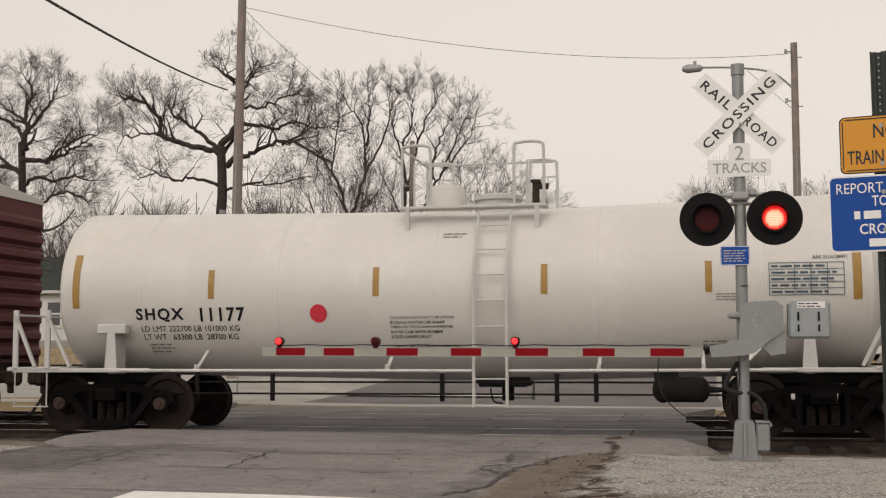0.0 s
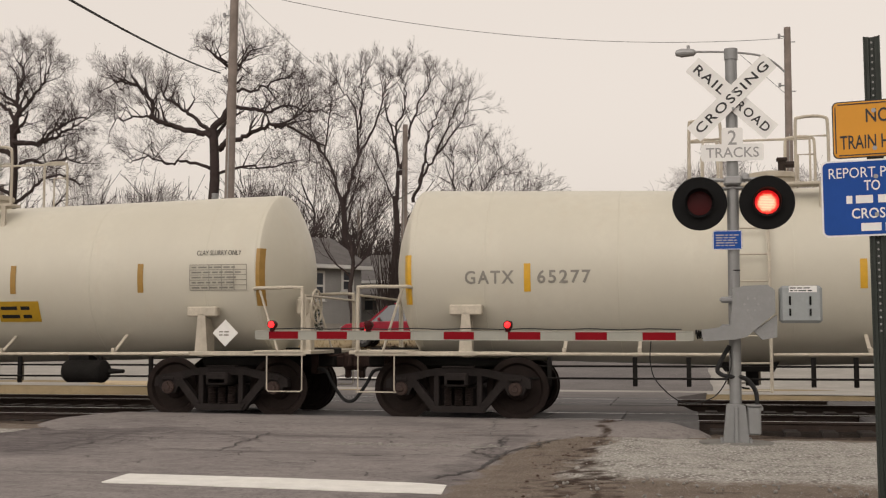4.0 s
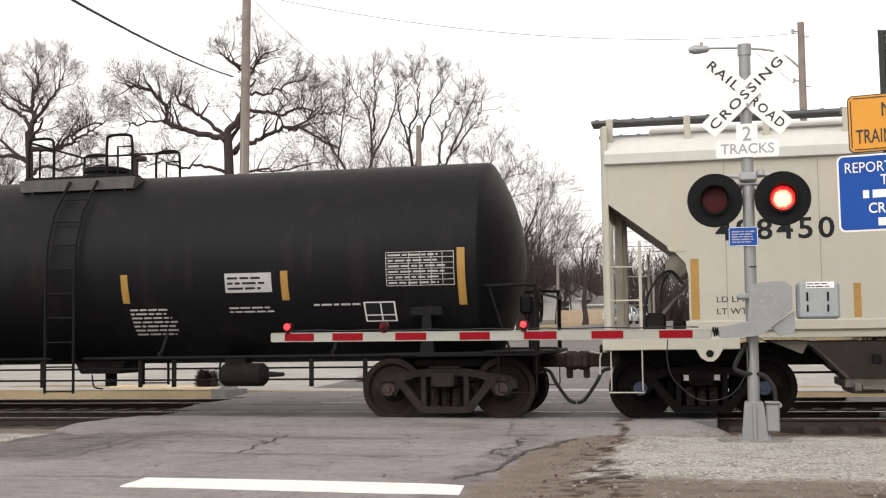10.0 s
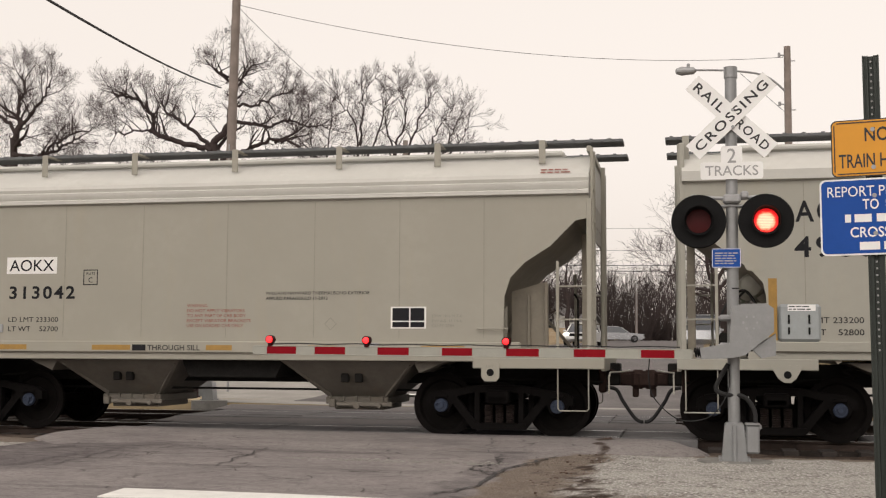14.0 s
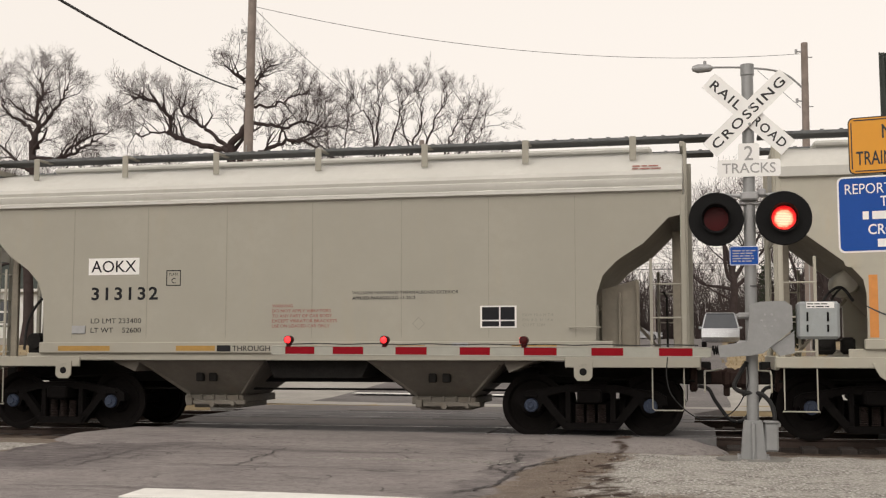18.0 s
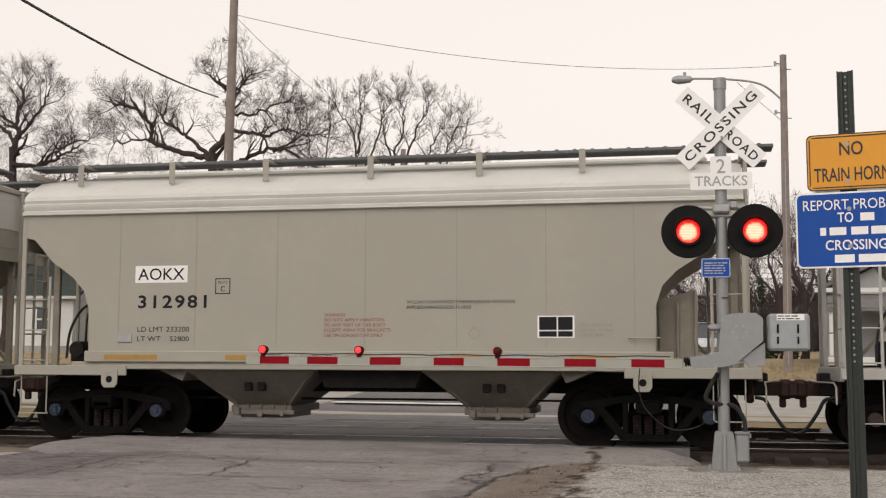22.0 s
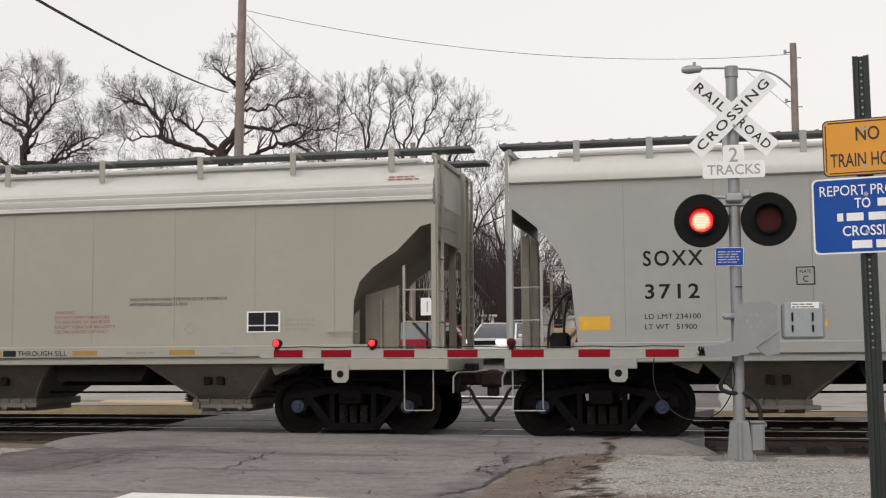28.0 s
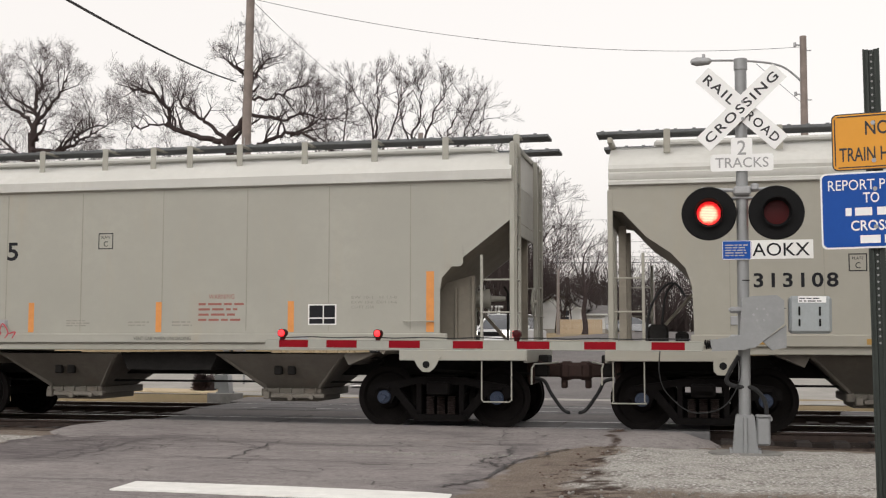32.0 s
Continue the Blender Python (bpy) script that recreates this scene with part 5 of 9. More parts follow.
    # sills
    lo, hi = {"A": (1.29, 1.44), "E": (1.27, 1.53)}.get(kind, (1.24, 1.42))
    for s in (-1, 1):
        part("side_sill", shared(("side_sill", kind, s), trim, lambda: G().box((0, s * 1.51, (lo + hi) / 2), (HOP_L - 2 * CUTS[kind][-1][0] + 0.1, 0.08, hi - lo), 0.015).box((0, s * 1.47, lo - 0.05), (HOP_L - 3.0, 0.05, 0.12), 0.01)), trim, car)
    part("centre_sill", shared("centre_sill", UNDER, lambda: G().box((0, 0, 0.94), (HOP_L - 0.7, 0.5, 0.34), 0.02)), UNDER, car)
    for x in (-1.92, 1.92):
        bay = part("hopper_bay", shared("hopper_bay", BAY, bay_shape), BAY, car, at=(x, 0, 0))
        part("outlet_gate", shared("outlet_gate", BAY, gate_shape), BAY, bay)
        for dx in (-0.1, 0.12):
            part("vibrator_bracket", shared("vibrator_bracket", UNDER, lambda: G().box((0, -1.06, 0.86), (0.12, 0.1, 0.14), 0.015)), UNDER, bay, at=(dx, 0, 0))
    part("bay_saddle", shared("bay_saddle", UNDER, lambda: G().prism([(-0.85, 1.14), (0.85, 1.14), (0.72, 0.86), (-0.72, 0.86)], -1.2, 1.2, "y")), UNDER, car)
    for s in (-1, 1):
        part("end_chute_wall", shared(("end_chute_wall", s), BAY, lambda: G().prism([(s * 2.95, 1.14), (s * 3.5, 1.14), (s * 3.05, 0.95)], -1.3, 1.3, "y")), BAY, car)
    part("brake_rod", shared("brake_rod", UNDER, lambda: G().cyl((-h + 2.9, -0.42, 0.66), (h - 2.9, -0.42, 0.66), 0.02, 6)), UNDER, car)
    part("train_line_pipe", shared("train_line_pipe", UNDER, lambda: G().tube(curve_pts([(-h + 0.6, -0.5, 0.82), (-h + 2.9, -0.62, 0.9), (-3.0, -0.9, 1.08), (3.0, -0.9, 1.08), (h - 2.9, -0.62, 0.9), (h - 0.6, -0.5, 0.82)], 6), 0.024, 6)), UNDER, car)
    part("card_holder", shared("card_holder", GALV, lambda: G().box((2.35, -1.556, 1.35), (0.24, 0.012, 0.10), 0.004)), GALV, car)
    part("grab_iron", shared("grab_iron", trim, lambda: G().tube(curve_pts([(h - 2.35, -1.5, 1.62), (h - 2.35, -1.57, 1.62), (h - 1.95, -1.57, 1.62), (h - 1.95, -1.5, 1.62)], 3), 0.012, 6)), trim, car)
    for s in (-1, 1):
        part("uncoupling_lever", shared(("uncoupling_lever", s), trim, lambda: G().tube([(s * (h - 0.45), -1.38, 0.92), (s * (h - 0.45), -1.1, 0.98), (s * (h - 0.3), -0.3, 0.98), (s * (h - 0.2), -0.12, 1.0)], 0.014, 6).tube([(s * (h - 0.45), -1.38, 0.92), (s * (h - 0.45), -1.4, 0.68)], 0.014, 6)), trim, car)
    # running boards on brackets, roof hatches
    for y in (-0.72, 0.72):
        part("running_board", shared(("running_board", y), GRATE, lambda: hatch_board(y)), GRATE, car, "dark steel grating walkway")
    br = shared("board_bracket", trim, lambda: G().box((0, -1.25, 4.30), (0.1, 0.02, 0.36), 0.006).box((0, -1.02, 4.47), (0.07, 0.46, 0.03), 0.004))
    for u in BRACKETS[kind]:
        part("board_bracket", br, trim, car, at=(u - h, 0, 0))
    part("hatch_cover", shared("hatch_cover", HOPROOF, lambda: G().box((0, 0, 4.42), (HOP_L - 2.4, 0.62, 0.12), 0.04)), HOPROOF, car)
    # brake gear on the platform
    if kind in "AC":
        part("air_reservoir", shared("air_reservoir", paint, lambda: G().revolve([(0, 0.02), (0.05, 0.15), (0.12, 0.19), (0.95, 0.19), (1.02, 0.15), (1.07, 0.02)], (-h + 1.60, -0.75, 2.28), (0, 1, 0), 20)), paint, car)
        part("brake_cylinder", shared("hopper_brake_cylinder", paint, lambda: G().revolve([(0, 0.02), (0.04, 0.12), (0.5, 0.13), (0.55, 0.16), (0.6, 0.16), (0.62, 0.05), (0.85, 0.04)], (h - 1.85, -0.5, 2.0), (1, 0.25, 0), 18)), paint, car)
    part("brake_valve", shared("brake_valve", UNDER, lambda: G().box((-h + 1.25, -0.7, 1.4), (0.3, 0.3, 0.36), 0.05).cyl((-h + 1.25, -0.9, 1.45), (-h + 1.25, -0.5, 1.45), 0.13, 14).box((-h + 1.6, -0.5, 1.35), (0.2, 0.25, 0.25), 0.04)), UNDER, car)
    if kind in "ACE":
        part("brake_wheel", shared("brake_wheel", trim, lambda: ring_wheel((h - 0.62, 0.1, 1.95), 0.22)), trim, car)
    part("brake_pipe", shared("brake_pipe", UNDER, lambda: G().tube([(h - 1.0, -0.2, 1.15), (h - 1.0, -0.2, 2.1), (h - 1.06, -0.2, 2.2)], 0.02, 6)), UNDER, car)
    part("valve_hose", shared("valve_hose", RUBBER, lambda: G().tube(curve_pts([(-h + 1.08, -0.9, 1.3), (-h + 1.12, -0.88, 1.75), (-h + 1.3, -0.85, 2.1), (-h + 1.5, -0.8, 2.2), (-h + 1.66, -0.8, 2.0)], 5), 0.022, 6).tube(curve_pts([(-h + 1.5, -0.8, 2.2), (-h + 1.36, -0.75, 2.0), (-h + 1.3, -0.7, 1.5)], 4), 0.018, 6)), RUBBER, car, "black looping brake hose")
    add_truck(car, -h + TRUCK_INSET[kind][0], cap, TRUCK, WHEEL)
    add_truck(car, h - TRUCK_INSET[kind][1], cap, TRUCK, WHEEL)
    add_ends(car, HOP_L, UNDER)
    return car


def ring_wheel(c, r):
    """A spoked hand wheel facing along the car."""
    g = G()
    pts = [(c[0], c[1] + r * math.cos(a), c[2] + r * math.sin(a)) for a in [2 * math.pi * k / 20 for k in range(21)]]
    g.tube(pts, 0.018, 6)
    for k in range(5):
        a = 2 * math.pi * k / 5
        g.tube([c, (c[0], c[1] + r * math.cos(a), c[2] + r * math.sin(a))], 0.012, 5)
    return g.cyl((c[0] - 0.05, c[1], c[2]), (c[0] + 0.05, c[1], c[2]), 0.04, 8)


def plate_mark(car, x, z, w, place, material):
    g = G()
    for a, b, c, d in ((0, 0, 1, 0.06), (0, 0.94, 1, 1), (0, 0, 0.06, 1), (0.94, 0, 1, 1)):
        quad_on(g, x + a * w, z + b * w, x + c * w, z + d * w, place, 1, 1)
    part("plate_frame", g, material, car)
    write(car, "C", x + w * 0.36, z + w * 0.16, w * 0.28, w * 0.34, material, place)
    write(car, "PLATE", x + w * 0.2, z + w * 0.66, w * 0.6, w * 0.16, material, place)


def data_box(car, x, z, w, h, place):
    b = part("data_panel", quad_on(G(), x, z, x + w, z + h, place), LETTERWHITE, car, "white-framed black stencil panel")
    up = lambda a, c: tuple(Vector(place(a, c)) + Vector((0, -0.003, 0)))
    g = G()
    for a, c, d, e in ((0.05, 0.06, 0.52, 0.3), (0.05, 0.36, 0.52, 0.94), (0.56, 0.36, 0.95, 0.94), (0.56, 0.06, 0.95, 0.3)):
        quad_on(g, x + a * w, z + c * h, x + d * w, z + e * h, up, 1, 2)
    part("panel_field", g, LETTER, b)


def red_warning(car, x, z, w, place, seed, head=True):
    if head:
        write(car, "WARNING", x + w * 0.22, z + 0.36, w * 0.55, 0.075, LETTERRED, place)
    bars(car, x, z, w, 0.33, 4, LETTERRED, place, seed)


def hopper_marks(car, kind, marks, number, ld, lt, seed, logo=False, boxed=False):
    """Stencils, tape and marks on the side towards the road."""
    h = HOP_L / 2
    P = flat_place(-1.504)
    X = lambda u: u - h + (0.1 if kind == "A" else 0.0)
    if kind == "A":
        dz = -0.05 if logo else 0.0
        write(car, marks, X(2.08), 3.14 + dz, 1.16, 0.31, LETTER, P, 0.018)
        write(car, number, X(2.06), 2.63 + dz, 1.64, 0.31, LETTER, P, 0.018)
        plate_mark(car, X(4.02 if number in ("498450", "498235") else 5.14), 2.80, 0.26, P, LETTER)
        part("card_plate", G().box((X(3.45), -1.508, 1.61), (0.2, 0.014, 0.11), 0.005).box((X(3.45), -1.517, 1.62), (0.13, 0.006, 0.06), 0.002), GALV, car)
        tape = STRIPEO if number in ("494335", "494215") else STRIPEB
        patch(car, "reflective_tape", X(1.69), 1.46, X(1.81), 2.34, tape, P)
        for u in (3.92, 6.17, 8.39):
            patch(car, "reflective_tape", X(u), 1.46, X(u + 0.1), 1.94, tape, P)
        patch(car, "reflective_tape", X(10.60), 1.46, X(10.72), 2.38, tape, P)
        write(car, "LD LMT " + ld, X(2.05), 1.70, 0.93, 0.085, LETTER, P)
        write(car, "LT WT    " + lt, X(2.05), 1.53, 0.93, 0.085, LETTER, P)
        red_warning(car, X(6.9), 1.62, 0.78, P, seed)
        data_box(car, X(8.72), 1.57, 0.46, 0.32, P)
        for k, line in enumerate(("EW 10-1   H 13-8", "EXW 10-6  EXH 14-6", "CU FT 3250")):
            write(car, line, X(9.42), 1.97 - 0.075 * k, (0.72, 0.72, 0.36)[k], 0.045, LETTERFADE, P)
        bars(car, X(4.6), 1.55, 0.45, 0.12, 3, LETTERFADE, P, seed + 2)
        bars(car, X(5.7), 1.55, 0.36, 0.1, 2, LETTERFADE, P, seed + 3)
        bars(car, X(6.45), 1.55, 0.35, 0.1, 2, LETTERFADE, P, seed + 4)
        write(car, "VENT CAR WHEN UNLOADING", X(5.82), 1.335, 0.98, 0.055, LETTERMID, flat_place(-1.556), 0.01)
        write(car, "2 INCH HF COMP SHOES", X(9.95), 1.335, 0.5, 0.045, LETTERFADE, flat_place(-1.556))
        if logo:
            x = X(5.26)
            for w, r in ((0.40, 0.19), (0.45, 0.09), (0.40, 0.12), (0.38, 0.15), (0.44, 0.20)):
                sh = [(x + w / 2 + a + 0.10 * c, 2.895 + c) for a, c in rounded_plate(w * 0.96, 0.49, min(r, w * 0.46))]
                part("logo_block", G().add([P(a, c) for a, c in sh], [tuple(range(len(sh)))]), LOGORED, car, "rounded red logo block")
                x += w
            write(car, "Proudly Made in the USA", X(5.66), 2.40, 1.55, 0.13, LETTER, P, 0.012)
            patch(car, "flag_decal", X(5.30), 2.38, X(5.59), 2.55, LETTERWHITE, P, "small flag decal with red stripes")
            g = G()
            for k in range(4):
                quad_on(g, X(5.30), 2.385 + k * 0.046, X(5.59), 2.407 + k * 0.046, flat_place(-1.507), 1, 1)
            part("flag_stripes", g, LOGORED, car)
            patch(car, "flag_canton", X(5.30), 2.465, X(5.43), 2.55, SIGNBLUE, flat_place(-1.510))
    elif kind == "B":
        if boxed:
            patch(car, "mark_field", X(2.57), 2.50, X(3.46), 2.77, LETTERWHITE, P, "white field behind the marks")
            write(car, marks, X(2.62), 2.54, 0.79, 0.19, LETTER, flat_place(-1.508))
        else:
            write(car, marks, X(2.63), 2.535, 0.84, 0.21, LETTER, P, 0.02)
        write(car, number, X(2.63), 2.09, 1.16, 0.21, LETTER, P, 0.022)
        plate_mark(car, X(3.93), 2.31, 0.25, P, LETTER)
        write(car, "LD LMT " + ld, X(2.63), 1.72, 0.88, 0.08, LETTER, P)
        write(car, "LT WT    " + lt, X(2.63), 1.57, 0.88, 0.08, LETTER, P)
        part("placard_holder", G().box((X(2.42), -1.51, 1.62), (0.24, 0.02, 0.13), 0.006), GALV, car)
        Q = flat_place(-1.556)
        for a, b in ((2.09, 3.0), (4.14, 4.80), (6.07, 6.5), (7.74, 8.18), (9.5, 10.17)):
            patch(car, "reflective_tape", X(a), 1.28, X(b), 1.36, STRIPEB, Q)
        g = G()
        quad_on(g, X(4.83), 1.27, X(5.06), 1.365, Q, 1, 1)
        part("maker_bar", g, LETTER, car)
        write(car, "THROUGH SILL", X(5.09), 1.275, 0.88, 0.085, LETTER, Q)
        for k, line in enumerate(("WARNING", "DO NOT APPLY VIBRATORS", "TO ANY PART OF CAR BODY", "EXCEPT VIBRATOR BRACKETS", "USE ON LOADED CAR ONLY")):
            write(car, line, X(5.72), 1.95 - 0.078 * k, (0.34, 0.96, 0.98, 1.06, 0.94)[k], 0.05, LETTERRED, P, 0.01)
        write(car, "WILLIAMS HAYWARD THERMALBOND EXTERIOR", X(7.02), 2.14, 1.67, 0.05, LETTER, P, 0.012)
        write(car, "APPLIED PARAGOULD 11-2012", X(7.02), 2.06, 1.0, 0.05, LETTER, P, 0.012)
        g = G()
        for i in range(4):
            a, c = ((0.1, 0), (0, 0.1), (-0.1, 0), (0, -0.1))[i], ((0.1, 0), (0, 0.1), (-0.1, 0), (0, -0.1))[(i + 1) % 4]
            g.add([P(X(8.07) + a[0] * f, 1.69 + a[1] * f) for f in (1, 0.86)] + [P(X(8.07) + c[0] * f, 1.69 + c[1] * f) for f in (0.86, 1)], [(0, 1, 2, 3)])
        part("stencil_diamond", g, LETTERFADE, car)
        data_box(car, X(9.02), 1.62, 0.55, 0.33, P)
        for k, line in enumerate(("EXW 10-6 H 7-6", "EW 8-5  H 14-6", "CU FT 3284")):
            write(car, line, X(9.66), 1.79 - 0.075 * k, (0.46, 0.46, 0.34)[k], 0.042, LETTERFADE, P)
        bars(car, X(7.0), 1.29, 0.6, 0.06, 1, LETTERFADE, Q, seed + 3)
        bars(car, X(11.3), 3.93, 0.5, 0.1, 2, LETTERRED, lambda x, z: (x, -1.5 + (z - 3.92) * 1.2 - 0.02, z), seed + 5)
    elif kind == "C":
        for s, a, z in (("NA", 2.26, 2.47), ("HX", 3.10, 2.47), ("193", 2.26, 2.17), ("12", 3.10, 2.17)):
            patch(car, "mark_field", X(a), z, X(a + 0.52), z + 0.26, LETTER, P, "black field behind the marks")
            write(car, s, X(a + 0.04), z + 0.03, 0.44 if s != "12" else 0.30, 0.2, LETTERWHITE, flat_place(-1.508), 0.02)
        write(car, "LD LMT", X(2.36), 1.84, 0.38, 0.075, LETTERFADE, P)
        write(car, ld, X(3.08), 1.84, 0.38, 0.075, LETTERFADE, P)
        write(car, "LT WT", X(2.36), 1.69, 0.38, 0.075, LETTERFADE, P)
        write(car, lt, X(3.12), 1.69, 0.34, 0.075, LETTERFADE, P)
        for a in (2.30, 4.12, 6.82, 9.50):
            patch(car, "reflective_tape", X(a), 1.44, X(a + 0.46), 1.55, STRIPE, P)
        bars(car, X(5.92), 1.7, 0.45, 0.2, 3, LETTERRED, P, seed)
        bars(car, X(9.6), 1.95, 0.55, 0.25, 3, LETTERFADE, P, seed + 1)
        data_box(car, X(9.0 - 0.2), 1.5, 0.34, 0.22, P)
    elif kind == "E":
        write(car, marks, X(2.02), 2.38, 0.65, 0.21, LETTER, P, 0.014)
        write(car, number, X(2.02), 1.94, 0.92, 0.22, LETTER, P, 0.014)
        write(car, "LD LMT " + ld, X(2.02), 1.74, 0.81, 0.075, LETTER, P)
        write(car, "LT WT    " + lt, X(2.02), 1.575, 0.81, 0.075, LETTER, P)
        plate_mark(car, X(3.51), 2.13, 0.26, P, LETTER)
        for a, z in ((1.86, 2.45), (4.35, 2.01), (6.9, 2.01), (9.3, 2.01), (10.75, 2.45)):
            patch(car, "reflective_tape", X(a), 1.57, X(a + 0.12), z, STRIPEB, P)
        part("card_plate", G().box((X(3.25), -1.508, 1.645), (0.24, 0.014, 0.15), 0.005), GALV, car)
        red_warning(car, X(4.73), 1.58, 0.5, P, seed)
        bars(car, X(8.9), 2.05, 0.6, 0.2, 3, LETTERFADE, P, seed + 1)
        data_box(car, X(9.5), 1.6, 0.42, 0.3, P)
    else:
        write(car, marks, X(2.57), 2.52, 0.86, 0.23, LETTER, P, 0.016)
        write(car, number, X(2.59), 2.04, 0.78, 0.22, LETTER, P, 0.016)
        plate_mark(car, X(4.72), 2.21, 0.26, P, LETTER)
        write(car, "LD LMT " + ld, X(2.58), 1.75, 0.8, 0.075, LETTER, P)
        write(car, "LT WT   " + lt, X(2.58), 1.60, 0.74, 0.075, LETTER, P)
        for a, w in ((1.62, 0.46), (4.67, 0.46), (6.21, 0.46), (7.74, 0.47), (10.66, 0.46)):
            wide = a in (1.62, 10.66)
            patch(car, "reflective_tape", X(a), 1.60 if wide else 1.615, X(a + w), 1.80 if wide else 1.71, STRIPE, P)
            if a == 7.74:
                patch(car, "notice_decal", X(a + 0.1), 1.77, X(a + 0.35), 1.89, LETTERWHITE, P)
            elif not wide:
                bars(car, X(a), 1.74, 0.44, 0.18, 4, LETTERFADE, P, seed + int(a))
        for k, line in enumerate(("EX W   10-8   H 8-9", "EW       8-6    H 14-11", "CU FT  3282")):
            write(car, line, X(9.07), 2.28 - 0.105 * k, (0.76, 0.85, 0.5)[k], 0.065, LETTER, P)
        data_box(car, X(9.26), 1.62, 0.44, 0.3, P)


# -- tank cars --
def tank_car(L, u_mid, R, zc, a0, a1, paint, trim, label, plat, lad, seams, big=False, cap=CAPRUST, rough_truck=False, name="tank_car", rail=0.9):
    """plat: (x0, x1) of the top platform; lad: x of the side ladder; all from the car's left coupling."""
    car = thing(name, label, "tank car", (u_mid, TRACK_Y, 0), "tank cars of the freight train")
    CARS.append((car, u_mid))
    h = L / 2
    X = lambda u: u - h
    d = 0.42 if not big else 0.5
    bow = 0.0 if big else 1.0

    def axis(x):
        """Height of the shell's middle line: the two halves slope down to the outlet."""
        run = (lad - a0 - d - 0.1) if x < X(lad) else (a1 - d - 0.1 - lad)
        return zc + bow * (-0.045 + 0.125 * max(0.0, min(1.0, (abs(x - X(lad)) - 0.05) / run)))

    # dished heads with a tight knuckle
    head = [(d * r * r, R * r) for r in (0.02, 0.2, 0.4, 0.55, 0.7, 0.82, 0.92, 0.975)] + [(d + 0.012, R * 0.996), (d + 0.05, R), (d + 0.1, R)]
    prof = [(a0 - h + e, r) for e, r in head] + [(X(lad) - 0.05, R), (X(lad) + 0.05, R)] + [(a1 - h - e, r) for e, r in reversed(head)]
    shell = G()
    shell.ring_stack([[(x, r * math.cos(2 * math.pi * k / 96), axis(x) - r * math.sin(2 * math.pi * k / 96)) for k in range(96)] for x, r in prof])
    part("tank_shell", shell, paint, car)
    me = shared(("shell_band", round(R, 2)), paint, lambda: G().revolve([(-0.02, R - 0.01), (-0.012, R + 0.005), (0.012, R + 0.005), (0.02, R - 0.01)], (0, 0, 0), (1, 0, 0), 56))
    for u in [a0 + d + 0.08] + list(seams) + [a1 - d - 0.08]:
        part("shell_band", me, paint, car, at=(X(u), 0, axis(X(u))))

    # stub sills, bolsters and saddles
    for s in (-1, 1):
        part("stub_sill", G().box((s * (h - 1.45), 0, 0.93), (2.3, 0.45, 0.3), 0.02), UNDER, car)
        part("end_platform", G().box((s * (h - 0.78), 0, 1.02), (0.95, 2.9, 0.06), 0.01).box((s * (h - 1.6), -1.42, 1.0), (2.4, 0.06, 0.07), 0.012).box((s * (h - 1.6), 1.42, 1.0), (2.4, 0.06, 0.07), 0.012), trim, car)
        for y in (-1, 1):
            xs = s * (h - 2.12)
            sd = part("saddle_bracket", G().prism([(xs - 0.11, 0.98), (xs + 0.11, 0.98), (xs + 0.06, 1.62), (xs - 0.06, 1.62)], y * 1.36, y * 1.42, "y").box((xs, y * 1.34, 1.66), (0.5, 0.16, 0.16), 0.02).box((xs, y * 1.2, 1.25), (0.1, 0.4, 0.6)), trim, car)
            # end rails
            x0, x1 = s * (h - 1.02), s * (h - 0.45)
            if cap is CAPBLUE:
                g = G().box((x0, y * 1.44, 1.5), (0.09, 0.05, 0.95), 0.01).box((x1, y * 1.44, 1.5), (0.09, 0.05, 0.95), 0.01)
                g.beam((x0, y * 1.44, 1.85), (x0 - s * 0.4, y * 1.44, 1.06), 0.05, 0.05).beam((x1, y * 1.44, 1.85), (x1 - s * 0.35, y * 1.44, 1.06), 0.05, 0.05)
            else:
                g = G().tube(curve_pts([(x0 - s * 0.3, y * 1.2, 2.0), (x0 - s * 0.2, y * 1.4, 2.02), (x0, y * 1.44, 2.02), (x1 - s * 0.06, y * 1.44, 2.02), (x1, y * 1.44, 1.92), (x1, y * 1.44, 1.03)], 4), 0.027, 8)
                g.tube([(x0 + s * 0.18, y * 1.44, 1.03), (x0 - s * 0.12, y * 1.44, 1.98)], 0.02, 6)
            part("end_rail", g, trim, car)
            step(car, x0, x1, y * 1.44, 1.0, 0.42, trim)
        part("end_grab_rail", G().tube([(s * (h - 0.42), -1.4, 1.9), (s * (h - 0.42), 1.4, 1.9)], 0.02, 6).tube([(s * (h - 0.42), -1.4, 1.03), (s * (h - 0.42), -1.4, 1.9)], 0.02, 6).tube([(s * (h - 0.42), 1.4, 1.03), (s * (h - 0.42), 1.4, 1.9)], 0.02, 6), trim, car)
    part("brake_wheel", G().add(*(lambda q: (q.v, q.f))(ring_wheel((h - 0.5, -0.55, 1.75), 0.27))), trim, car)
    part("brake_stand", G().box((h - 0.62, -0.55, 1.4), (0.12, 0.2, 0.8), 0.02).box((h - 0.7, -0.55, 1.75), (0.2, 0.3, 0.3), 0.04), trim, car)
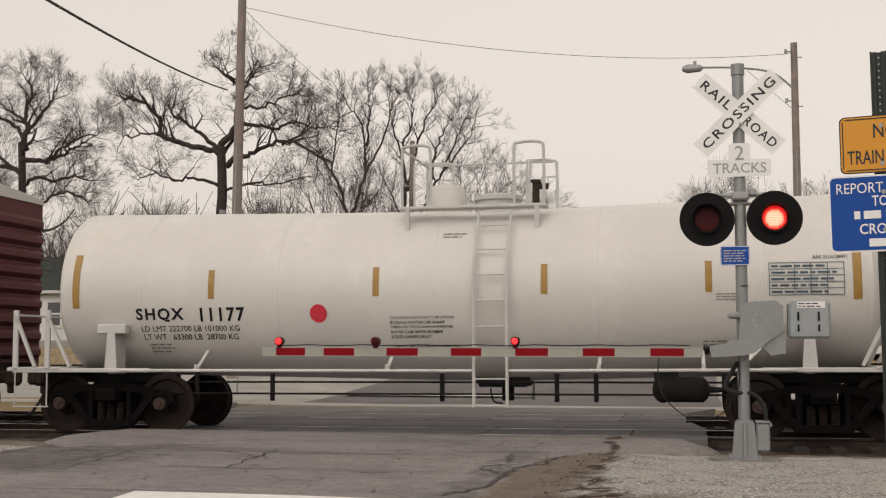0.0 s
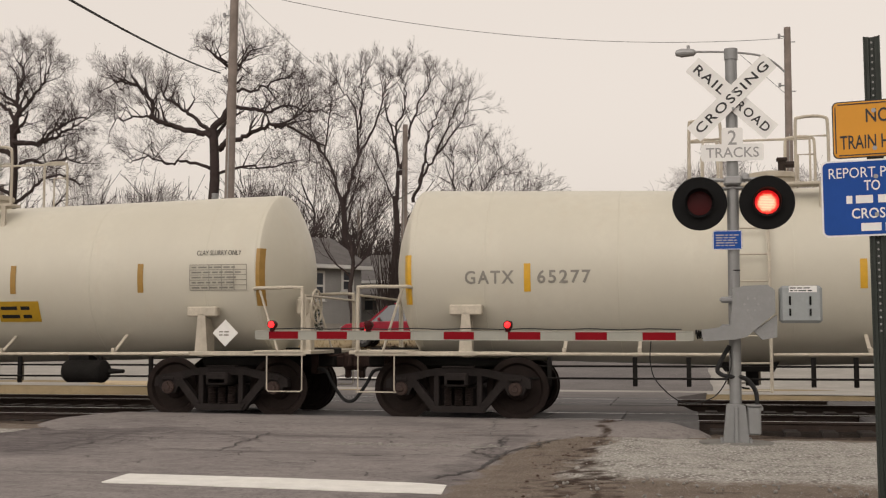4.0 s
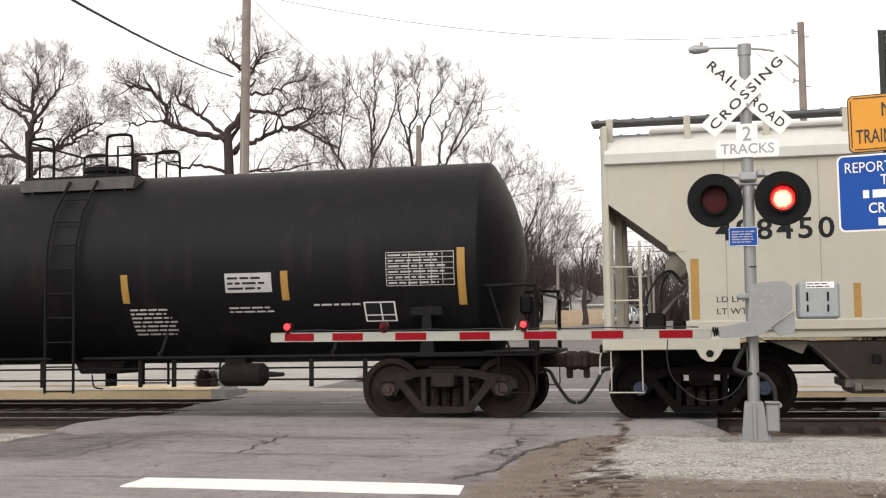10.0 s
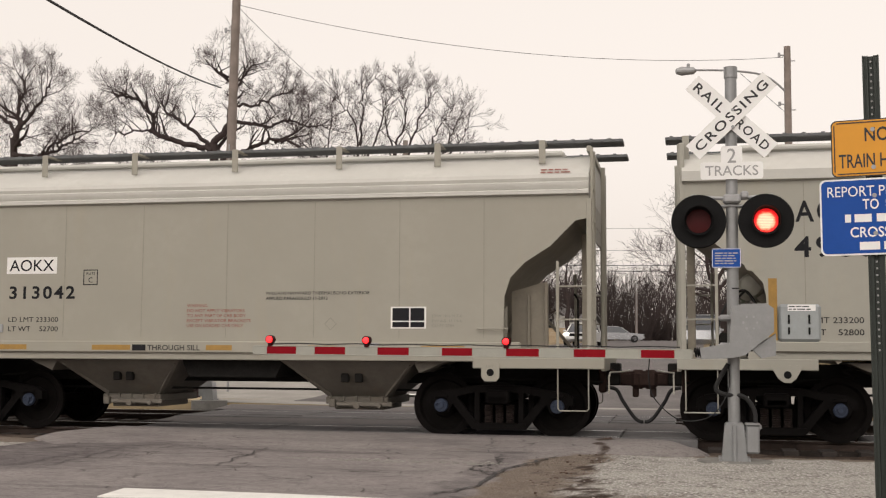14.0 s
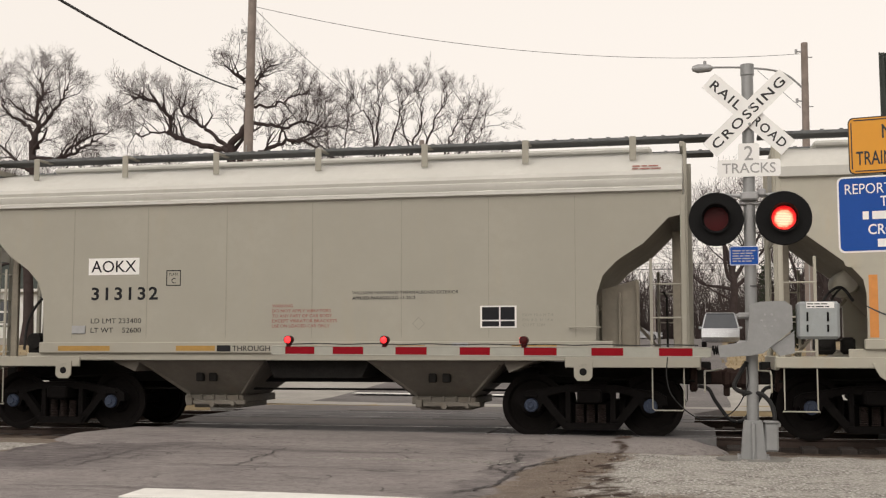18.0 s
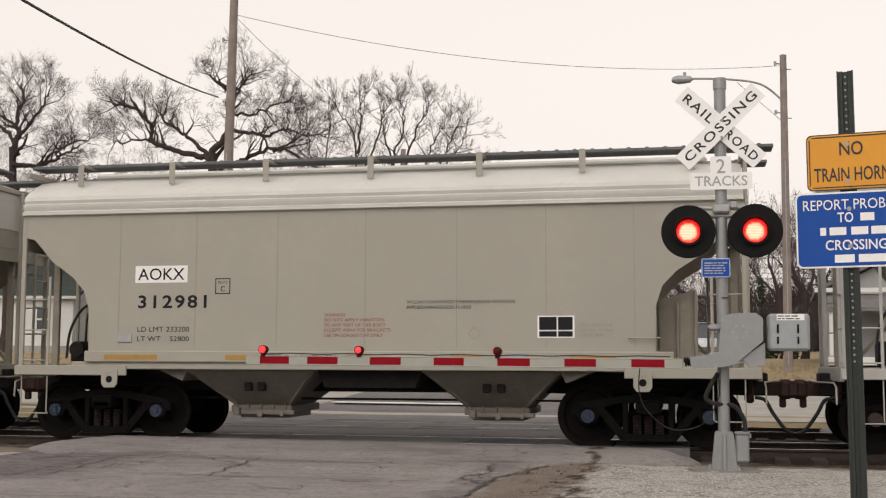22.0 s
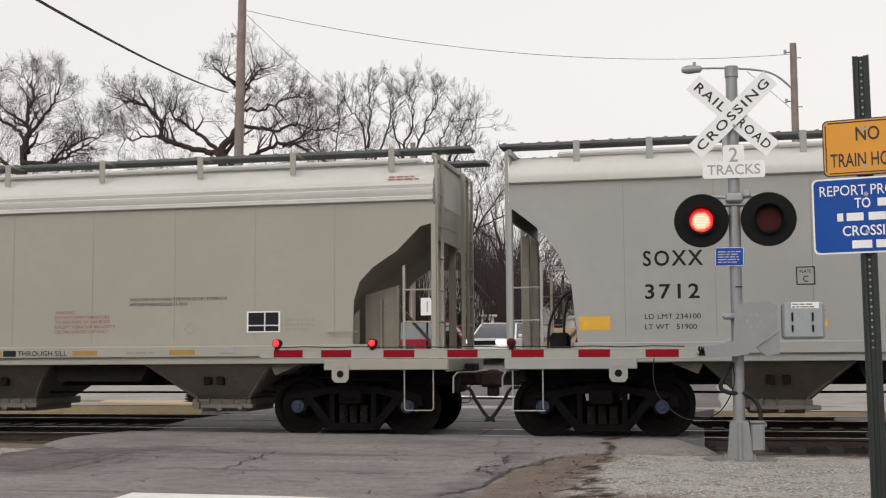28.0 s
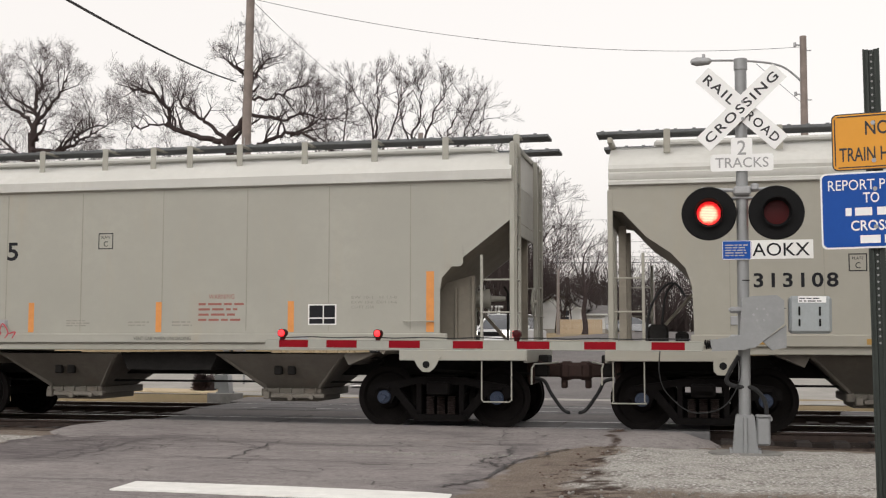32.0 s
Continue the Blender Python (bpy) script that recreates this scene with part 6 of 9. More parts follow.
    # long side pipe rails with brackets
    for y in (-1, 1):
        part("side_rail", G().tube([(X(2.3), y * 1.46, 1.0), (X(lad - 0.28), y * 1.46, 0.99)], 0.026, 8).tube([(X(lad + 0.28), y * 1.46, 0.99), (L / 2 - 2.3, y * 1.46, 1.0)], 0.026, 8), trim, car)
        for u in (3.6, lad - 1.6, lad + 1.6, L - 3.6):
            part("rail_bracket", G().box((X(u), y * 1.44, 1.03), (0.06, 0.05, 0.12), 0.008).beam((X(u), y * 1.44, 1.0), (X(u), y * (R * 0.7), zc - R * 0.66), 0.05, 0.02), trim, car)
    # ladder down the side
    Pt = lambda z: -math.sqrt(max(0.02, (R + 0.12) ** 2 - (z - zc) ** 2))
    for y in (-1, 1):
        zs = [zc + R - 0.14, zc + R * 0.8, zc + R * 0.55, zc + R * 0.2, zc - 0.15, 1.0, 0.45]
        yy = [min(Pt(z), -1.0) if z > zc else -(R + 0.12) for z in zs]
        yy = [min(v, -0.85) for v in yy]
        stile = lambda dx: G().tube([(X(lad) + dx, y * -yy[i], zs[i]) for i in range(len(zs))], 0.026, 6)
        lo = part("side_ladder", stile(-0.25), trim, car)
        part("stile", stile(0.25), trim, lo)
        rg = shared("tank_rung", trim, lambda: G().cyl((-0.25, 0, 0), (0.25, 0, 0), 0.014, 6))
        z = 0.48
        while z < zc + R - 0.1:
            yv = np.interp(z, zs[::-1], yy[::-1])
            part("rung", rg, trim, lo, at=(X(lad), y * -float(yv), z))
            z += 0.39
    # top platform, manway and valves
    zt = zc + R + 0.02
    p0, p1 = X(plat[0]), X(plat[1])
    pm = (p0 + p1) / 2
    for y in (-0.82, 0.82):
        tpf = part("top_platform", G().box((pm, y, zt - 0.08), (p1 - p0, 0.3, 0.05), 0.01), trim, car)
        for x in (p0 + 0.15, p1 - 0.15):
            part("platform_leg", G().box((x, y * 1.15, zt - 0.28), (0.07, 0.05, 0.4)), trim, tpf)
    for s, x in ((-1, p0 + 0.06), (1, p1 - 0.5)):
        for y in (-0.92, 0.92):
            g = G().tube(curve_pts([(x, y, zt - 0.06), (x, y, zt + rail - 0.12), (x + 0.06, y, zt + rail), (x + 0.4, y, zt + rail), (x + 0.46, y, zt + rail - 0.16), (x + 0.46, y, zt - 0.06)], 4), 0.024, 8)
            g.tube([(x + 0.2, y, zt - 0.06), (x + 0.2, y, zt + rail * 0.69), (x + 0.46, y, zt + rail * 0.69)], 0.018, 6)
            part("platform_rail", g, trim, car)
    part("platform_cross_rail", G().tube([(p0 + 0.06, -0.92, zt + rail - 0.04), (p0 + 0.06, 0.92, zt + rail - 0.04)], 0.02, 6).tube([(p0 + 0.06, 0.92, zt + rail - 0.02), (p1 - 0.1, 0.92, zt + rail - 0.02)], 0.02, 6), trim, car)
    part("manway", G().revolve([(-0.1, 0.36), (0.16, 0.36), (0.17, 0.41), (0.24, 0.41), (0.26, 0.34), (0.3, 0.1), (0.3, 0)], (X(lad) + (0.42 if plat[0] + plat[1] > 2 * lad else -0.1), 0, zt - 0.06), (0, 0, 1), 20), trim, car)
    part("valve", G().cyl((X(lad) + 0.55, -0.25, zt), (X(lad) + 0.55, -0.25, zt + 0.36), 0.06, 10).cyl((X(lad) + 0.55, -0.25, zt + 0.3), (X(lad) + 0.75, -0.25, zt + 0.3), 0.05, 8).box((X(lad) + 0.55, -0.25, zt + 0.38), (0.16, 0.16, 0.05), 0.01), RUST, car)
    # piping and brake gear below
    part("brake_cylinder", G().revolve([(0, 0.05), (0.04, 0.14), (0.1, 0.19), (0.74, 0.19), (0.8, 0.14), (0.84, 0.05), (1.1, 0.03)], (X(lad + 2.35), -0.8, 0.70), (1, 0, 0), 18).box((X(lad + 2.55), -0.5, 0.9), (0.36, 0.3, 0.14)), UNDER, car)
    part("outlet_chamber", G().prism([(X(lad) - 0.5, 0.98), (X(lad) + 0.5, 0.98), (X(lad) + 0.36, 0.72), (X(lad) - 0.36, 0.72)], -0.4, 0.4, "y").cyl((X(lad) + 0.05, -0.1, 0.72), (X(lad) + 0.05, -0.1, 0.5), 0.1, 10).tube(curve_pts([(X(lad) - 0.2, -0.3, 0.7), (X(lad) - 0.15, -0.32, 0.5), (X(lad), -0.3, 0.46)], 4), 0.014, 5), UNDER, car)
    for y, z in ((-0.62, 0.80), (-0.8, 0.62)):
        part("brake_rod", G().cyl((-h + 2.8, y, z), (h - 2.8, y, z), 0.018, 6), UNDER, car)
    for u in (3.3, 4.6, lad - 0.9, lad + 0.9, lad + 1.5, L - 4.2, L - 3.3):
        part("rod_hanger", G().box((X(u), -0.7, 0.72), (0.07, 0.05, 0.44), 0.008), UNDER, car)
    tm, wm = (TRUCKB, WHEELB) if rough_truck else (TRUCK, WHEELB)
    add_truck(car, -h + 1.93, cap if cap is not CAPBLUE else CAPRUST, tm, wm)
    add_truck(car, h - 1.93, cap if cap is not CAPBLUE else CAPRUST, tm, wm)
    add_ends(car, L, UNDER)

    def place(x, z):
        """On the shell, towards the road."""
        t = max(-0.98, min(0.98, (z - axis(x)) / R))
        c = math.sqrt(1 - t * t)
        e = min(x - (a0 - h), (a1 - h) - x)
        if e < d:
            k = math.sqrt(max(0.02, e / d))
            c = math.sqrt(max(0.01, k * k - t * t))
        return (x, -(R + 0.009) * c - (0.012 if e < d else 0), axis(x) + (R + 0.009) * t)

    return car, place, X


def lines_on(car, rows, x, z, w, step, material, place, bold=0.01):
    """Rows of stencilled words, the longest w wide, from the top row down."""
    m = max(len(r) for r in rows)
    for k, r in enumerate(rows):
        write(car, r, x, z - step * k, w * len(r) / m, step * 0.62, material, place, bold)


def place_up(place, lift=0.004):
    def f(x, z):
        p = place(x, z)
        return (p[0], p[1] - lift, p[2])
    return f


def table_panel(car, x0, z0, x1, z1, place, material, rows=5, cols=4, seed=3):
    """A ruled data table stencilled on the shell."""
    g = G()
    q = place_up(place)
    for r in range(rows + 1):
        z = z0 + (z1 - z0) * r / rows
        quad_on(g, x0, z - 0.005, x1, z + 0.005, q, 2, 1)
    for c in range(cols + 1):
        x = x0 + (x1 - x0) * (0 if c == 0 else 0.34 + 0.66 * (c - 1) / (cols - 1))
        quad_on(g, x - 0.005, z0, x + 0.005, z1, q, 1, 4)
    part("table_rules", g, material, car)
    for r in range(rows):
        bars(car, x0 + 0.03, z0 + (z1 - z0) * r / rows + 0.015, (x1 - x0) * 0.92, (z1 - z0) / rows * 0.75, 1, material, q, seed + r)


# -- the cars in running order; u runs back along the train --
def boxcar(L, u_mid):
    car = thing("boxcar", "dark red ribbed steel boxcar with white end band", "boxcar", (u_mid, TRACK_Y, 0), "boxcar of the freight train")
    CARS.append((car, u_mid))
    h = L / 2
    for s in (-1, 1):
        part("side_wall", G().box((0, s * 1.5, 2.6), (L - 1.0, 0.05, 3.0), 0.01), BOXRED, car)
        part("end_wall", G().box((s * (h - 0.5), 0, 2.6), (0.06, 3.0, 3.0), 0.01), BOXRED, car)
        for k in range(9):
            part("end_rib", shared(("end_rib", s), BOXRED, lambda: G().prism([(s * 0.0, -0.13), (s * 0.09, -0.05), (s * 0.09, 0.05), (s * 0.0, 0.13)], -1.4, 1.4, "y")), BOXRED, car, at=(s * (h - 0.47), 0, 1.3 + 0.3 * k))
        for k in range(14):
            part("side_rib", shared(("side_rib", s), BOXRED, lambda: G().box((0, s * 1.55, 2.6), (0.12, 0.08, 2.9), 0.02)), BOXRED, car, at=(-h + 0.9 + k * (L - 1.8) / 13, 0, 0))
        step(car, s * (h - 1.0), s * (h - 0.55), -1.5, 1.1, 0.4, BOXRED)
        ladder(car, s * (h - 1.0), s * (h - 0.56), -1.6, -1.6, 1.2, 3.9, 7, BOXRED)
    part("roof", G().prism([(-1.52, 4.1), (1.52, 4.1), (1.45, 4.2), (0, 4.32), (-1.45, 4.2)], -h + 0.45, h - 0.45, "x"), HOPROOF, car)
    b = part("name_band", G().box((h - 1.45, -1.61, 3.65), (1.9, 0.01, 0.62)), LETTERWHITE, car, "white band with car marks")
    write(b, "CDER 173466", h - 2.2, 3.66, 1.25, 0.14, LETTERFADE, flat_place(-1.617))
    part("side_sill", G().box((0, -1.5, 1.12), (L - 1.0, 0.08, 0.24), 0.02).box((0, 1.5, 1.12), (L - 1.0, 0.08, 0.24), 0.02), BOXRED, car)
    part("centre_sill", G().box((0, 0, 0.92), (L - 0.7, 0.5, 0.34), 0.02), UNDER, car)
    part("floor", G().box((0, 0, 1.1), (L - 1.0, 3.0, 0.1)), UNDER, car)
    add_truck(car, -h + 2.2, CAPRUST, TRUCK, WHEELB)
    add_truck(car, h - 2.2, CAPRUST, TRUCK, WHEELB)
    add_ends(car, L, UNDER)


def tape_row(car, place, X, rows, material):
    for u, z0, z1, w in rows:
        patch(car, "reflective_tape", X(u), z0, X(u) + w, z1, material, place)


def placard(car, X, u, y=-1.47, z=1.3):
    g = G().prism([(X(u) - 0.21, z), (X(u), z - 0.21), (X(u) + 0.21, z), (X(u), z + 0.21)], y, y + 0.012, "y")
    p = part("diamond_placard", g, LETTERWHITE, car, "white diamond hazard placard")
    bars(p, X(u) - 0.1, z - 0.05, 0.2, 0.1, 2, LETTERFADE, flat_place(y - 0.004), 4)


def dome(car, X, u, zt, r, hgt, material):
    part("valve_housing", G().revolve([(-0.12, r * 1.1), (0.02, r * 1.1), (0.03, r), (hgt - 0.04, r), (hgt, r * 0.94), (hgt, 0)], (X(u), 0, zt), (0, 0, 1), 24), material, car)


boxcar(17.4, -11.9 - 8.7)
for mark, u0, u1, dot in (("11177", -11.5, 3.5, True), ("11098", 3.5, 18.45, False)):
    L = u1 - u0
    car, pl, X = tank_car(L, (u0 + u1) / 2, 1.37, 2.22, 0.76, L - 0.80, TANKWHITE, TRIMWHITE, "clean white tank car with " + ("a red dot on its side" if dot else "a yellow notice on its side"),
                          (6.75, 9.1) if dot else (6.3, 8.6), 8.3 if dot else 6.92, (2.6, 4.9, 7.4, 9.9, 12.3), cap=CAPBLUE)
    tape_row(car, pl, X, [(1.40, 2.0, 2.87, 0.12)] + [(u, 2.13, 2.58, 0.1) for u in ((3.75, 6.45, 9.05, 11.45) if dot else (3.55, 6.0, 8.38, 11.23))] + [(L - 1.5, 2.0, 2.87, 0.12)], STRIPEB)
    write(car, "SHQX", X(2.5), 1.77, 0.82, 0.22, LETTER, pl, 0.03)
    write(car, mark, X(3.6), 1.77, 0.75, 0.22, LETTER, pl, 0.03)
    write(car, "LD LMT 222700 LB 101000 KG" if dot else "LD LMT 223000 LB 101100 KG", X(2.56), 1.62, 1.68, 0.09, LETTER, pl)
    write(car, "LT WT   63300 LB  28700 KG" if dot else "LT WT   63000 LB  28600 KG", X(2.58), 1.49, 1.62, 0.09, LETTER, pl)
    bars(car, X(2.65), 1.28, 0.45, 0.17, 3, LETTERFADE, pl, 3)
    lines_on(car, ("CAUTION: DO NOT USE STEAM,", "BOILING WATER OR SHARP", "OBJECTS TO CLEAN INTERIOR", "ENTER CAR WITH RUBBER", "SOLED SHOES ONLY") + (("", "TANK CAR INTERIOR LINED. DO", "NOT EXCEED 200.0 DEGREES") if dot else ()), X(6.71 if dot else 5.12), 1.78, 1.06, 0.072, LETTER, pl)
    bars(car, X(7.5), 3.02, 0.4, 0.1, 2, LETTERFADE, pl, 6)
    table_panel(car, X(L - 2.65), 2.07, X(L - 1.62), 2.53, pl, TAGBLUE)
    write(car, "AAR 211A100W1", X(L - 2.05), 2.58, 0.48, 0.055, LETTER, pl)
    bars(car, X(L - 3.4), 2.0, 0.4, 0.12, 3, LETTERFADE, pl, 8)
    bars(car, X(L - 3.6), 1.35, 0.6, 0.1, 2, LETTERFADE, pl, 9)
    placard(car, X, L - 3.0, -1.46, 1.30)
    if dot:
        g = G().add([pl(X(5.57) + 0.14 * math.cos(a), 1.88 + 0.14 * math.sin(a)) for a in [2 * math.pi * k / 24 for k in range(24)]], [tuple(range(24))])
        part("red_dot", g, LOGORED, car, "round red marker disc")
        dome(car, X, 7.35, 3.56, 0.29, 0.42, TANKWHITE)
    else:
        patch(car, "yellow_notice", X(7.52), 1.5, X(8.3), 1.76, NOTICE, pl, "yellow rectangular notice")
        bars(car, X(7.55), 1.55, 0.72, 0.16, 2, LETTER, place_up(pl), 4)
        dome(car, X, 8.25, 3.56, 0.29, 0.42, TANKWHITE)

L = 13.0
car, pl, X = tank_car(L, 24.95, 1.35, 2.2, 0.78, L - 0.78, TANKCREAM, TRIMDIRTY, "cream-white tank car with blue-grey graffiti and stained ends", (5.2, 7.25), 5.82, (2.0, 4.2, 6.9, 8.9, 10.9), rough_truck=True)
tape_row(car, pl, X, [(1.12, 1.75, 2.65, 0.12), (3.08, 1.97, 2.44, 0.1), (4.85, 1.97, 2.44, 0.1), (7.5, 1.97, 2.43, 0.1), (9.75, 1.97, 2.43, 0.1), (11.75, 1.75, 2.65, 0.12)], STRIPEB)
write(car, "KMNX", X(2.19), 1.97, 0.82, 0.22, LETTER, pl, 0.025)
write(car, "71054", X(3.22), 1.97, 0.83, 0.22, LETTER, pl, 0.025)
write(car, "LD LMT 205300 LBS 93 100 KGS", X(2.25), 1.61, 1.1, 0.07, LETTERFADE, pl)
write(car, "LT WT   57700 LBS 26 150 KGS", X(2.27), 1.47, 1.08, 0.07, LETTERFADE, pl)
patch(car, "yellow_notice", X(7.25), 1.52, X(7.99), 1.85, NOTICE, pl, "yellow contact notice")
bars(car, X(7.3), 1.55, 0.64, 0.27, 2, LETTER, place_up(pl), 3)
write(car, "CLAY SLURRY ONLY", X(10.75), 2.55, 0.75, 0.08, LETTER, pl)
table_panel(car, X(10.65), 2.0, X(11.6), 2.4, pl, LETTERFADE)
_r = random.Random(3)
for _x0, _x1, _z1, _z0 in ((3.74, 4.05, 1.70, 1.30), (3.94, 4.38, 2.02, 1.22), (4.38, 4.83, 2.01, 1.20), (4.78, 5.04, 2.03, 1.20), (5.02, 5.30, 2.07, 1.20), (5.22, 5.60, 2.08, 1.22)):
    _cx, _cz, _rx, _rz = X((_x0 + _x1) / 2), (_z0 + _z1) / 2, (_x1 - _x0) / 2, (_z1 - _z0) / 2
    _rim = []
    for _k in range(33):
        _a = 2 * math.pi * _k / 32
        _c, _q = math.cos(_a), math.sin(_a)
        _w = 1 + 0.06 * math.sin(3 * _a + _x0 * 9)
        _rim.append((_cx + _rx * _w * math.copysign(abs(_c) ** 0.55, _c) + 0.05 * _q, _cz + _rz * _w * math.copysign(abs(_q) ** 0.6, _q)))
    g = G()
    _v = [place_up(pl, 0.003)(_cx + (x - _cx) * f, _cz + (z - _cz) * f) for f in (0.02, 0.35, 0.7, 1.0) for x, z in _rim[:-1]]
    g.add(_v, [(32 * r + i, 32 * r + (i + 1) % 32, 32 * r + 32 + (i + 1) % 32, 32 * r + 32 + i) for r in range(3) for i in range(32)])
    part("graffiti_fill", g, TAGBLUE, car, "faded blue-grey rounded graffiti letter")
    for _k in range(7):
        _z = _cz + _rz * (-0.8 + 0.25 * _k)
        stroke(car, curve_pts([(_cx - _rx * 0.75, _z + _r.uniform(-0.03, 0.03)), (_cx, _z + _r.uniform(-0.02, 0.05)), (_cx + _rx * 0.75, _z + _r.uniform(-0.03, 0.03))], 4), _r.uniform(0.008, 0.02), TAGDARK if _k % 3 else TAGPALE, place_up(pl, 0.006))
    stroke(car, [_rim[i] for i in range(0, 22)], 0.013, TAGPALE, place_up(pl, 0.008))
placard(car, X, 11.3, -1.46, 1.32)

L = 13.55
car, pl, X = tank_car(L, 38.22, 1.36, 2.2, 0.80, L - 0.80, TANKCREAM, TRIMDIRTY, "off-white tank car with bright yellow reflective stripes", (5.4, 7.5), 6.3, (2.4, 4.4, 6.9, 9.0, 11.1), rough_truck=True)
tape_row(car, pl, X, [(1.15, 1.75, 2.5, 0.12), (3.0, 1.93, 2.35, 0.1), (6.0, 1.93, 2.35, 0.1), (7.8, 1.93, 2.35, 0.1), (9.3, 1.93, 2.35, 0.1), (L - 1.62, 1.75, 2.6, 0.12)], STRIPE)
write(car, "GATX", X(2.1), 2.05, 0.75, 0.2, LETTERFADE, pl, 0.02)
write(car, "65277", X(3.2), 2.05, 0.8, 0.2, LETTERFADE, pl, 0.02)
write(car, "NON FLAMMABLE LIQUIDS ONLY", X(L - 2.85), 2.64, 1.0, 0.055, LETTER, pl)
table_panel(car, X(L - 2.85), 2.2, X(L - 1.8), 2.6, pl, LETTERFADE)
data_box(car, X(L - 3.1), 1.88, 0.4, 0.25, pl)
bars(car, X(7.95), 2.2, 1.1, 0.16, 2, LETTER, pl, 3)
placard(car, X, L - 2.3, -1.46, 1.32)
bars(car, X(L - 0.75), 2.55, 0.28, 0.5, 5, LETTERFADE, pl, 5)

L = 13.15
car, pl, X = tank_car(L, 51.58, 1.34, 2.21, 0.74, L - 0.74, TANKGREY, TRIMGREY, "weathered grey-green tank car with patchy cleaned marks", (6.2, 8.05), 7.27, (), rough_truck=True, rail=0.68)
tape_row(car, pl, X, [(1.02, 1.55, 2.40, 0.11), (3.03, 1.78, 2.24, 0.1), (5.76, 1.74, 2.2, 0.1), (8.3, 1.78, 2.24, 0.1), (L - 1.33, 1.75, 2.45, 0.11)], STRIPE)
write(car, "GAMX", X(2.02), 1.89, 0.88, 0.2, LETTER, pl, 0.03)
patch(car, "cleaned_patch", X(3.18), 1.84, X(4.2), 2.14, TRIMGREY, pl, "paler cleaned paint patch")
write(car, "5758", X(3.2), 1.89, 0.7, 0.2, LETTER, place_up(pl), 0.03)
write(car, "LD LMT 204100 LB 92600 KG", X(2.2), 1.56, 1.5, 0.085, LETTER, pl)
write(car, "LT WT   58900 LB 26700 KG", X(2.2), 1.42, 1.5, 0.085, LETTER, pl)
write(car, "CONSULT OWNER", X(4.85), 2.0, 0.6, 0.06, LETTER, pl)
write(car, "BEFORE REPAIRING TANK", X(4.7), 1.91, 0.9, 0.055, LETTER, pl)
for a, c, z0, z1 in ((8.92, 9.58, 2.87, 2.98), (9.16, 9.34, 2.45, 2.86), (9.45, 9.86, 2.45, 2.98), (9.95, 10.12, 2.45, 2.98), (10.20, 10.68, 2.45, 2.86), (10.74, 10.91, 2.45, 2.98), (10.99, 11.55, 2.45, 2.86)):
    g = G()
    for i in range(4):
        f0, f1 = z0 + (z1 - z0) * i / 4, z0 + (z1 - z0) * (i + 1) / 4
        g.add([pl(X(a) + 0.2 * (f0 - 2.45), f0), pl(X(c) + 0.2 * (f0 - 2.45), f0), pl(X(c) + 0.2 * (f1 - 2.45), f1), pl(X(a) + 0.2 * (f1 - 2.45), f1)], [(0, 1, 2, 3)])
    part("logo_block", g, LOGOBLUE, car, "faded blue-grey slanted logo block")
g = quad_on(G(), X(8.62), 2.325, X(11.75), 2.335, pl, 6, 1)
part("rule_line", g, LETTER, car)
write(car, "SANDERSVILLE, GEORGIA", X(9.5), 2.17, 1.09, 0.08, LETTER, pl, 0.01)
write(car, "FRA AIP", X(10.08), 2.0, 0.5, 0.1, LETTER, pl, 0.01)
patch(car, "white_table", X(10.6), 1.77, X(11.66), 2.23, LETTERWHITE, pl, "white data table panel")
table_panel(car, X(10.62), 1.79, X(11.64), 2.21, place_up(pl), LETTERFADE)
patch(car, "white_notice", X(8.64), 1.73, X(9.7), 1.91, mat("grey_notice", (0.36, 0.35, 0.31), 0.6, var=0.2, scale=6, bump=0), pl, "pale grey insulation notice")
write(car, "4\" FIBERGLASS INSULATION", X(8.68), 1.83, 0.96, 0.055, LETTER, place_up(pl))
write(car, "DO NOT EXCEED 450 F", X(8.68), 1.75, 0.9, 0.055, LETTER, place_up(pl))
data_box(car, X(10.28), 1.46, 0.46, 0.25, pl)
for pts in ([(8.0, 2.05), (7.9, 1.8), (8.1, 1.6), (8.35, 1.75), (8.3, 2.05), (8.05, 2.1)], [(8.7, 2.3), (8.6, 1.9), (8.75, 1.65), (9.0, 1.85), (8.95, 2.2), (9.3, 2.3), (9.5, 2.0), (9.3, 1.7)], [(9.4, 2.3), (9.6, 2.35), (9.7, 2.1), (9.5, 1.95), (9.75, 1.7)], [(8.6, 2.4), (9.6, 2.42)]):
    stroke(car, curve_pts([(X(a), b) for a, b in pts], 6), 0.009, TAGRED, place_up(pl, 0.008))
dome(car, X, 6.62, 3.5, 0.2, 0.36, TANKGREY)

L = 14.55
car, pl, X = tank_car(L, 65.42, 1.36, 2.22, 0.80, L - 0.76, TANKRUSTY, TRIMWHITE, "white tank car with rust streaks below its top platform", (7.2, 9.2), 8.05, (3.0, 5.0, 7.0, 9.4, 11.6), rough_truck=True)
tape_row(car, pl, X, [(1.47, 1.75, 2.62, 0.11), (3.44, 1.94, 2.38, 0.1), (6.16, 1.94, 2.38, 0.1), (8.8, 1.94, 2.38, 0.1), (10.92, 1.94, 2.40, 0.1), (13.2, 1.75, 2.66, 0.11)], STRIPEB)
write(car, "IARX", X(2.47), 1.84, 0.76, 0.21, LETTER, pl, 0.025)
write(car, "34578", X(3.68), 1.84, 1.02, 0.21, LETTER, pl, 0.025)
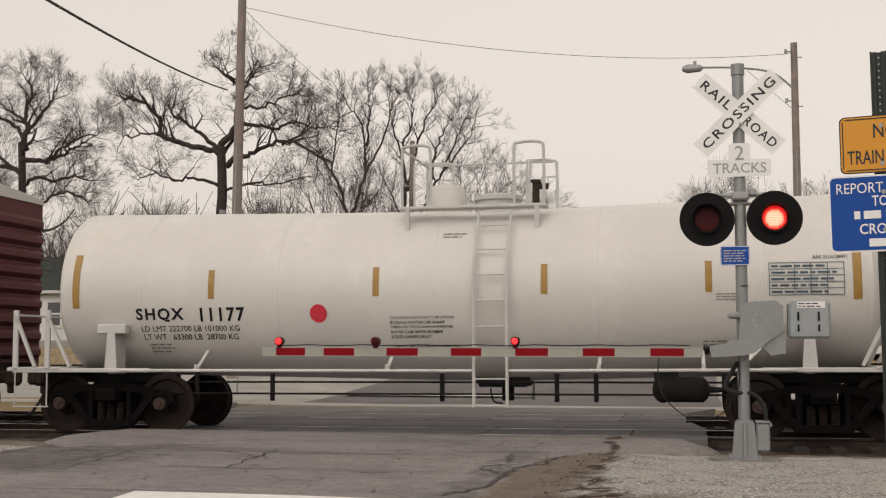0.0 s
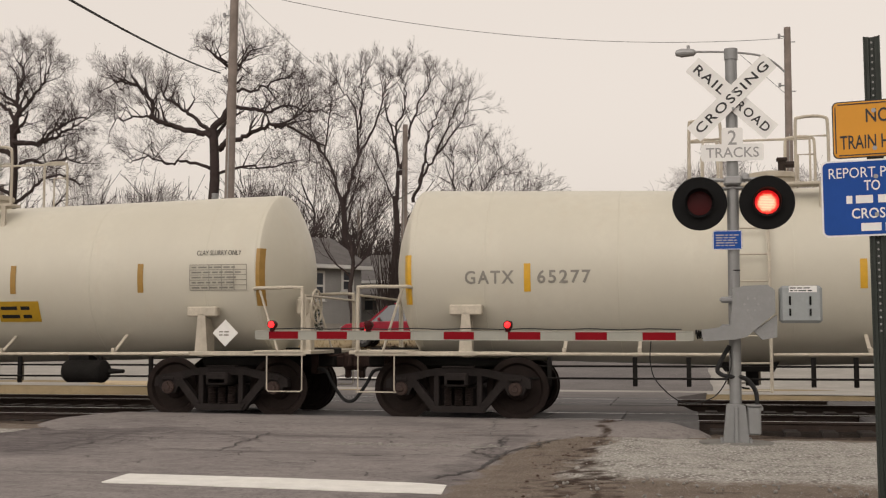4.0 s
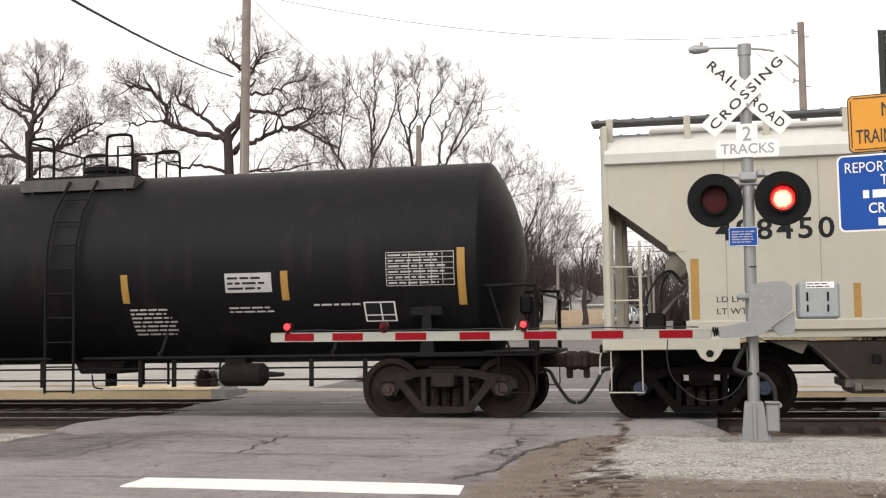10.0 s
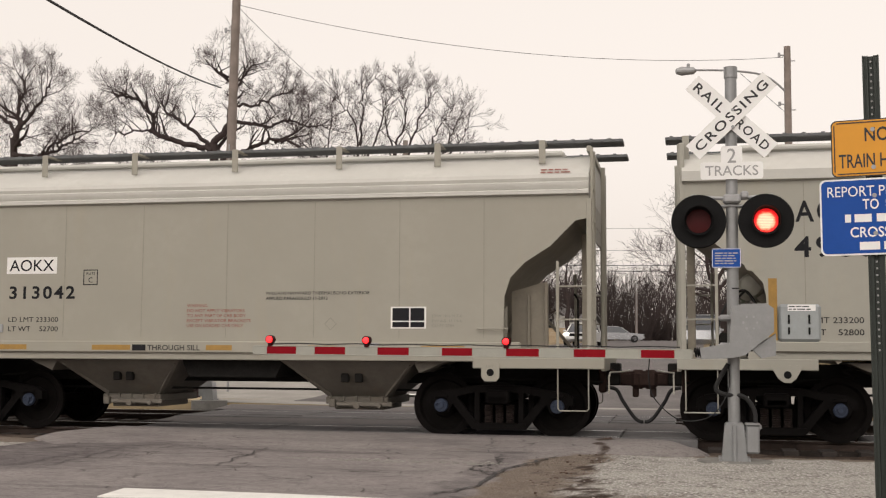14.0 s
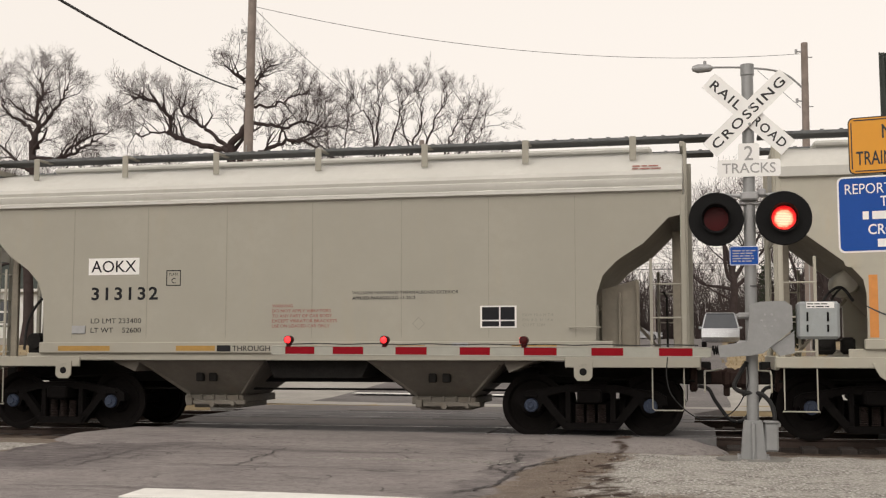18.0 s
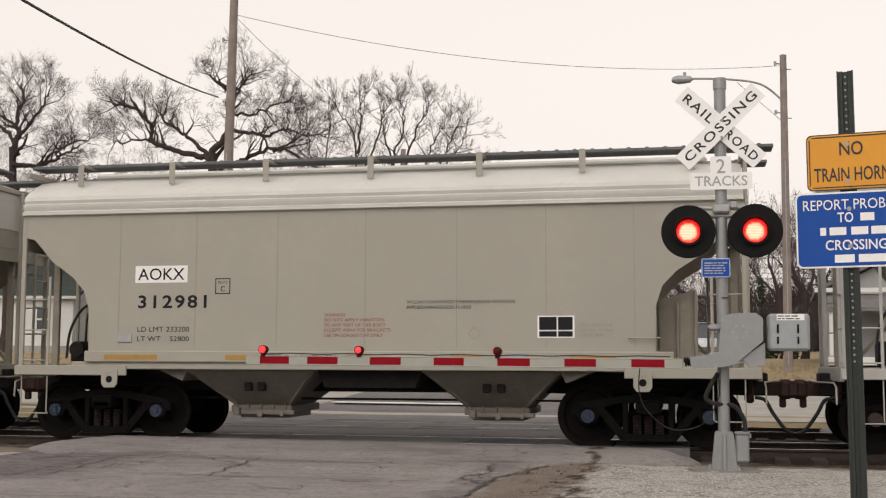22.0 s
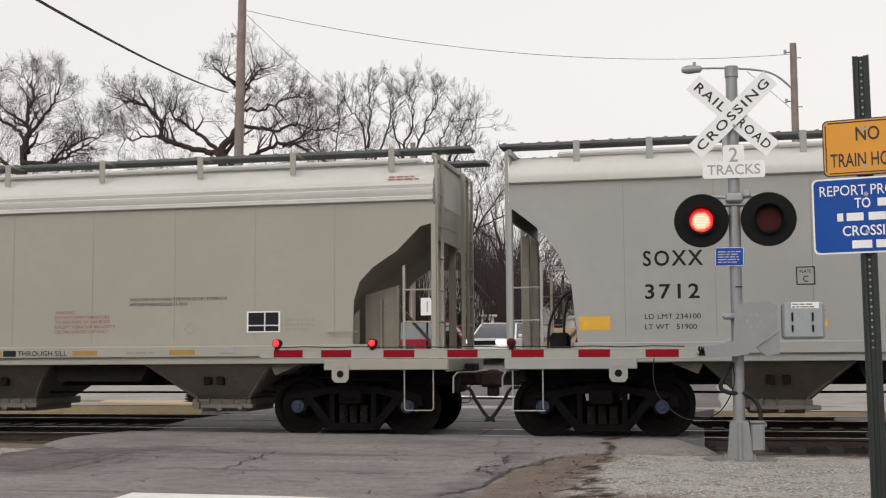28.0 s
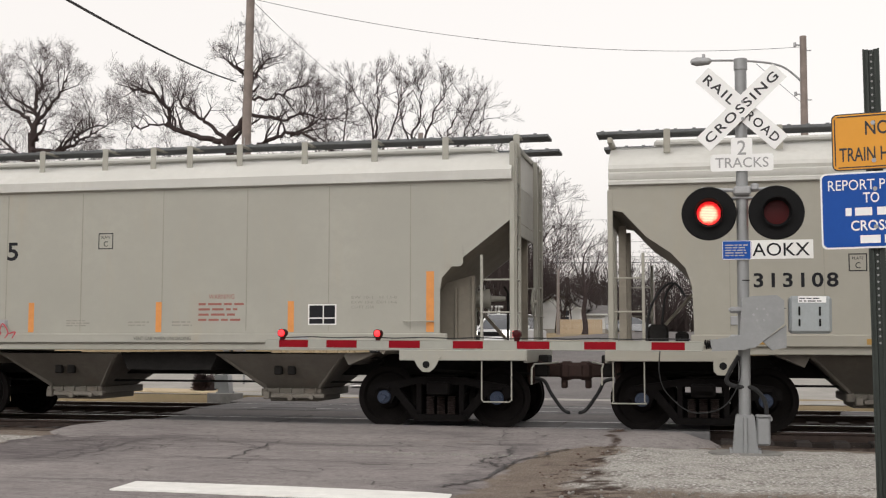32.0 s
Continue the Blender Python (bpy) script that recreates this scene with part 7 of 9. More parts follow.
write(car, "LD LMT 224900 LB      102000 KG", X(2.47), 1.66, 1.82, 0.075, LETTER, pl)
write(car, "LT WT   61100 LB        27700 KG", X(2.47), 1.52, 1.82, 0.075, LETTER, pl)
write(car, "LEASED TO TAMIN", X(5.6), 1.45, 0.62, 0.055, LETTERMID, pl)
bars(car, X(8.5), 1.45, 0.7, 0.18, 3, LETTERFADE, pl, 4)
lines_on(car, ("CAUTION: THIS CAR IS SPECIALLY LINED", "DO NOT USE STEAM, BOILING WATER", "OR SHARP OBJECTS TO CLEAN CAR", "ENTER CAR WITH RUBBER SOLED", "SHOES ONLY."), X(9.5), 1.76, 1.43, 0.078, LETTER, pl)
data_box(car, X(11.51), 1.48, 0.38, 0.25, pl)
lines_on(car, ("NOT FOR FLAMMABLE", "OR POISONOUS LIQUIDS"), X(12.30), 2.16, 0.80, 0.085, LETTER, pl)
write(car, "AAR 211A100W1", X(12.58), 1.96, 0.52, 0.06, LETTER, pl, 0.01)
bars(car, X(12.72), 1.70, 0.4, 0.24, 4, LETTERFADE, pl, 12)
patch(car, "red_notice", X(13.1), 1.56, X(13.25), 1.64, LOGORED, pl, "small red notice sticker")
placard(car, X, 12.75, -1.47, 1.42)
L = 17.7
car, pl, X = tank_car(L, 81.55, 1.60, 2.48, 0.76, L - 0.80, TANKBLACK, TRIMBLACK, "large black tank car with white stencils", (8.5, 10.5), 9.62, (), big=True, rough_truck=True, cap=CAPRUST, rail=0.6)
tape_row(car, pl, X, [(1.28, 1.65, 2.5, 0.12), (4.32, 1.87, 2.32, 0.12), (7.32, 1.87, 2.33, 0.12), (10.61, 1.87, 2.32, 0.12), (13.3, 1.87, 2.32, 0.12), (16.1, 1.75, 2.6, 0.12)], STRIPEB)
write(car, "AZXX 10157", X(2.42), 1.99, 1.82, 0.21, LETTERDULL, pl, 0.03)
write(car, "LD LMT    209200 LB  94850 KG", X(2.48), 1.76, 1.8, 0.085, LETTERDULL, pl)
write(car, "LT WT        76800 LB  34850 KG", X(2.48), 1.62, 1.8, 0.085, LETTERDULL, pl)
plate_mark(car, X(4.64), 1.98, 0.27, pl, LETTERDULL)
bars(car, X(10.7), 1.35, 0.8, 0.45, 7, LETTERDULL, pl, 3)
patch(car, "white_notice", X(12.38), 2.0, X(13.15), 2.3, LETTERDULL, pl, "white emergency contact notice")
bars(car, X(12.42), 2.03, 0.68, 0.24, 3, LETTER, place_up(pl), 3)
bars(car, X(12.4), 1.68, 0.75, 0.12, 2, LETTERDULL, pl, 5)
bars(car, X(13.8), 1.76, 0.9, 0.07, 1, LETTERDULL, pl, 7)
table_panel(car, X(15.0), 2.05, X(16.05), 2.55, pl, LETTERDULL, 6, 5)
data_box(car, X(14.6), 1.52, 0.5, 0.3, pl)
for s in (-1, 1):
    part("platform_pad", G().prism([(X(8.45), 3.80), (X(10.5), 3.80), (X(10.55), 4.0), (X(8.4), 4.0)], s * 0.62, s * 0.98, "y"), mat("worn_grey_pad", (0.07, 0.065, 0.063), 0.6, var=0.4, scale=4), car, "worn grey saddle under the top platform")

HOPPERS = [  # u of left coupling, kind, marks, number, load, light, paint, looks
    (90.43, "A", "AOKX", "498450", "233700", "52300", HOPA2, "pale cream covered hopper car with a red logo"),
    (103.22, "A", "AOKX", "498235", "233800", "52200", HOPA, "pale grey covered hopper car with a red logo"),
    (116.03, "B", "AOKX", "313042", "233300", "52700", HOPB, "beige covered hopper car with a white mark field"),
    (128.80, "A", "AOKX", "496069", "233200", "52800", HOPA, "plain pale grey covered hopper car"),
    (141.44, "A", "AOKX", "495582", "233700", "52300", HOPA, "pale grey covered hopper car with a red logo"),
    (154.18, "B", "AOKX", "313132", "233400", "52600", HOPB, "beige covered hopper car with marks in a white field"),
    (166.95, "A", "AOKX", "494335", "233400", "52600", HOPA2, "cream covered hopper car with black graffiti"),
    (179.70, "B", "CEFX", "313047", "233400", "52600", HOPB, "beige covered hopper car with narrow marks"),
    (192.45, "B", "AOKX", "312981", "233200", "52800", HOPB, "beige covered hopper car with a white mark field"),
    (205.25, "C", "NAHX", "19312", "241200", "54800", HOPC, "dirty white ribbed hopper car with rust stains"),
    (217.77, "A", "AOKX", "494834", "233800", "52200", HOPA, "pale grey covered hopper car"),
    (230.64, "E", "TILX", "331687", "232400", "53600", HOPA, "pale covered hopper car with tall marks"),
    (243.24, "B", "AOKX", "312985", "233400", "52600", HOPB, "beige covered hopper car with a white mark field"),
    (255.83, "D", "SOXX", "3712", "234100", "51900", HOPD, "light grey curve-sided covered hopper car"),
    (268.75, "B", "AOKX", "312994", "233200", "52800", HOPB, "beige covered hopper car with green and mauve graffiti"),
    (281.39, "A", "AOKX", "494215", "233200", "52800", HOPA, "pale grey covered hopper car with red scrawl on its sill"),
    (294.27, "B", "AOKX", "313108", "233300", "52700", HOPB, "beige covered hopper car with a white mark field"),
    (307.00, "A", "AOKX", "498101", "233500", "52500", HOPA, "pale grey covered hopper car"),
]
HOPPER_OBS = {}
for i, (u, kind, marks, number, ld, lt, paint, looks) in enumerate(HOPPERS):
    car = hopper_car(kind, paint, u + HOP_L / 2, looks, cap=CAPRUST if kind == "C" else CAPBLUE)
    hopper_marks(car, kind, marks, number, ld, lt, 20 + i * 7, logo="red logo" in looks, boxed=marks == "AOKX" and kind == "B")
    HOPPER_OBS[number] = car

# graffiti
car = HOPPER_OBS["494335"]
P = flat_place(-1.506)
_r = random.Random(8)
h = HOP_L / 2
for cx, w, n in ((4.5, 1.0, 9), (5.55, 0.9, 8), (6.9, 1.5, 11)):
    for k in range(n):
        x = cx - w / 2 + w * k / n - h
        z = 1.72 + 0.05 * math.sin(k * 2.1)
        stroke(car, curve_pts([(x - 0.02, z - _r.uniform(0.0, 0.2)), (x + _r.uniform(-0.05, 0.12), z + 0.08), (x + _r.uniform(0.05, 0.25), z + _r.uniform(0.1, 0.32)), (x + _r.uniform(0.1, 0.35), z + _r.uniform(-0.1, 0.2))], 5), _r.uniform(0.008, 0.02), TAGDARK, P)
for pts in ([(1.75, 1.9), (2.1, 1.75), (2.6, 1.72), (2.9, 2.1), (2.75, 2.2)], [(2.9, 2.2), (3.15, 1.95), (3.1, 1.6), (2.95, 1.7)], [(3.5, 1.75), (3.45, 1.6), (3.6, 1.55)], [(7.9, 2.05), (8.0, 1.8), (8.3, 2.15), (8.0, 1.95), (8.45, 1.75)], [(4.55, 2.35), (4.55, 2.0)], [(6.2, 2.2), (6.5, 2.3), (6.3, 2.1)]):
    stroke(car, curve_pts([(a - h, b) for a, b in pts], 6), 0.014, TAGDARK, P)
car = HOPPER_OBS["312994"]
SCRAWL = lambda rows: [curve_pts([(-h + 3.89 + (a - 65) / 267, 1.42 + (345 - b) / 267) for a, b in row], 5) for row in rows]
for row in SCRAWL([[(72, 135), (85, 210), (92, 280), (150, 255), (212, 240)], [(210, 155), (222, 200), (230, 250)], [(250, 135), (262, 190), (272, 252), (310, 235), (325, 210), (305, 190), (265, 200)],
                   [(345, 205), (395, 190), (380, 160), (355, 165), (345, 205), (365, 232), (410, 222)], [(430, 155), (440, 190), (448, 225)], [(440, 180), (460, 155), (490, 155)]]
                  + [[(560, 170), (530, 160), (508, 190), (525, 220), (555, 200), (565, 170), (570, 215)], [(562, 115), (575, 170), (585, 215)], [(612, 145), (578, 180), (622, 205)],
                     [(640, 165), (685, 150), (670, 128), (645, 140), (640, 175), (655, 205), (690, 200)]]):
    stroke(car, row, 0.027, TAGGREEN, flat_place(-1.507))
for row in SCRAWL([[(985, 205), (930, 215), (935, 295), (990, 285)], [(932, 250), (975, 248)], [(1010, 285), (1030, 210), (1055, 285)], [(1018, 258), (1050, 258)], [(1070, 210), (1125, 208)], [(1098, 210), (1098, 285)],
                   [(1185, 285), (1200, 215), (1225, 255), (1250, 210), (1262, 285)], [(1290, 240), (1268, 262), (1290, 284), (1312, 262), (1290, 240)]]
                  + [[(1325, 240), (1328, 285)], [(1328, 255), (1350, 238)], [(1365, 262), (1405, 258), (1390, 235), (1368, 250), (1375, 280), (1408, 280)], [(1425, 215), (1475, 212)], [(1450, 214), (1450, 270)]]):
    stroke(car, row, 0.016, TAGTEAL, flat_place(-1.507))
for r0, tt in ((0.26, 0), (0.15, 1)):
    stroke(car, [(-h + 2.25 + r0 * (1 - k / 60) * math.cos(k * 0.28), 1.95 + r0 * 1.05 * (1 - k / 60) * math.sin(k * 0.28)) for k in range(58)], 0.022, TAGPURPLE, flat_place(-1.507 - 0.001 * tt))
_ht = [2 * math.pi * k / 40 for k in range(40)]
g = G().add([(-h + 6.62 + 0.0185 * 16 * math.sin(a) ** 3 * (1 + 0.08 * math.sin(a * 5)), -1.509, 1.67 + 0.0165 * (13 * math.cos(a) - 5 * math.cos(2 * a) - 2 * math.cos(3 * a) - math.cos(4 * a))) for a in _ht], [tuple(range(40))])
part("graffiti_fill", g, TAGTEAL, car, "pale teal graffiti heart")
car = HOPPER_OBS["494215"]
for k in range(13):
    x = -h + 2.1 + 0.13 * k
    stroke(car, curve_pts([(x, 1.42), (x + 0.05, 1.52 + 0.08 * math.sin(k * 3)), (x + 0.16, 1.46), (x + 0.1, 1.36)], 5), 0.012, TAGRED, flat_place(-1.556))
car = HOPPER_OBS["19312"]
_r = random.Random(19)
_rw = mat("rust_wash", (0.38, 0.25, 0.12), 0.75, var=0.45, scale=6, bump=0)
_rp = mat("pale_rust_wash", (0.42, 0.36, 0.26), 0.7, var=0.3, scale=6, bump=0)
for k in range(60):
    u = 0.72 + 1.15 * _r.random() if k < 40 else _r.choice((1.95, 2.95, 3.95, 4.8, 5.8, 7.6, 9.5)) + _r.uniform(-0.1, 0.25)
    lo = 4.1 - (_r.uniform(0.2, 0.9) * (0.4 + 0.6 * (u - 0.7)) if k < 40 else _r.uniform(0.3, 1.7))
    lo = max(lo, 3.85 - 1.24 * (u - 0.72) + 0.05)
    w = _r.uniform(0.02, 0.09)
    n = 8
    vs = []
    for j in range(n + 1):
        f = j / n
        z = lo + (4.1 - lo) * f
        c = u - h + 0.012 * math.sin(j + k)
        vs += [(c - w * (0.1 + f ** 0.7) / 2, -1.5022 - 0.00015 * k, z), (c + w * (0.1 + f ** 0.7) / 2, -1.5022 - 0.00015 * k, z)]
    part("rust_run", G().add(vs, [(2 * j, 2 * j + 1, 2 * j + 3, 2 * j + 2) for j in range(n)]), _rw if k % 2 and k < 40 else _rp, car, "brown rust wash on white paint")
patch(car, "faded_panel", -h + 6.7, 1.5, -h + 7.42, 4.05, mat("bluish_white_paint", (0.41, 0.415, 0.425), 0.55, var=0.08, scale=0.8), flat_place(-1.503), "bluish repainted side panel")

# ---- the near crossing signal with its gate ----
FLIPS = []   # (turning lamp disc, pose, phase)


def sign_text(parent, s, cx, cz, w, h, material, place, bold=0.012):
    return write(parent, s, cx - w / 2, cz - h / 2, w, h, material, place, bold)


def rounded(w, h, r, n=5):
    pts = []
    for cx, cz, a0 in ((w / 2 - r, h / 2 - r, 0), (-w / 2 + r, h / 2 - r, 90), (-w / 2 + r, -h / 2 + r, 180), (w / 2 - r, -h / 2 + r, 270)):
        for k in range(n + 1):
            a = radians(a0 + 90 * k / n)
            pts.append((cx + r * math.cos(a), cz + r * math.sin(a)))
    return pts


def lamp_disc(parent, at, r, phase):
    """A lamp drum with a lit lens and a dark lens on neighbouring sides, which turns between them about an upright pin."""
    side = Matrix.Rotation(radians(85), 4, "Z")
    face = lambda rr: G().revolve([(-r, rr), (-r - 0.008, rr * 0.97), (-r - 0.014, rr * 0.6), (-r - 0.014, 0)], (0, 0, 0), (0, 1, 0), 24)
    d = part("lamp_disc", face(r * 0.96), LEDARRAY if r > 0.1 and phase != "Q" else GLOWRED, parent, "lit red lamp face", at=pose(*at))
    part("dark_lens", face(r * 1.09), LAMPDARK, d, "dark red unlit face", at=side)
    FLIPS.append((d, Matrix.Translation(at), phase))
    return d


def flasher(parent, x, y, z, phase):
    """Round black hood, backing plate and lamp."""
    bk = part("backing_plate", G().revolve([(0.0, 0.0), (0.0, 0.305), (0.015, 0.315), (0.03, 0.305), (0.03, 0.0)], (x, y, z), (0, -1, 0), 36), BLACKPAINT, parent)
    prof = [(0.03, 0.155), (0.22, 0.17), (0.22, 0.16), (0.05, 0.145)]
    n = 30
    g = G()
    rings = []
    for d, r in prof:
        ring = []
        for k in range(n):
            a = 2 * math.pi * k / n
            dd = d if d < 0.1 else d * (0.62 + 0.38 * max(-0.55, math.sin(a)))
            ring.append((x + r * math.cos(a), y - dd, z + r * math.sin(a)))
        rings.append(ring)
    g.ring_stack(rings, False, False)
    part("visor", g, BLACKPAINT, bk)
    part("housing", G().revolve([(0.0, 0.2), (-0.12, 0.18), (-0.2, 0.1), (-0.2, 0)], (x, y, z), (0, -1, 0), 24), BLACKPAINT, bk)
    part("lens_ring", G().revolve([(0.03, 0.155), (0.06, 0.15), (0.06, 0.14), (0.032, 0.138)], (x, y, z), (0, -1, 0), 28), BLACKPAINT, bk)
    lamp_disc(parent, (x, y - 0.045 + 0.148, z), 0.148, phase)
    return bk


def crossing_signal(at, turn, phases, gate_len, gate_side, near=True):
    """Mast with crossbuck, track sign, two flashers, gate mechanism and arm."""
    s = thing("crossing_signal", "grey aluminium crossing signal with crossbuck, red flashers and lowered gate" if near else "far crossing signal seen from behind with red flashers", "crossing signal", at @ pose(0, 0, 0, 0, 0, turn), "crossing signals")
    part("mast", G().cyl((0, 0, 0.35), (0, 0, 4.62), 0.068, 20), ALU, s)
    part("mast_cap", G().cyl((0, 0, 4.5), (0, 0, 4.63), 0.078, 20), ALU, s)
    b = part("base_casting", G().prism([(-0.15, 0.0), (0.15, 0.0), (0.105, 0.46), (0.09, 0.48), (-0.09, 0.48), (-0.105, 0.46)], -0.13, 0.13, "y").box((0, 0, 0.01), (0.36, 0.34, 0.05), 0.01).box((0.0, -0.14, 0.24), (0.05, 0.04, 0.44), 0.01), ALU, s)
    for x, y in ((-0.16, -0.14), (0.16, -0.14), (-0.16, 0.14), (0.16, 0.14)):
        part("anchor_bolt", G().cyl((x, y, -0.01), (x, y, 0.09), 0.018, 8), GALV, b)
    part("foundation", G().cyl((0, 0, -0.25), (0, 0, 0.05), 0.42, 32), mat("grey_foundation", (0.2, 0.193, 0.18), 0.9, var=0.3, scale=4), s, "low round concrete foundation")
    jb = part("junction_box", G().box((0.2, -0.06, 0.30), (0.15, 0.18, 0.32), 0.02).box((0.2, -0.06, 0.47), (0.17, 0.2, 0.025), 0.01), ALU, s)
    part("box_latch", G().box((0.285, -0.1, 0.44), (0.03, 0.05, 0.05), 0.008), GALV, jb)
    # crossbuck
    F = flat_place(-0.128)
    for k, (ang, word) in enumerate(((-43, "RAILROAD"), (44, "CROSSING"))):
        m = Matrix.Translation((0, 0, 4.03)) @ pose(0, 0, 0, 0, -ang, 0)
        bl = part("crossbuck_blade", G().box((0, -0.085 - 0.03 * k, 0), (1.22, 0.006, 0.225)), SIGNWHITE, s, "white reflective crossbuck blade", at=m)
        yy = -0.09 - 0.03 * k
        half = (word[:4], word[4:]) if word == "RAILROAD" else ("CRO S", "SING")
        if word == "RAILROAD":
            write(bl, "RAIL", -0.55, -0.055, 0.43, 0.11, SIGNBLACK, flat_place(yy), 0.015)
            write(bl, "ROAD", 0.10, -0.055, 0.46, 0.11, SIGNBLACK, flat_place(yy), 0.015)
        else:
            write(bl, "CROSSING", -0.55, -0.055, 1.1, 0.11, SIGNBLACK, flat_place(yy), 0.015)
    for x, z in ((0.015, 4.10), (0.015, 3.90)):
        part("sign_bolt", G().cyl((x, -0.13, z), (x, -0.07, z), 0.018, 8), GALV, s)
    tr = part("tracks_plate", G().prism(rounded(0.71, 0.2, 0.03), -0.085, -0.09, "y"), SIGNWHITE, s, "white plate with faded track count", at=(0, 0, 3.39))
    part("number_plate_tab", G().prism(rounded(0.24, 0.24, 0.03), -0.0855, -0.0905, "y"), SIGNWHITE, tr, at=(0, 0, 0.17))
    write(tr, "TRACKS", -0.3, -0.06, 0.6, 0.12, SIGNGREY, flat_place(-0.0925), 0.008)
    write(tr, "2", -0.05, 0.09, 0.1, 0.17, SIGNGREY, flat_place(-0.0935), 0.008)
    # flashers on a cross arm
    part("flasher_arm", G().tube([(-0.46, -0.02, 3.10), (0, -0.06, 3.06), (0.46, -0.02, 3.10)], 0.022, 8).box((0, -0.04, 3.06), (0.2, 0.2, 0.1), 0.02).box((0.14, -0.08, 3.1), (0.09, 0.09, 0.09), 0.02).box((0, 0, 2.98), (0.24, 0.16, 0.03), 0.01), GALV, s)
    flasher(s, -0.38, -0.06, 2.80, phases[0])
    flasher(s, 0.38, -0.06, 2.80, phases[1])
    bp = part("notice_plate", G().prism(rounded(0.33, 0.225, 0.025), -0.08, -0.085, "y"), SIGNBLUE, s, "small blue emergency notice plate", at=(-0.07, 0, 2.37))
    g = G()
    for a, c, w, hh in ((0, 0.106, 0.31, 0.006), (0, -0.106, 0.31, 0.006), (-0.158, 0, 0.006, 0.2), (0.158, 0, 0.006, 0.2)):
        g.box((a, -0.0865, c), (w, 0.002, hh))
    part("plate_border", g, SIGNWHITE, bp)
    bars(bp, -0.13, -0.075, 0.26, 0.15, 5, LETTERDULL, flat_place(-0.0875), 2)
    part("mast_band", G().box((0.03, -0.07, 2.02), (0.08, 0.01, 0.012)), BLACKPAINT, s)
    # gate mechanism
    mech = part("gate_mechanism", G().prism([(-0.02, 1.80), (0.10, 1.83), (0.36, 1.84), (0.44, 1.78), (0.44, 1.52), (0.12, 1.25), (-0.02, 1.22), (-0.36, 1.20), (-0.38, 1.33), (-0.05, 1.38)], -0.30, -0.04, "y"), ALU, s, "cast grey gate arm mechanism")
    for k in range(6):
        a = 2 * math.pi * k / 6
        part("mechanism_bolt", G().cyl((0.18 + 0.075 * math.cos(a), -0.315, 1.62 + 0.075 * math.sin(a)), (0.18 + 0.075 * math.cos(a), -0.29, 1.62 + 0.075 * math.sin(a)), 0.014, 6), GALV, mech)
    for z in (1.68, 1.36):
        part("mast_clamp", G().box((-0.06, -0.02, z), (0.2, 0.22, 0.07), 0.02).cyl((-0.17, -0.1, z), (-0.1, -0.1, z), 0.02, 6), GALV, s)
    cb = part("counterweight_box", G().box((0.72, -0.17, 1.62), (0.46, 0.26, 0.42), 0.03), ALUBOX, s, "grey-blue mechanism cover box")
    for x in (0.6, 0.82):
        part("cover_latch", G().box((x, -0.31, 1.66), (0.02, 0.02, 0.1), 0.004).box((x, -0.31, 1.53), (0.02, 0.02, 0.08), 0.004), BLACKPAINT, cb)
    nt = part("box_label", G().box((0.74, -0.302, 1.79), (0.3, 0.003, 0.07)), SIGNWHITE, cb)
    bars(nt, 0.6, 1.76, 0.28, 0.06, 2, SIGNBLACK, flat_place(-0.305), 3)
    part("lower_bracket", G().prism([(0.2, 1.32), (0.46, 1.5), (0.46, 1.25), (0.3, 1.22)], -0.26, -0.08, "y"), ALU, s)
    part("cable_conduit", G().tube(curve_pts([(-0.06, -0.05, 1.15), (-0.16, -0.06, 0.98), (-0.20, -0.06, 0.86), (-0.1, -0.06, 0.80), (0.1, -0.02, 0.78), (0.22, 0.0, 0.64), (0.24, 0.0, 0.47)], 6), 0.026, 8), RUBBER, s)
    if near:
        part("thin_cable", G().tube(curve_pts([(-0.95, -0.14, 1.2), (-0.96, -0.14, 0.95), (-0.88, -0.12, 0.72), (-0.6, -0.1, 0.5), (-0.25, -0.1, 0.56), (-0.06, -0.08, 0.86), (-0.06, -0.08, 1.15)], 6), 0.007, 5), RUBBER, s)
    # arm
    sp = G()
    coil = [(-0.44 + 0.16 * k / 40, -0.17 + 0.04 * math.cos(k * 0.95), 1.28 + 0.05 * math.sin(k * 0.95)) for k in range(41)]
    sp.tube(coil, 0.009, 5)
    part("arm_spring", sp, BLACKPAINT, s)
    arm = part("gate_arm", G().box((-0.455 - gate_len / 2, -0.17, 1.255), (gate_len, 0.03, 0.105), 0.006), ARMWHITE, s, "long gate arm with red and white bands")
    for z in (1.203, 1.307):
        part("arm_edge", G().box((-0.455 - gate_len / 2, -0.17, z), (gate_len - 0.05, 0.04, 0.012), 0.003), ARMWHITE, arm)
    stripes = [(0.19, 0.57), (0.81, 1.20), (1.61, 2.0), (2.41, 2.78), (3.19, 3.58), (3.99, 4.36), (4.77, 5.15)] if near else [(0.3 + 0.62 * k, 0.62 + 0.62 * k) for k in range(int(gate_len / 0.62))]
    for a, c in stripes:
        x0, x1 = (-0.455 - gate_len + a, -0.455 - gate_len + c)
        part("red_band", G().box(((x0 + x1) / 2, -0.1715, 1.255), (x1 - x0, 0.036, 0.09)), REDSTRIPE, arm)
    part("arm_cable", G().tube([(-0.6, -0.17, 1.335)] + [(-0.6 - (gate_len - 0.4) * k / 14, -0.17, 1.33 + 0.012 * (k % 2)) for k in range(1, 15)], 0.007, 5), RUBBER, arm)
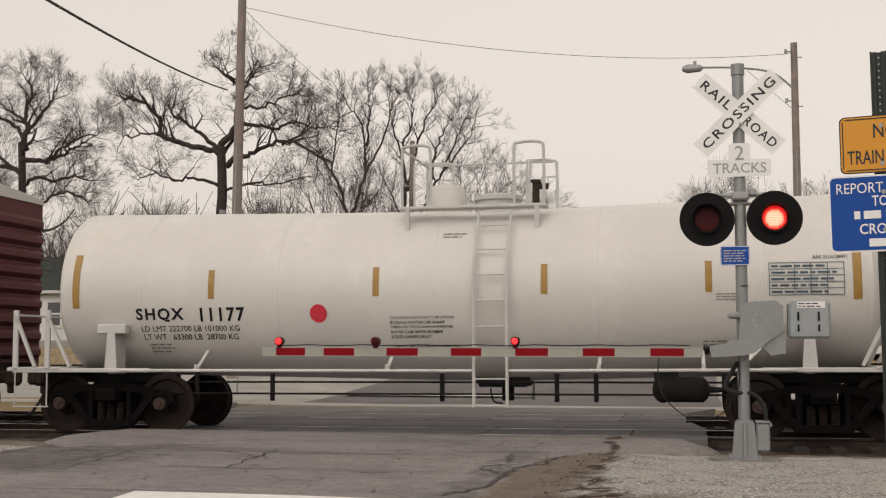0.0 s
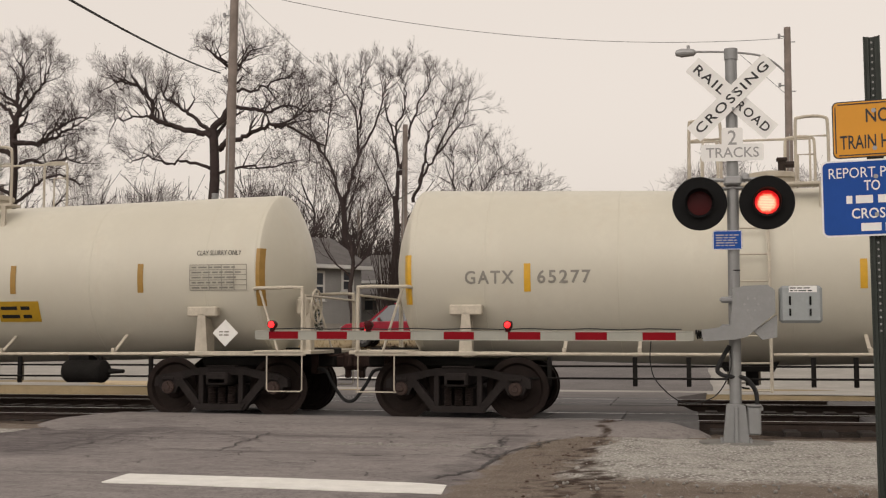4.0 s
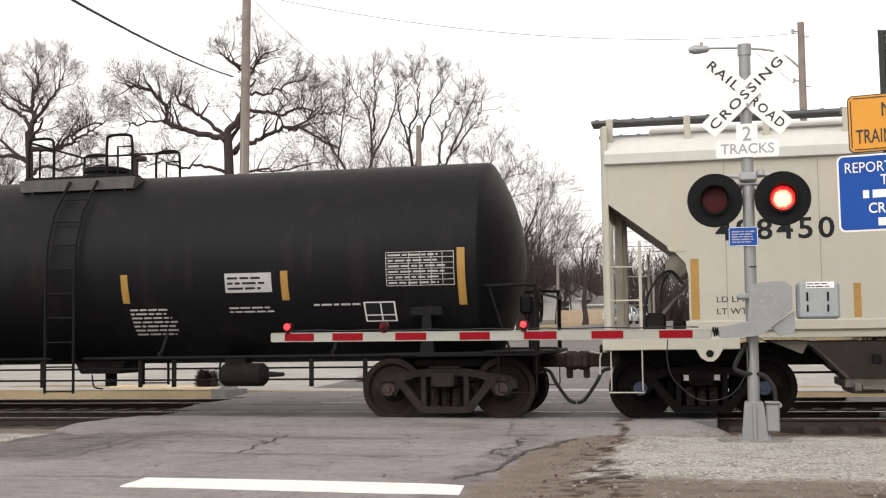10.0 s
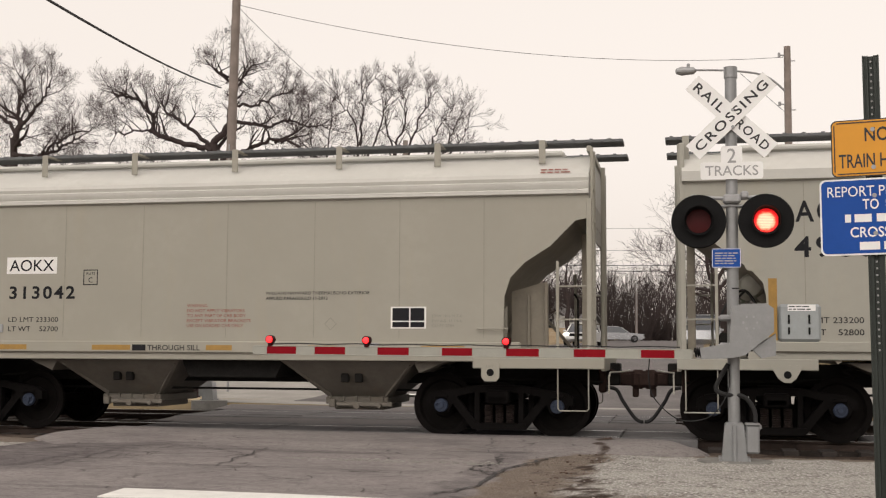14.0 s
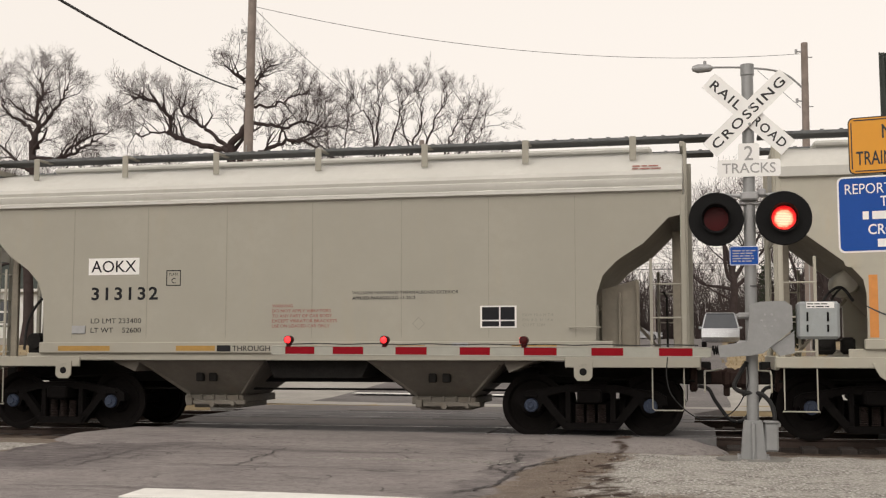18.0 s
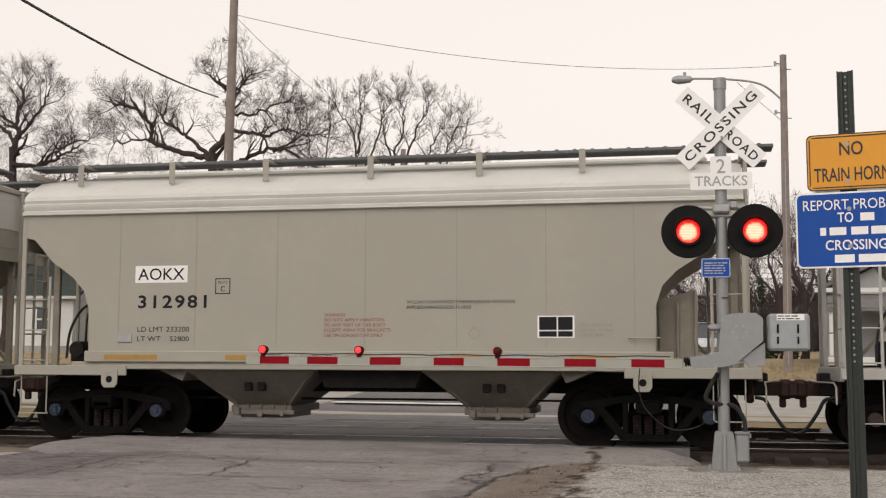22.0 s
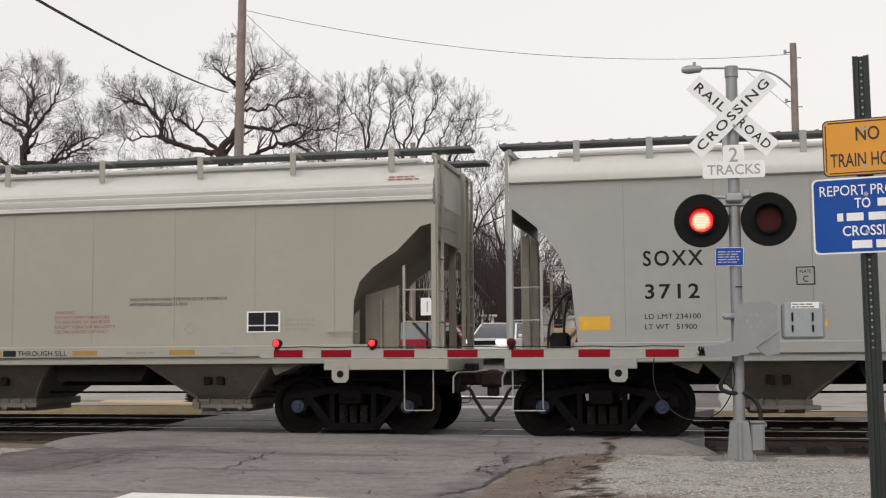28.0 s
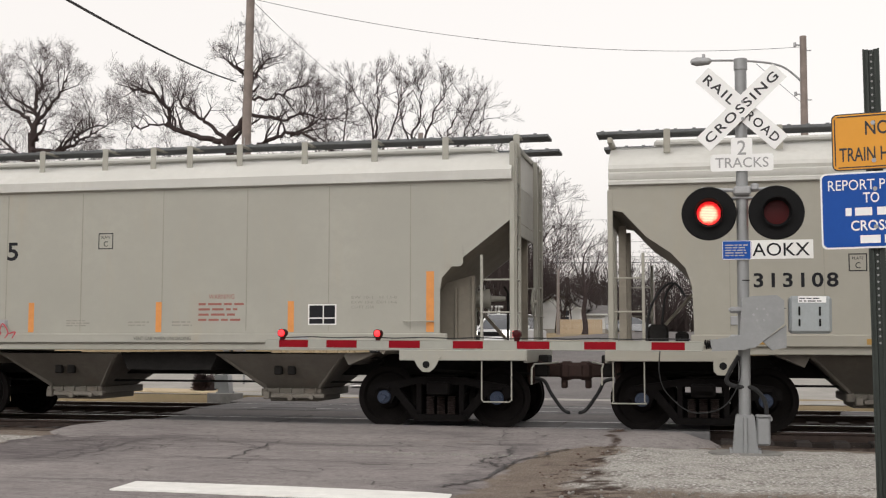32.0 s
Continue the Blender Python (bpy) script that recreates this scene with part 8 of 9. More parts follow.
    for off, ph in ((0.23, "on"), (1.47, phases[2]), (3.19, phases[3])) if near else ((0.6, "on"), (2.0, phases[2])):
        x = -0.455 - gate_len + off
        lm = part("arm_lamp", G().cyl((x, -0.17, 1.30), (x, -0.17, 1.345), 0.035, 12).revolve([(-0.05, 0.052), (0.045, 0.052), (0.05, 0.048), (-0.052, 0.048)], (x, -0.17, 1.385), (0, 1, 0), 18), LAMPDARK, s, "small red arm lamp housing")
        if ph == "on":
            part("lamp_face", G().revolve([(-0.052, 0.042), (-0.062, 0.03), (-0.062, 0)], (x, -0.17, 1.385), (0, 1, 0), 16), GLOWRED, lm)
        else:
            lamp_disc(s, (x, -0.222 + 0.040, 1.385), 0.040, ph)
    return s


crossing_signal(Matrix.Translation((0.375, 14.12, 0.0)), 0.0, ("L", "R", "M", "N"), 5.36, -1)
far = crossing_signal(Matrix.Translation((-11.35, 26.4, 0.0)), 180.0, ("Q", "Q", "M", "N"), 5.2, -1, near=False)
# lamps on the back of the far signal, turned this way
part("rear_lamp_arm", G().tube([(-0.46, 0.05, 2.9), (0.46, 0.05, 2.9)], 0.022, 8), GALV, far)
for _x, _ph in ((0.4, "L"), (-0.4, "R")):
    part("backing_plate", G().revolve([(0.0, 0.0), (0.0, 0.29), (0.03, 0.3), (0.03, 0.0)], (_x, 0.12, 2.8), (0, 1, 0), 30), BLACKPAINT, far)
    part("visor", G().ring_stack([[(_x + r * math.cos(a), 0.15 + dd, 2.8 + r * math.sin(a)) for a in [2 * math.pi * k / 24 for k in range(24)]] for dd, r in ((0, 0.15), (0.16, 0.16), (0.16, 0.155), (0.02, 0.145))], False, False), BLACKPAINT, far)
    _d = lamp_disc(far, (_x, 0.165 - 0.126, 2.8), 0.126, _ph)
    FLIPS[-1] = (_d, Matrix.Translation((_x, 0.165 - 0.126, 2.8)) @ pose(0, 0, 0, 0, 0, 180), _ph)
    _d.matrix_basis = FLIPS[-1][1]

# ---- roadside sign ----
_s = thing("sign_post", "dark green perforated post with yellow and blue warning signs", "sign post", pose(0.925, 6.5, 0, 0, -0.6, -10))
_g = G().prism([(-0.042, -0.01), (-0.034, -0.01), (-0.034, 0.002), (-0.014, 0.002), (-0.012, 0.018), (0.012, 0.018), (0.014, 0.002), (0.034, 0.002), (0.034, -0.01), (0.042, -0.01), (0.042, 0.01), (0.018, 0.012), (0.016, 0.026), (-0.016, 0.026), (-0.018, 0.012), (-0.042, 0.01)], -0.15, 2.85, "z")
part("post", _g, POSTGREEN, _s)
for _k in range(44):
    part("post_hole", shared("post_hole", SIGNGREY, lambda: G().cyl((0, 0.012, 0), (0, 0.0125, 0), 0.006, 8)), SIGNGREY, _s, at=(0, 0, 2.82 - 0.0254 * 2 * _k * 0.7))
_y = part("warning_plate", G().prism(rounded(0.46, 0.305, 0.03), -0.012, -0.016, "y"), SIGNBLACK, _s, "yellow plate with black border and words", at=(0.02, 0, 2.355))
part("plate_face", G().prism(rounded(0.448, 0.293, 0.027), -0.017, -0.0175, "y"), SIGNYELLOW, _y)
_g = G()
for _a, _b in ((1, 0.138), (-1, 0.138)):
    _g.box((0, -0.019, _a * 0.136), (0.40, 0.001, 0.006))
    _g.box((_a * 0.213, -0.019, 0), (0.006, 0.001, 0.25))
part("plate_border", _g, SIGNBLACK, _y)
sign_text(_y, "NO", 0.0, 0.07, 0.12, 0.075, SIGNBLACK, flat_place(-0.0195), 0.012)
sign_text(_y, "TRAIN HORN", 0.0, -0.068, 0.385, 0.075, SIGNBLACK, flat_place(-0.0195), 0.012)
_b = part("blue_plate", G().prism(rounded(0.61, 0.405, 0.03), -0.012, -0.016, "y"), SIGNWHITE, _s, "blue plate with white border and words", at=(0.03, 0, 1.99))
part("plate_face", G().prism(rounded(0.592, 0.387, 0.026), -0.017, -0.0175, "y"), SIGNBLUE, _b)
sign_text(_b, "REPORT PROBLEM", 0.0, 0.135, 0.53, 0.055, SIGNWHITE, flat_place(-0.0195), 0.012)
sign_text(_b, "TO", -0.05, 0.065, 0.08, 0.055, SIGNWHITE, flat_place(-0.0195), 0.012)
for _x, _z, _w in ((0.06, 0.065, 0.07), (-0.165, -0.008, 0.03), (-0.09, -0.008, 0.085), (0.02, -0.008, 0.085), (0.135, -0.008, 0.115), (-0.06, -0.155, 0.1), (0.08, -0.155, 0.14)):
    part("lettering", G().box((_x, -0.0195, _z), (_w, 0.001, 0.042)), SIGNWHITE, _b)
sign_text(_b, "CROSSING", 0.0, -0.082, 0.31, 0.055, SIGNWHITE, flat_place(-0.0195), 0.012)
for _z in (2.45, 2.25, 2.1, 1.9):
    part("sign_bolt", G().cyl((0, -0.024, _z), (0, -0.015, _z), 0.012, 8), GALV, _s)

# ---- poles and wires ----


def utility_pole(x, y, top, r, lean, label, arms=False, r2=None):
    z0 = ground_height(x, y)
    p = thing("utility_pole", label, "utility pole", pose(x, y, z0, 0, lean, 0), "utility poles")
    part("shaft", G().tube([(0, 0, -0.3), (0, 0, (top - z0) * 0.5), (0, 0, top - z0)], [r, r * 0.85, r2 or r * 0.72], 14), POLEWOOD, p)
    if top > 6:
        part("ground_strap", G().box((0, -r * 0.92, 4), (0.03, 0.02, 7.5)), GALV, p)
    for z in (top - z0 - 0.35, top - z0 - 2.2):
        if z > 1.5:
            part("insulator", G().tube([(0, 0, z), (-0.3, -0.1, z + 0.02)], 0.025, 6).cyl((-0.3, -0.1, z - 0.05), (-0.3, -0.1, z + 0.1), 0.05, 8), GALV, p)
            part("pole_bolt", G().tube([(0, 0, z - 0.2), (0.28, 0, z - 0.2)], 0.02, 6), GALV, p)
    return p


utility_pole(-15.45, 37.0, 14.2, 0.19, 0.6, "tall weathered wooden utility pole")
_p = utility_pole(3.25, 45.0, 12.7, 0.17, 0.0, "grey wooden pole carrying a street lamp")
_z0 = ground_height(3.25, 45)
part("lamp_arm", G().tube(curve_pts([(0, 0, 10.0), (-0.8, -0.15, 10.65), (-2.0, -0.35, 10.85), (-3.4, -0.5, 10.9)], 6), 0.04, 8), GALV, _p)
part("arm_brace", G().tube([(0, 0, 9.2), (-1.7, -0.3, 10.75)], 0.012, 5), GALV, _p)
part("luminaire", G().revolve([(-0.45, 0.03), (-0.35, 0.13), (0.1, 0.17), (0.3, 0.1), (0.34, 0.0)], (-3.75, -0.52, 10.87), (-1, 0, 0), 14).cyl((-3.6, -0.52, 11.0), (-3.6, -0.52, 11.14), 0.06, 8), GALV, _p)
utility_pole(-13.9, 55.0, 11.4, 0.17, 0.2, "far wooden utility pole among bare trees")
utility_pole(-12.75, 97.0, 7.4, 0.15, 0.0, "far wooden utility pole beside the road")
utility_pole(-6.3, 122.0, 7.6, 0.14, 0.0, "far wooden utility pole beside the road")
utility_pole(-40.0, 62.0, 10.0, 0.15, 0.0, "far thin wooden utility pole")


def wire(a, b, sag, r, label):
    pts = []
    for k in range(25):
        t = k / 24
        p = Vector(a).lerp(Vector(b), t)
        pts.append((p.x, p.y, p.z - 4 * sag * t * (1 - t)))
    tagged(part("overhead_wire", G().tube(pts, r, 6), CABLE), label, "wire")


utility_pole(-3.0, -6.0, 4.2, 0.11, 0.0, "short wooden pole holding the service cable")
wire((-15.75, 36.9, 10.05), (-3.0, -6.0, 3.7), 0.5, 0.022, "thick black overhead service cable")
wire((-15.2, 37.0, 12.9), (3.1, 45.0, 12.3), 0.75, 0.009, "thin overhead wire between poles")
wire((-15.2, 37.0, 12.8), (-13.9, 55.0, 11.2), 0.4, 0.008, "thin overhead wire between poles")
utility_pole(-25.0, 85.0, 10.6, 0.15, 0.0, "far wooden utility pole carrying road wires")
utility_pole(25.0, 88.0, 10.6, 0.15, 0.0, "far wooden utility pole carrying road wires")
for _z, _r in ((7.3, 0.024), (7.7, 0.024), (8.8, 0.012), (10.4, 0.01)):
    wire((-25, 85.0, _z), (25, 88.0, _z), 0.15, _r, "overhead wire crossing the far road")

# ---- trees ----


def grow(rng, p, d, r, length, depth, out, upward, spread, gnarl, fine, kids):
    """One limb as a bent tapering line, then its side limbs."""
    n = max(3, int(length / 0.45)) if depth > 1 else 3
    n = min(n, 9)
    pts, rs = [p], [r]
    q, v = Vector(p), Vector(d).normalized()
    for i in range(n):
        k = gnarl if depth > 1 else gnarl * 0.55
        v = (v + Vector((rng.gauss(0, k), rng.gauss(0, k), rng.gauss(0, k) + upward))).normalized()
        q = q + v * (length / n)
        pts.append(q.copy())
        rs.append(max(fine, r * (1 - 0.72 * (i + 1) / n)))
    out.append((pts, rs, depth))
    if depth <= 0:
        return
    m = kids[min(depth, len(kids) - 1)]
    for k in range(m):
        t = 0.28 + 0.72 * (k + rng.random()) / m
        i = min(n - 1, int(t * n))
        f = t * n - i
        o = pts[i].lerp(pts[i + 1], max(0.0, min(1.0, f)))
        along = (pts[i + 1] - pts[i]).normalized()
        side = along.orthogonal().normalized()
        side.rotate(Matrix.Rotation(rng.uniform(0, 2 * math.pi), 3, along))
        side.y *= 0.8
        nd = (along * math.cos(spread) + side * math.sin(spread)).normalized()
        rr = max(fine, (rs[i] * (1 - f) + rs[i + 1] * f) * rng.uniform(0.34, 0.56))
        grow(rng, o, nd, rr, length * rng.uniform(0.46, 0.8) * (1.15 - 0.35 * t), depth - 1, out, upward, spread, gnarl, fine, kids)


def limbs_mesh(out, lo, hi):
    g = G()
    for pts, rs, depth in out:
        if lo <= depth <= hi:
            g.tube(pts, rs, 8 if depth >= 3 else (5 if depth == 2 else 3), depth >= 3)
    return g


def bare_tree(x, y, label, trunk_h, trunk_r, limbs, seed, depth=4, upward=0.03, spread=0.75, gnarl=0.16, fine=0.004, kids=(0, 4, 5, 5, 5), lean=(0, 0), material=None, twig=None, lines=(), twiggy=3, reach=1.0):
    """limbs: (height on the trunk, bearing in the x-z plane from upright, depth bearing, length, radius); lines: limbs that follow set bends."""
    rng = random.Random(seed)
    z0 = ground_height(x, y) - 0.1
    t = thing("bare_tree", label, "tree", (x, y, z0), "bare winter trees")
    out = []
    n = 8
    tp = [Vector((lean[0] * (k / n) ** 1.5 + 0.08 * math.sin(k * 1.3), lean[1] * (k / n), trunk_h * k / n)) for k in range(n + 1)]
    tr = [trunk_r * (1.35 if k == 0 else 1.0) * (1 - 0.38 * k / n) for k in range(n + 1)]
    trunk = G().tube(tp, tr, 14)
    part("trunk", trunk, material or BARK, t)
    for hgt, ang, dep, length, r in limbs:
        f = hgt / trunk_h * n
        i = min(n - 1, int(f))
        o = tp[i].lerp(tp[i + 1], min(1.0, f - i))
        a, b = radians(ang), radians(dep)
        d = Vector((math.sin(a) * math.cos(b), math.sin(b) * math.sin(max(0.5, abs(a))), math.cos(a)))
        grow(rng, o, d, r, length, depth, out, upward, spread, gnarl, fine, kids)
    for r0, r1, side, bends in lines:
        ctrl = [(bx, side * k / len(bends), bz) for k, (bx, bz) in enumerate(bends)]
        pts = [Vector(q) + Vector((rng.gauss(0, 0.05), rng.gauss(0, 0.06), rng.gauss(0, 0.05))) for q in curve_pts(ctrl, 5)]
        m = len(pts)
        out.append((pts, [0.8 * (r0 + (r1 - r0) * (k / (m - 1)) ** 0.7) for k in range(m)], depth))
        for k in range(int(m * 0.3), m):
            for _ in range(1 if k % 3 or k > m * 0.7 else 0):
                along = (pts[k] - pts[k - 1]).normalized()
                sd = along.orthogonal().normalized()
                sd.rotate(Matrix.Rotation(rng.uniform(0, 2 * math.pi), 3, along))
                d = (along * 0.6 + sd * 0.75 + Vector((0, 0, 0.35))).normalized()
                grow(rng, pts[k], d, max(0.02, (r0 + (r1 - r0) * k / m) * rng.uniform(0.3, 0.5)), rng.uniform(0.75, 1.75) * reach, twiggy, out, upward + 0.02, spread, gnarl, fine, kids)
    part("limb_frame", limbs_mesh(out, 2, 9), material or BARK, t)
    part("crown", limbs_mesh(out, 0, 1), twig or TWIG, t, "fine bare twigs")
    return t


bare_tree(-22.0, 50.8, "large bare oak with heavy crooked limbs", 9.4, 0.32, [(8.9, 12, 30, 2.2, 0.12)], 3, depth=4, upward=0.05, gnarl=0.22, lean=(0.1, 0), kids=(0, 4, 5, 4, 4), lines=[
    (0.20, 0.07, -0.6, [(0.0, 9.1), (-0.9, 9.35), (-2.0, 9.65), (-2.9, 10.1), (-2.95, 10.7), (-3.5, 11.4), (-4.2, 11.7), (-4.8, 11.8)]),
    (0.09, 0.03, 0.6, [(-2.8, 10.05), (-3.6, 10.15), (-4.6, 10.1), (-5.2, 10.2)]),
    (0.15, 0.05, 0.9, [(-0.05, 9.4), (-1.0, 10.0), (-1.8, 10.6), (-2.6, 11.05), (-3.0, 11.7)]),
    (0.24, 0.05, 0.3, [(0.05, 9.3), (0.7, 10.4), (0.85, 11.3), (0.7, 12.3), (0.2, 12.8), (-0.3, 13.2)]),
    (0.12, 0.04, -0.5, [(0.8, 11.2), (1.3, 12.2), (1.6, 12.6), (2.1, 13.0)]),
    (0.13, 0.05, 0.8, [(0.75, 10.5), (1.8, 10.4), (2.7, 10.25), (3.4, 10.5), (4.1, 10.4)]),
    (0.10, 0.04, -0.8, [(0.85, 11.3), (1.7, 11.1), (2.6, 11.3), (3.4, 11.5), (4.1, 11.6)]),
    (0.19, 0.05, -0.4, [(0.25, 8.5), (1.0, 8.85), (1.7, 9.05), (2.6, 9.4), (3.6, 9.45), (4.6, 8.9), (5.7, 8.4)]),
    (0.09, 0.03, 0.5, [(3.0, 9.4), (4.0, 9.9), (4.8, 10.2), (5.4, 10.1)]),
    (0.11, 0.03, 0.7, [(-0.1, 7.6), (-1.4, 8.0), (-2.4, 7.9), (-3.4, 8.3), (-4.4, 8.1)]),
    (0.10, 0.03, 0.9, [(0.1, 7.2), (1.4, 7.7), (2.6, 7.6), (3.9, 8.0)])])
bare_tree(-34.9, 55.0, "large bare oak with a dense twiggy crown", 10.8, 0.28,
          [(10.4, -30, 10, 2.9, 0.12), (10.0, 34, -20, 2.7, 0.11), (9.2, -64, 10, 3.6, 0.12), (7.2, -78, 20, 4.2, 0.11), (6.2, 60, 20, 3.4, 0.09), (6.6, -50, -20, 3.6, 0.09)], 8, depth=4, upward=0.055, gnarl=0.21, kids=(0, 5, 5, 5, 5), lines=[
    (0.24, 0.06, 0.3, [(0.1, 10.4), (0.25, 11.4), (0.0, 12.4), (0.35, 13.3), (0.1, 14.2)]),
    (0.15, 0.05, -0.6, [(0.2, 11.2), (1.0, 12.0), (1.7, 12.7), (2.1, 13.5)]),
    (0.14, 0.05, 0.6, [(0.05, 11.0), (-0.8, 11.9), (-1.7, 12.4), (-2.3, 13.3)]),
    (0.20, 0.06, -0.5, [(0.0, 9.9), (1.1, 9.75), (2.2, 9.9), (3.1, 10.3), (4.0, 10.7)]),
    (0.12, 0.04, 0.9, [(1.4, 9.75), (2.4, 10.6), (3.2, 11.0), (3.9, 11.3)]),
    (0.18, 0.05, 0.6, [(0.0, 9.2), (-1.3, 9.6), (-2.5, 9.5), (-3.8, 10.1), (-4.8, 10.0)]),
    (0.15, 0.05, -0.9, [(0.0, 8.4), (1.0, 8.9), (2.2, 8.6), (3.3, 8.9), (4.2, 8.5)]),
    (0.14, 0.05, 0.8, [(0.0, 6.6), (0.9, 7.2), (1.6, 8.0), (2.7, 8.1), (3.6, 7.6)]),
    (0.13, 0.04, -0.5, [(0.0, 6.2), (-1.2, 7.3), (-2.2, 7.6), (-3.4, 8.2)])])
bare_tree(-18.62, 60.5, "slender bare maple with several long stems", 7.3, 0.22, [(7.0, -30, 20, 3.0, 0.06), (6.4, 40, -20, 3.2, 0.06)], 12, upward=0.07, spread=0.5, gnarl=0.09, fine=0.0035, kids=(0, 4, 4, 4, 4), reach=0.75, lines=[
    (0.15, 0.02, 0.5, [(-0.1, 6.6), (-0.28, 7.5), (-0.97, 9.3), (-2.1, 10.7), (-2.9, 11.7), (-3.3, 12.6)]),
    (0.16, 0.015, -0.5, [(0.0, 6.8), (0.2, 7.6), (0.78, 9.4), (0.84, 10.9), (0.56, 12.3), (-0.15, 13.1), (-0.4, 13.8)]),
    (0.10, 0.015, 0.8, [(0.78, 9.4), (1.5, 10.9), (2.05, 12.6), (2.2, 13.2), (2.35, 13.8)]),
    (0.10, 0.015, -0.3, [(0.84, 10.9), (0.97, 12.5), (0.97, 13.4), (1.1, 14.0)]),
    (0.07, 0.012, 0.6, [(-1.1, 9.6), (-0.95, 11.6), (-0.85, 12.6), (-1.1, 13.4)]),
    (0.06, 0.012, -0.8, [(-1.5, 10.0), (-1.9, 11.6), (-2.0, 13.0)])])
bare_tree(-16.0, 61.5, "slender bare maple with a broad fan of limbs", 7.4, 0.22, [(7.0, -30, 10, 3.2, 0.06), (5.6, 50, 10, 3.4, 0.06)], 15, upward=0.06, spread=0.52, gnarl=0.09, fine=0.0035, kids=(0, 4, 4, 4, 4), reach=0.8, lines=[
    (0.16, 0.015, 0.3, [(0.0, 7.0), (0.1, 9.0), (0.0, 10.8), (0.4, 12.2), (0.4, 13.4), (0.2, 14.4)]),
    (0.09, 0.012, -0.6, [(0.05, 10.0), (-0.5, 12.0), (-0.7, 13.2), (-0.65, 14.0)]),
    (0.13, 0.015, 0.6, [(0.2, 8.6), (0.6, 10.6), (1.1, 12.3), (1.6, 13.2), (1.9, 13.9)]),
    (0.13, 0.015, -0.5, [(0.9, 7.0), (1.5, 8.4), (2.4, 9.6), (3.3, 10.8), (3.7, 11.3), (4.1, 11.8)]),
    (0.11, 0.015, 0.9, [(1.3, 8.0), (1.6, 9.6), (1.75, 10.8), (2.3, 12.2), (2.7, 12.7), (2.95, 13.2)]),
    (0.08, 0.012, 0.2, [(2.2, 9.5), (2.9, 11.4), (3.2, 12.0), (3.4, 12.4)])])
bare_tree(-12.9, 64.0, "low spreading bare tree behind the tracks", 6.4, 0.14,
          [(6.0, -16, 0, 3.6, 0.07)], 18, upward=0.04, spread=0.55, gnarl=0.12, fine=0.0035, kids=(0, 4, 4, 4, 4), lines=[
    (0.09, 0.012, 0.5, [(0.0, 6.0), (0.4, 7.8), (0.55, 9.0), (0.8, 9.7)]),
    (0.09, 0.012, -0.6, [(0.1, 6.2), (1.0, 7.6), (1.8, 8.5), (2.4, 9.2)]),
    (0.07, 0.012, 0.7, [(0.3, 6.6), (1.6, 7.3), (2.4, 7.6), (3.0, 7.8)]),
    (0.07, 0.012, -0.3, [(0.0, 6.4), (-0.5, 8.2), (-0.4, 9.2), (-0.6, 9.9)])])
bare_tree(-26.5, 66.0, "bare tree in the row behind the yards", 5.4, 0.22,
          [(4.8, 0, 0, 2.8, 0.11), (4.5, 36, 10, 2.8, 0.09), (4.2, -36, -10, 2.8, 0.09), (4.0, 66, 0, 3.5, 0.08), (4.0, -66, 20, 3.5, 0.08)], 21, upward=0.05, spread=0.65, gnarl=0.18)
bare_tree(-21.6, 64.0, "bare tree in the row behind the yards", 5.4, 0.18,
          [(4.9, 8, 0, 4.1, 0.09), (4.5, -28, 10, 3.9, 0.08), (4.2, 46, -10, 3.9, 0.08)], 22, upward=0.07, spread=0.55, gnarl=0.15)
bare_tree(-31.8, 62.0, "bare tree in the row behind the yards", 5.0, 0.2,
          [(4.6, 0, 0, 2.9, 0.10), (4.2, 44, 10, 3.0, 0.09), (4.0, -46, -10, 3.0, 0.09), (3.8, 74, 0, 3.2, 0.08)], 23, upward=0.05, spread=0.65, gnarl=0.18)
bare_tree(-40.5, 60.0, "bare tree in the row behind the yards", 6.0, 0.3,
          [(5.4, 0, 0, 4.4, 0.14), (5.0, 40, 10, 4.4, 0.12), (4.6, -36, -10, 4.4, 0.11), (4.4, 70, 0, 4.4, 0.10)], 24, upward=0.06, spread=0.6, gnarl=0.17)
bare_tree(-16.2, 54.0, "bare young tree before the houses", 4.4, 0.13,
          [(4.0, -6, 0, 3.4, 0.07), (3.6, 26, 10, 3.4, 0.06), (3.4, -34, -10, 3.2, 0.05), (3.0, 50, 10, 3.0, 0.05), (2.6, -52, 0, 2.8, 0.05)], 25, upward=0.08, spread=0.5, gnarl=0.13)
bare_tree(-12.6, 76.0, "bare tree behind the white booth", 5.0, 0.24,
          [(4.6, -6, 0, 4.6, 0.14), (4.4, 26, 10, 4.4, 0.12), (4.2, -30, -10, 4.4, 0.12), (3.8, 52, 0, 4.2, 0.1), (3.4, -54, 20, 4.0, 0.1)], 29, depth=4, upward=0.06, spread=0.6, gnarl=0.14, fine=0.006, kids=(0, 4, 4, 5, 5))
bare_tree(1.0, 80.0, "broad bare oak beyond the far road", 5.0, 0.34,
          [(4.6, -4, 0, 5.0, 0.2), (4.4, 28, 10, 4.8, 0.16), (4.2, -34, -10, 4.6, 0.16), (3.8, 56, 0, 4.8, 0.13), (3.6, -60, 20, 4.4, 0.13), (4.8, 10, 30, 4.6, 0.14), (2.8, -72, -10, 3.6, 0.1)], 27, depth=4, upward=0.055, spread=0.7, gnarl=0.19, fine=0.007, kids=(0, 4, 5, 5, 5))
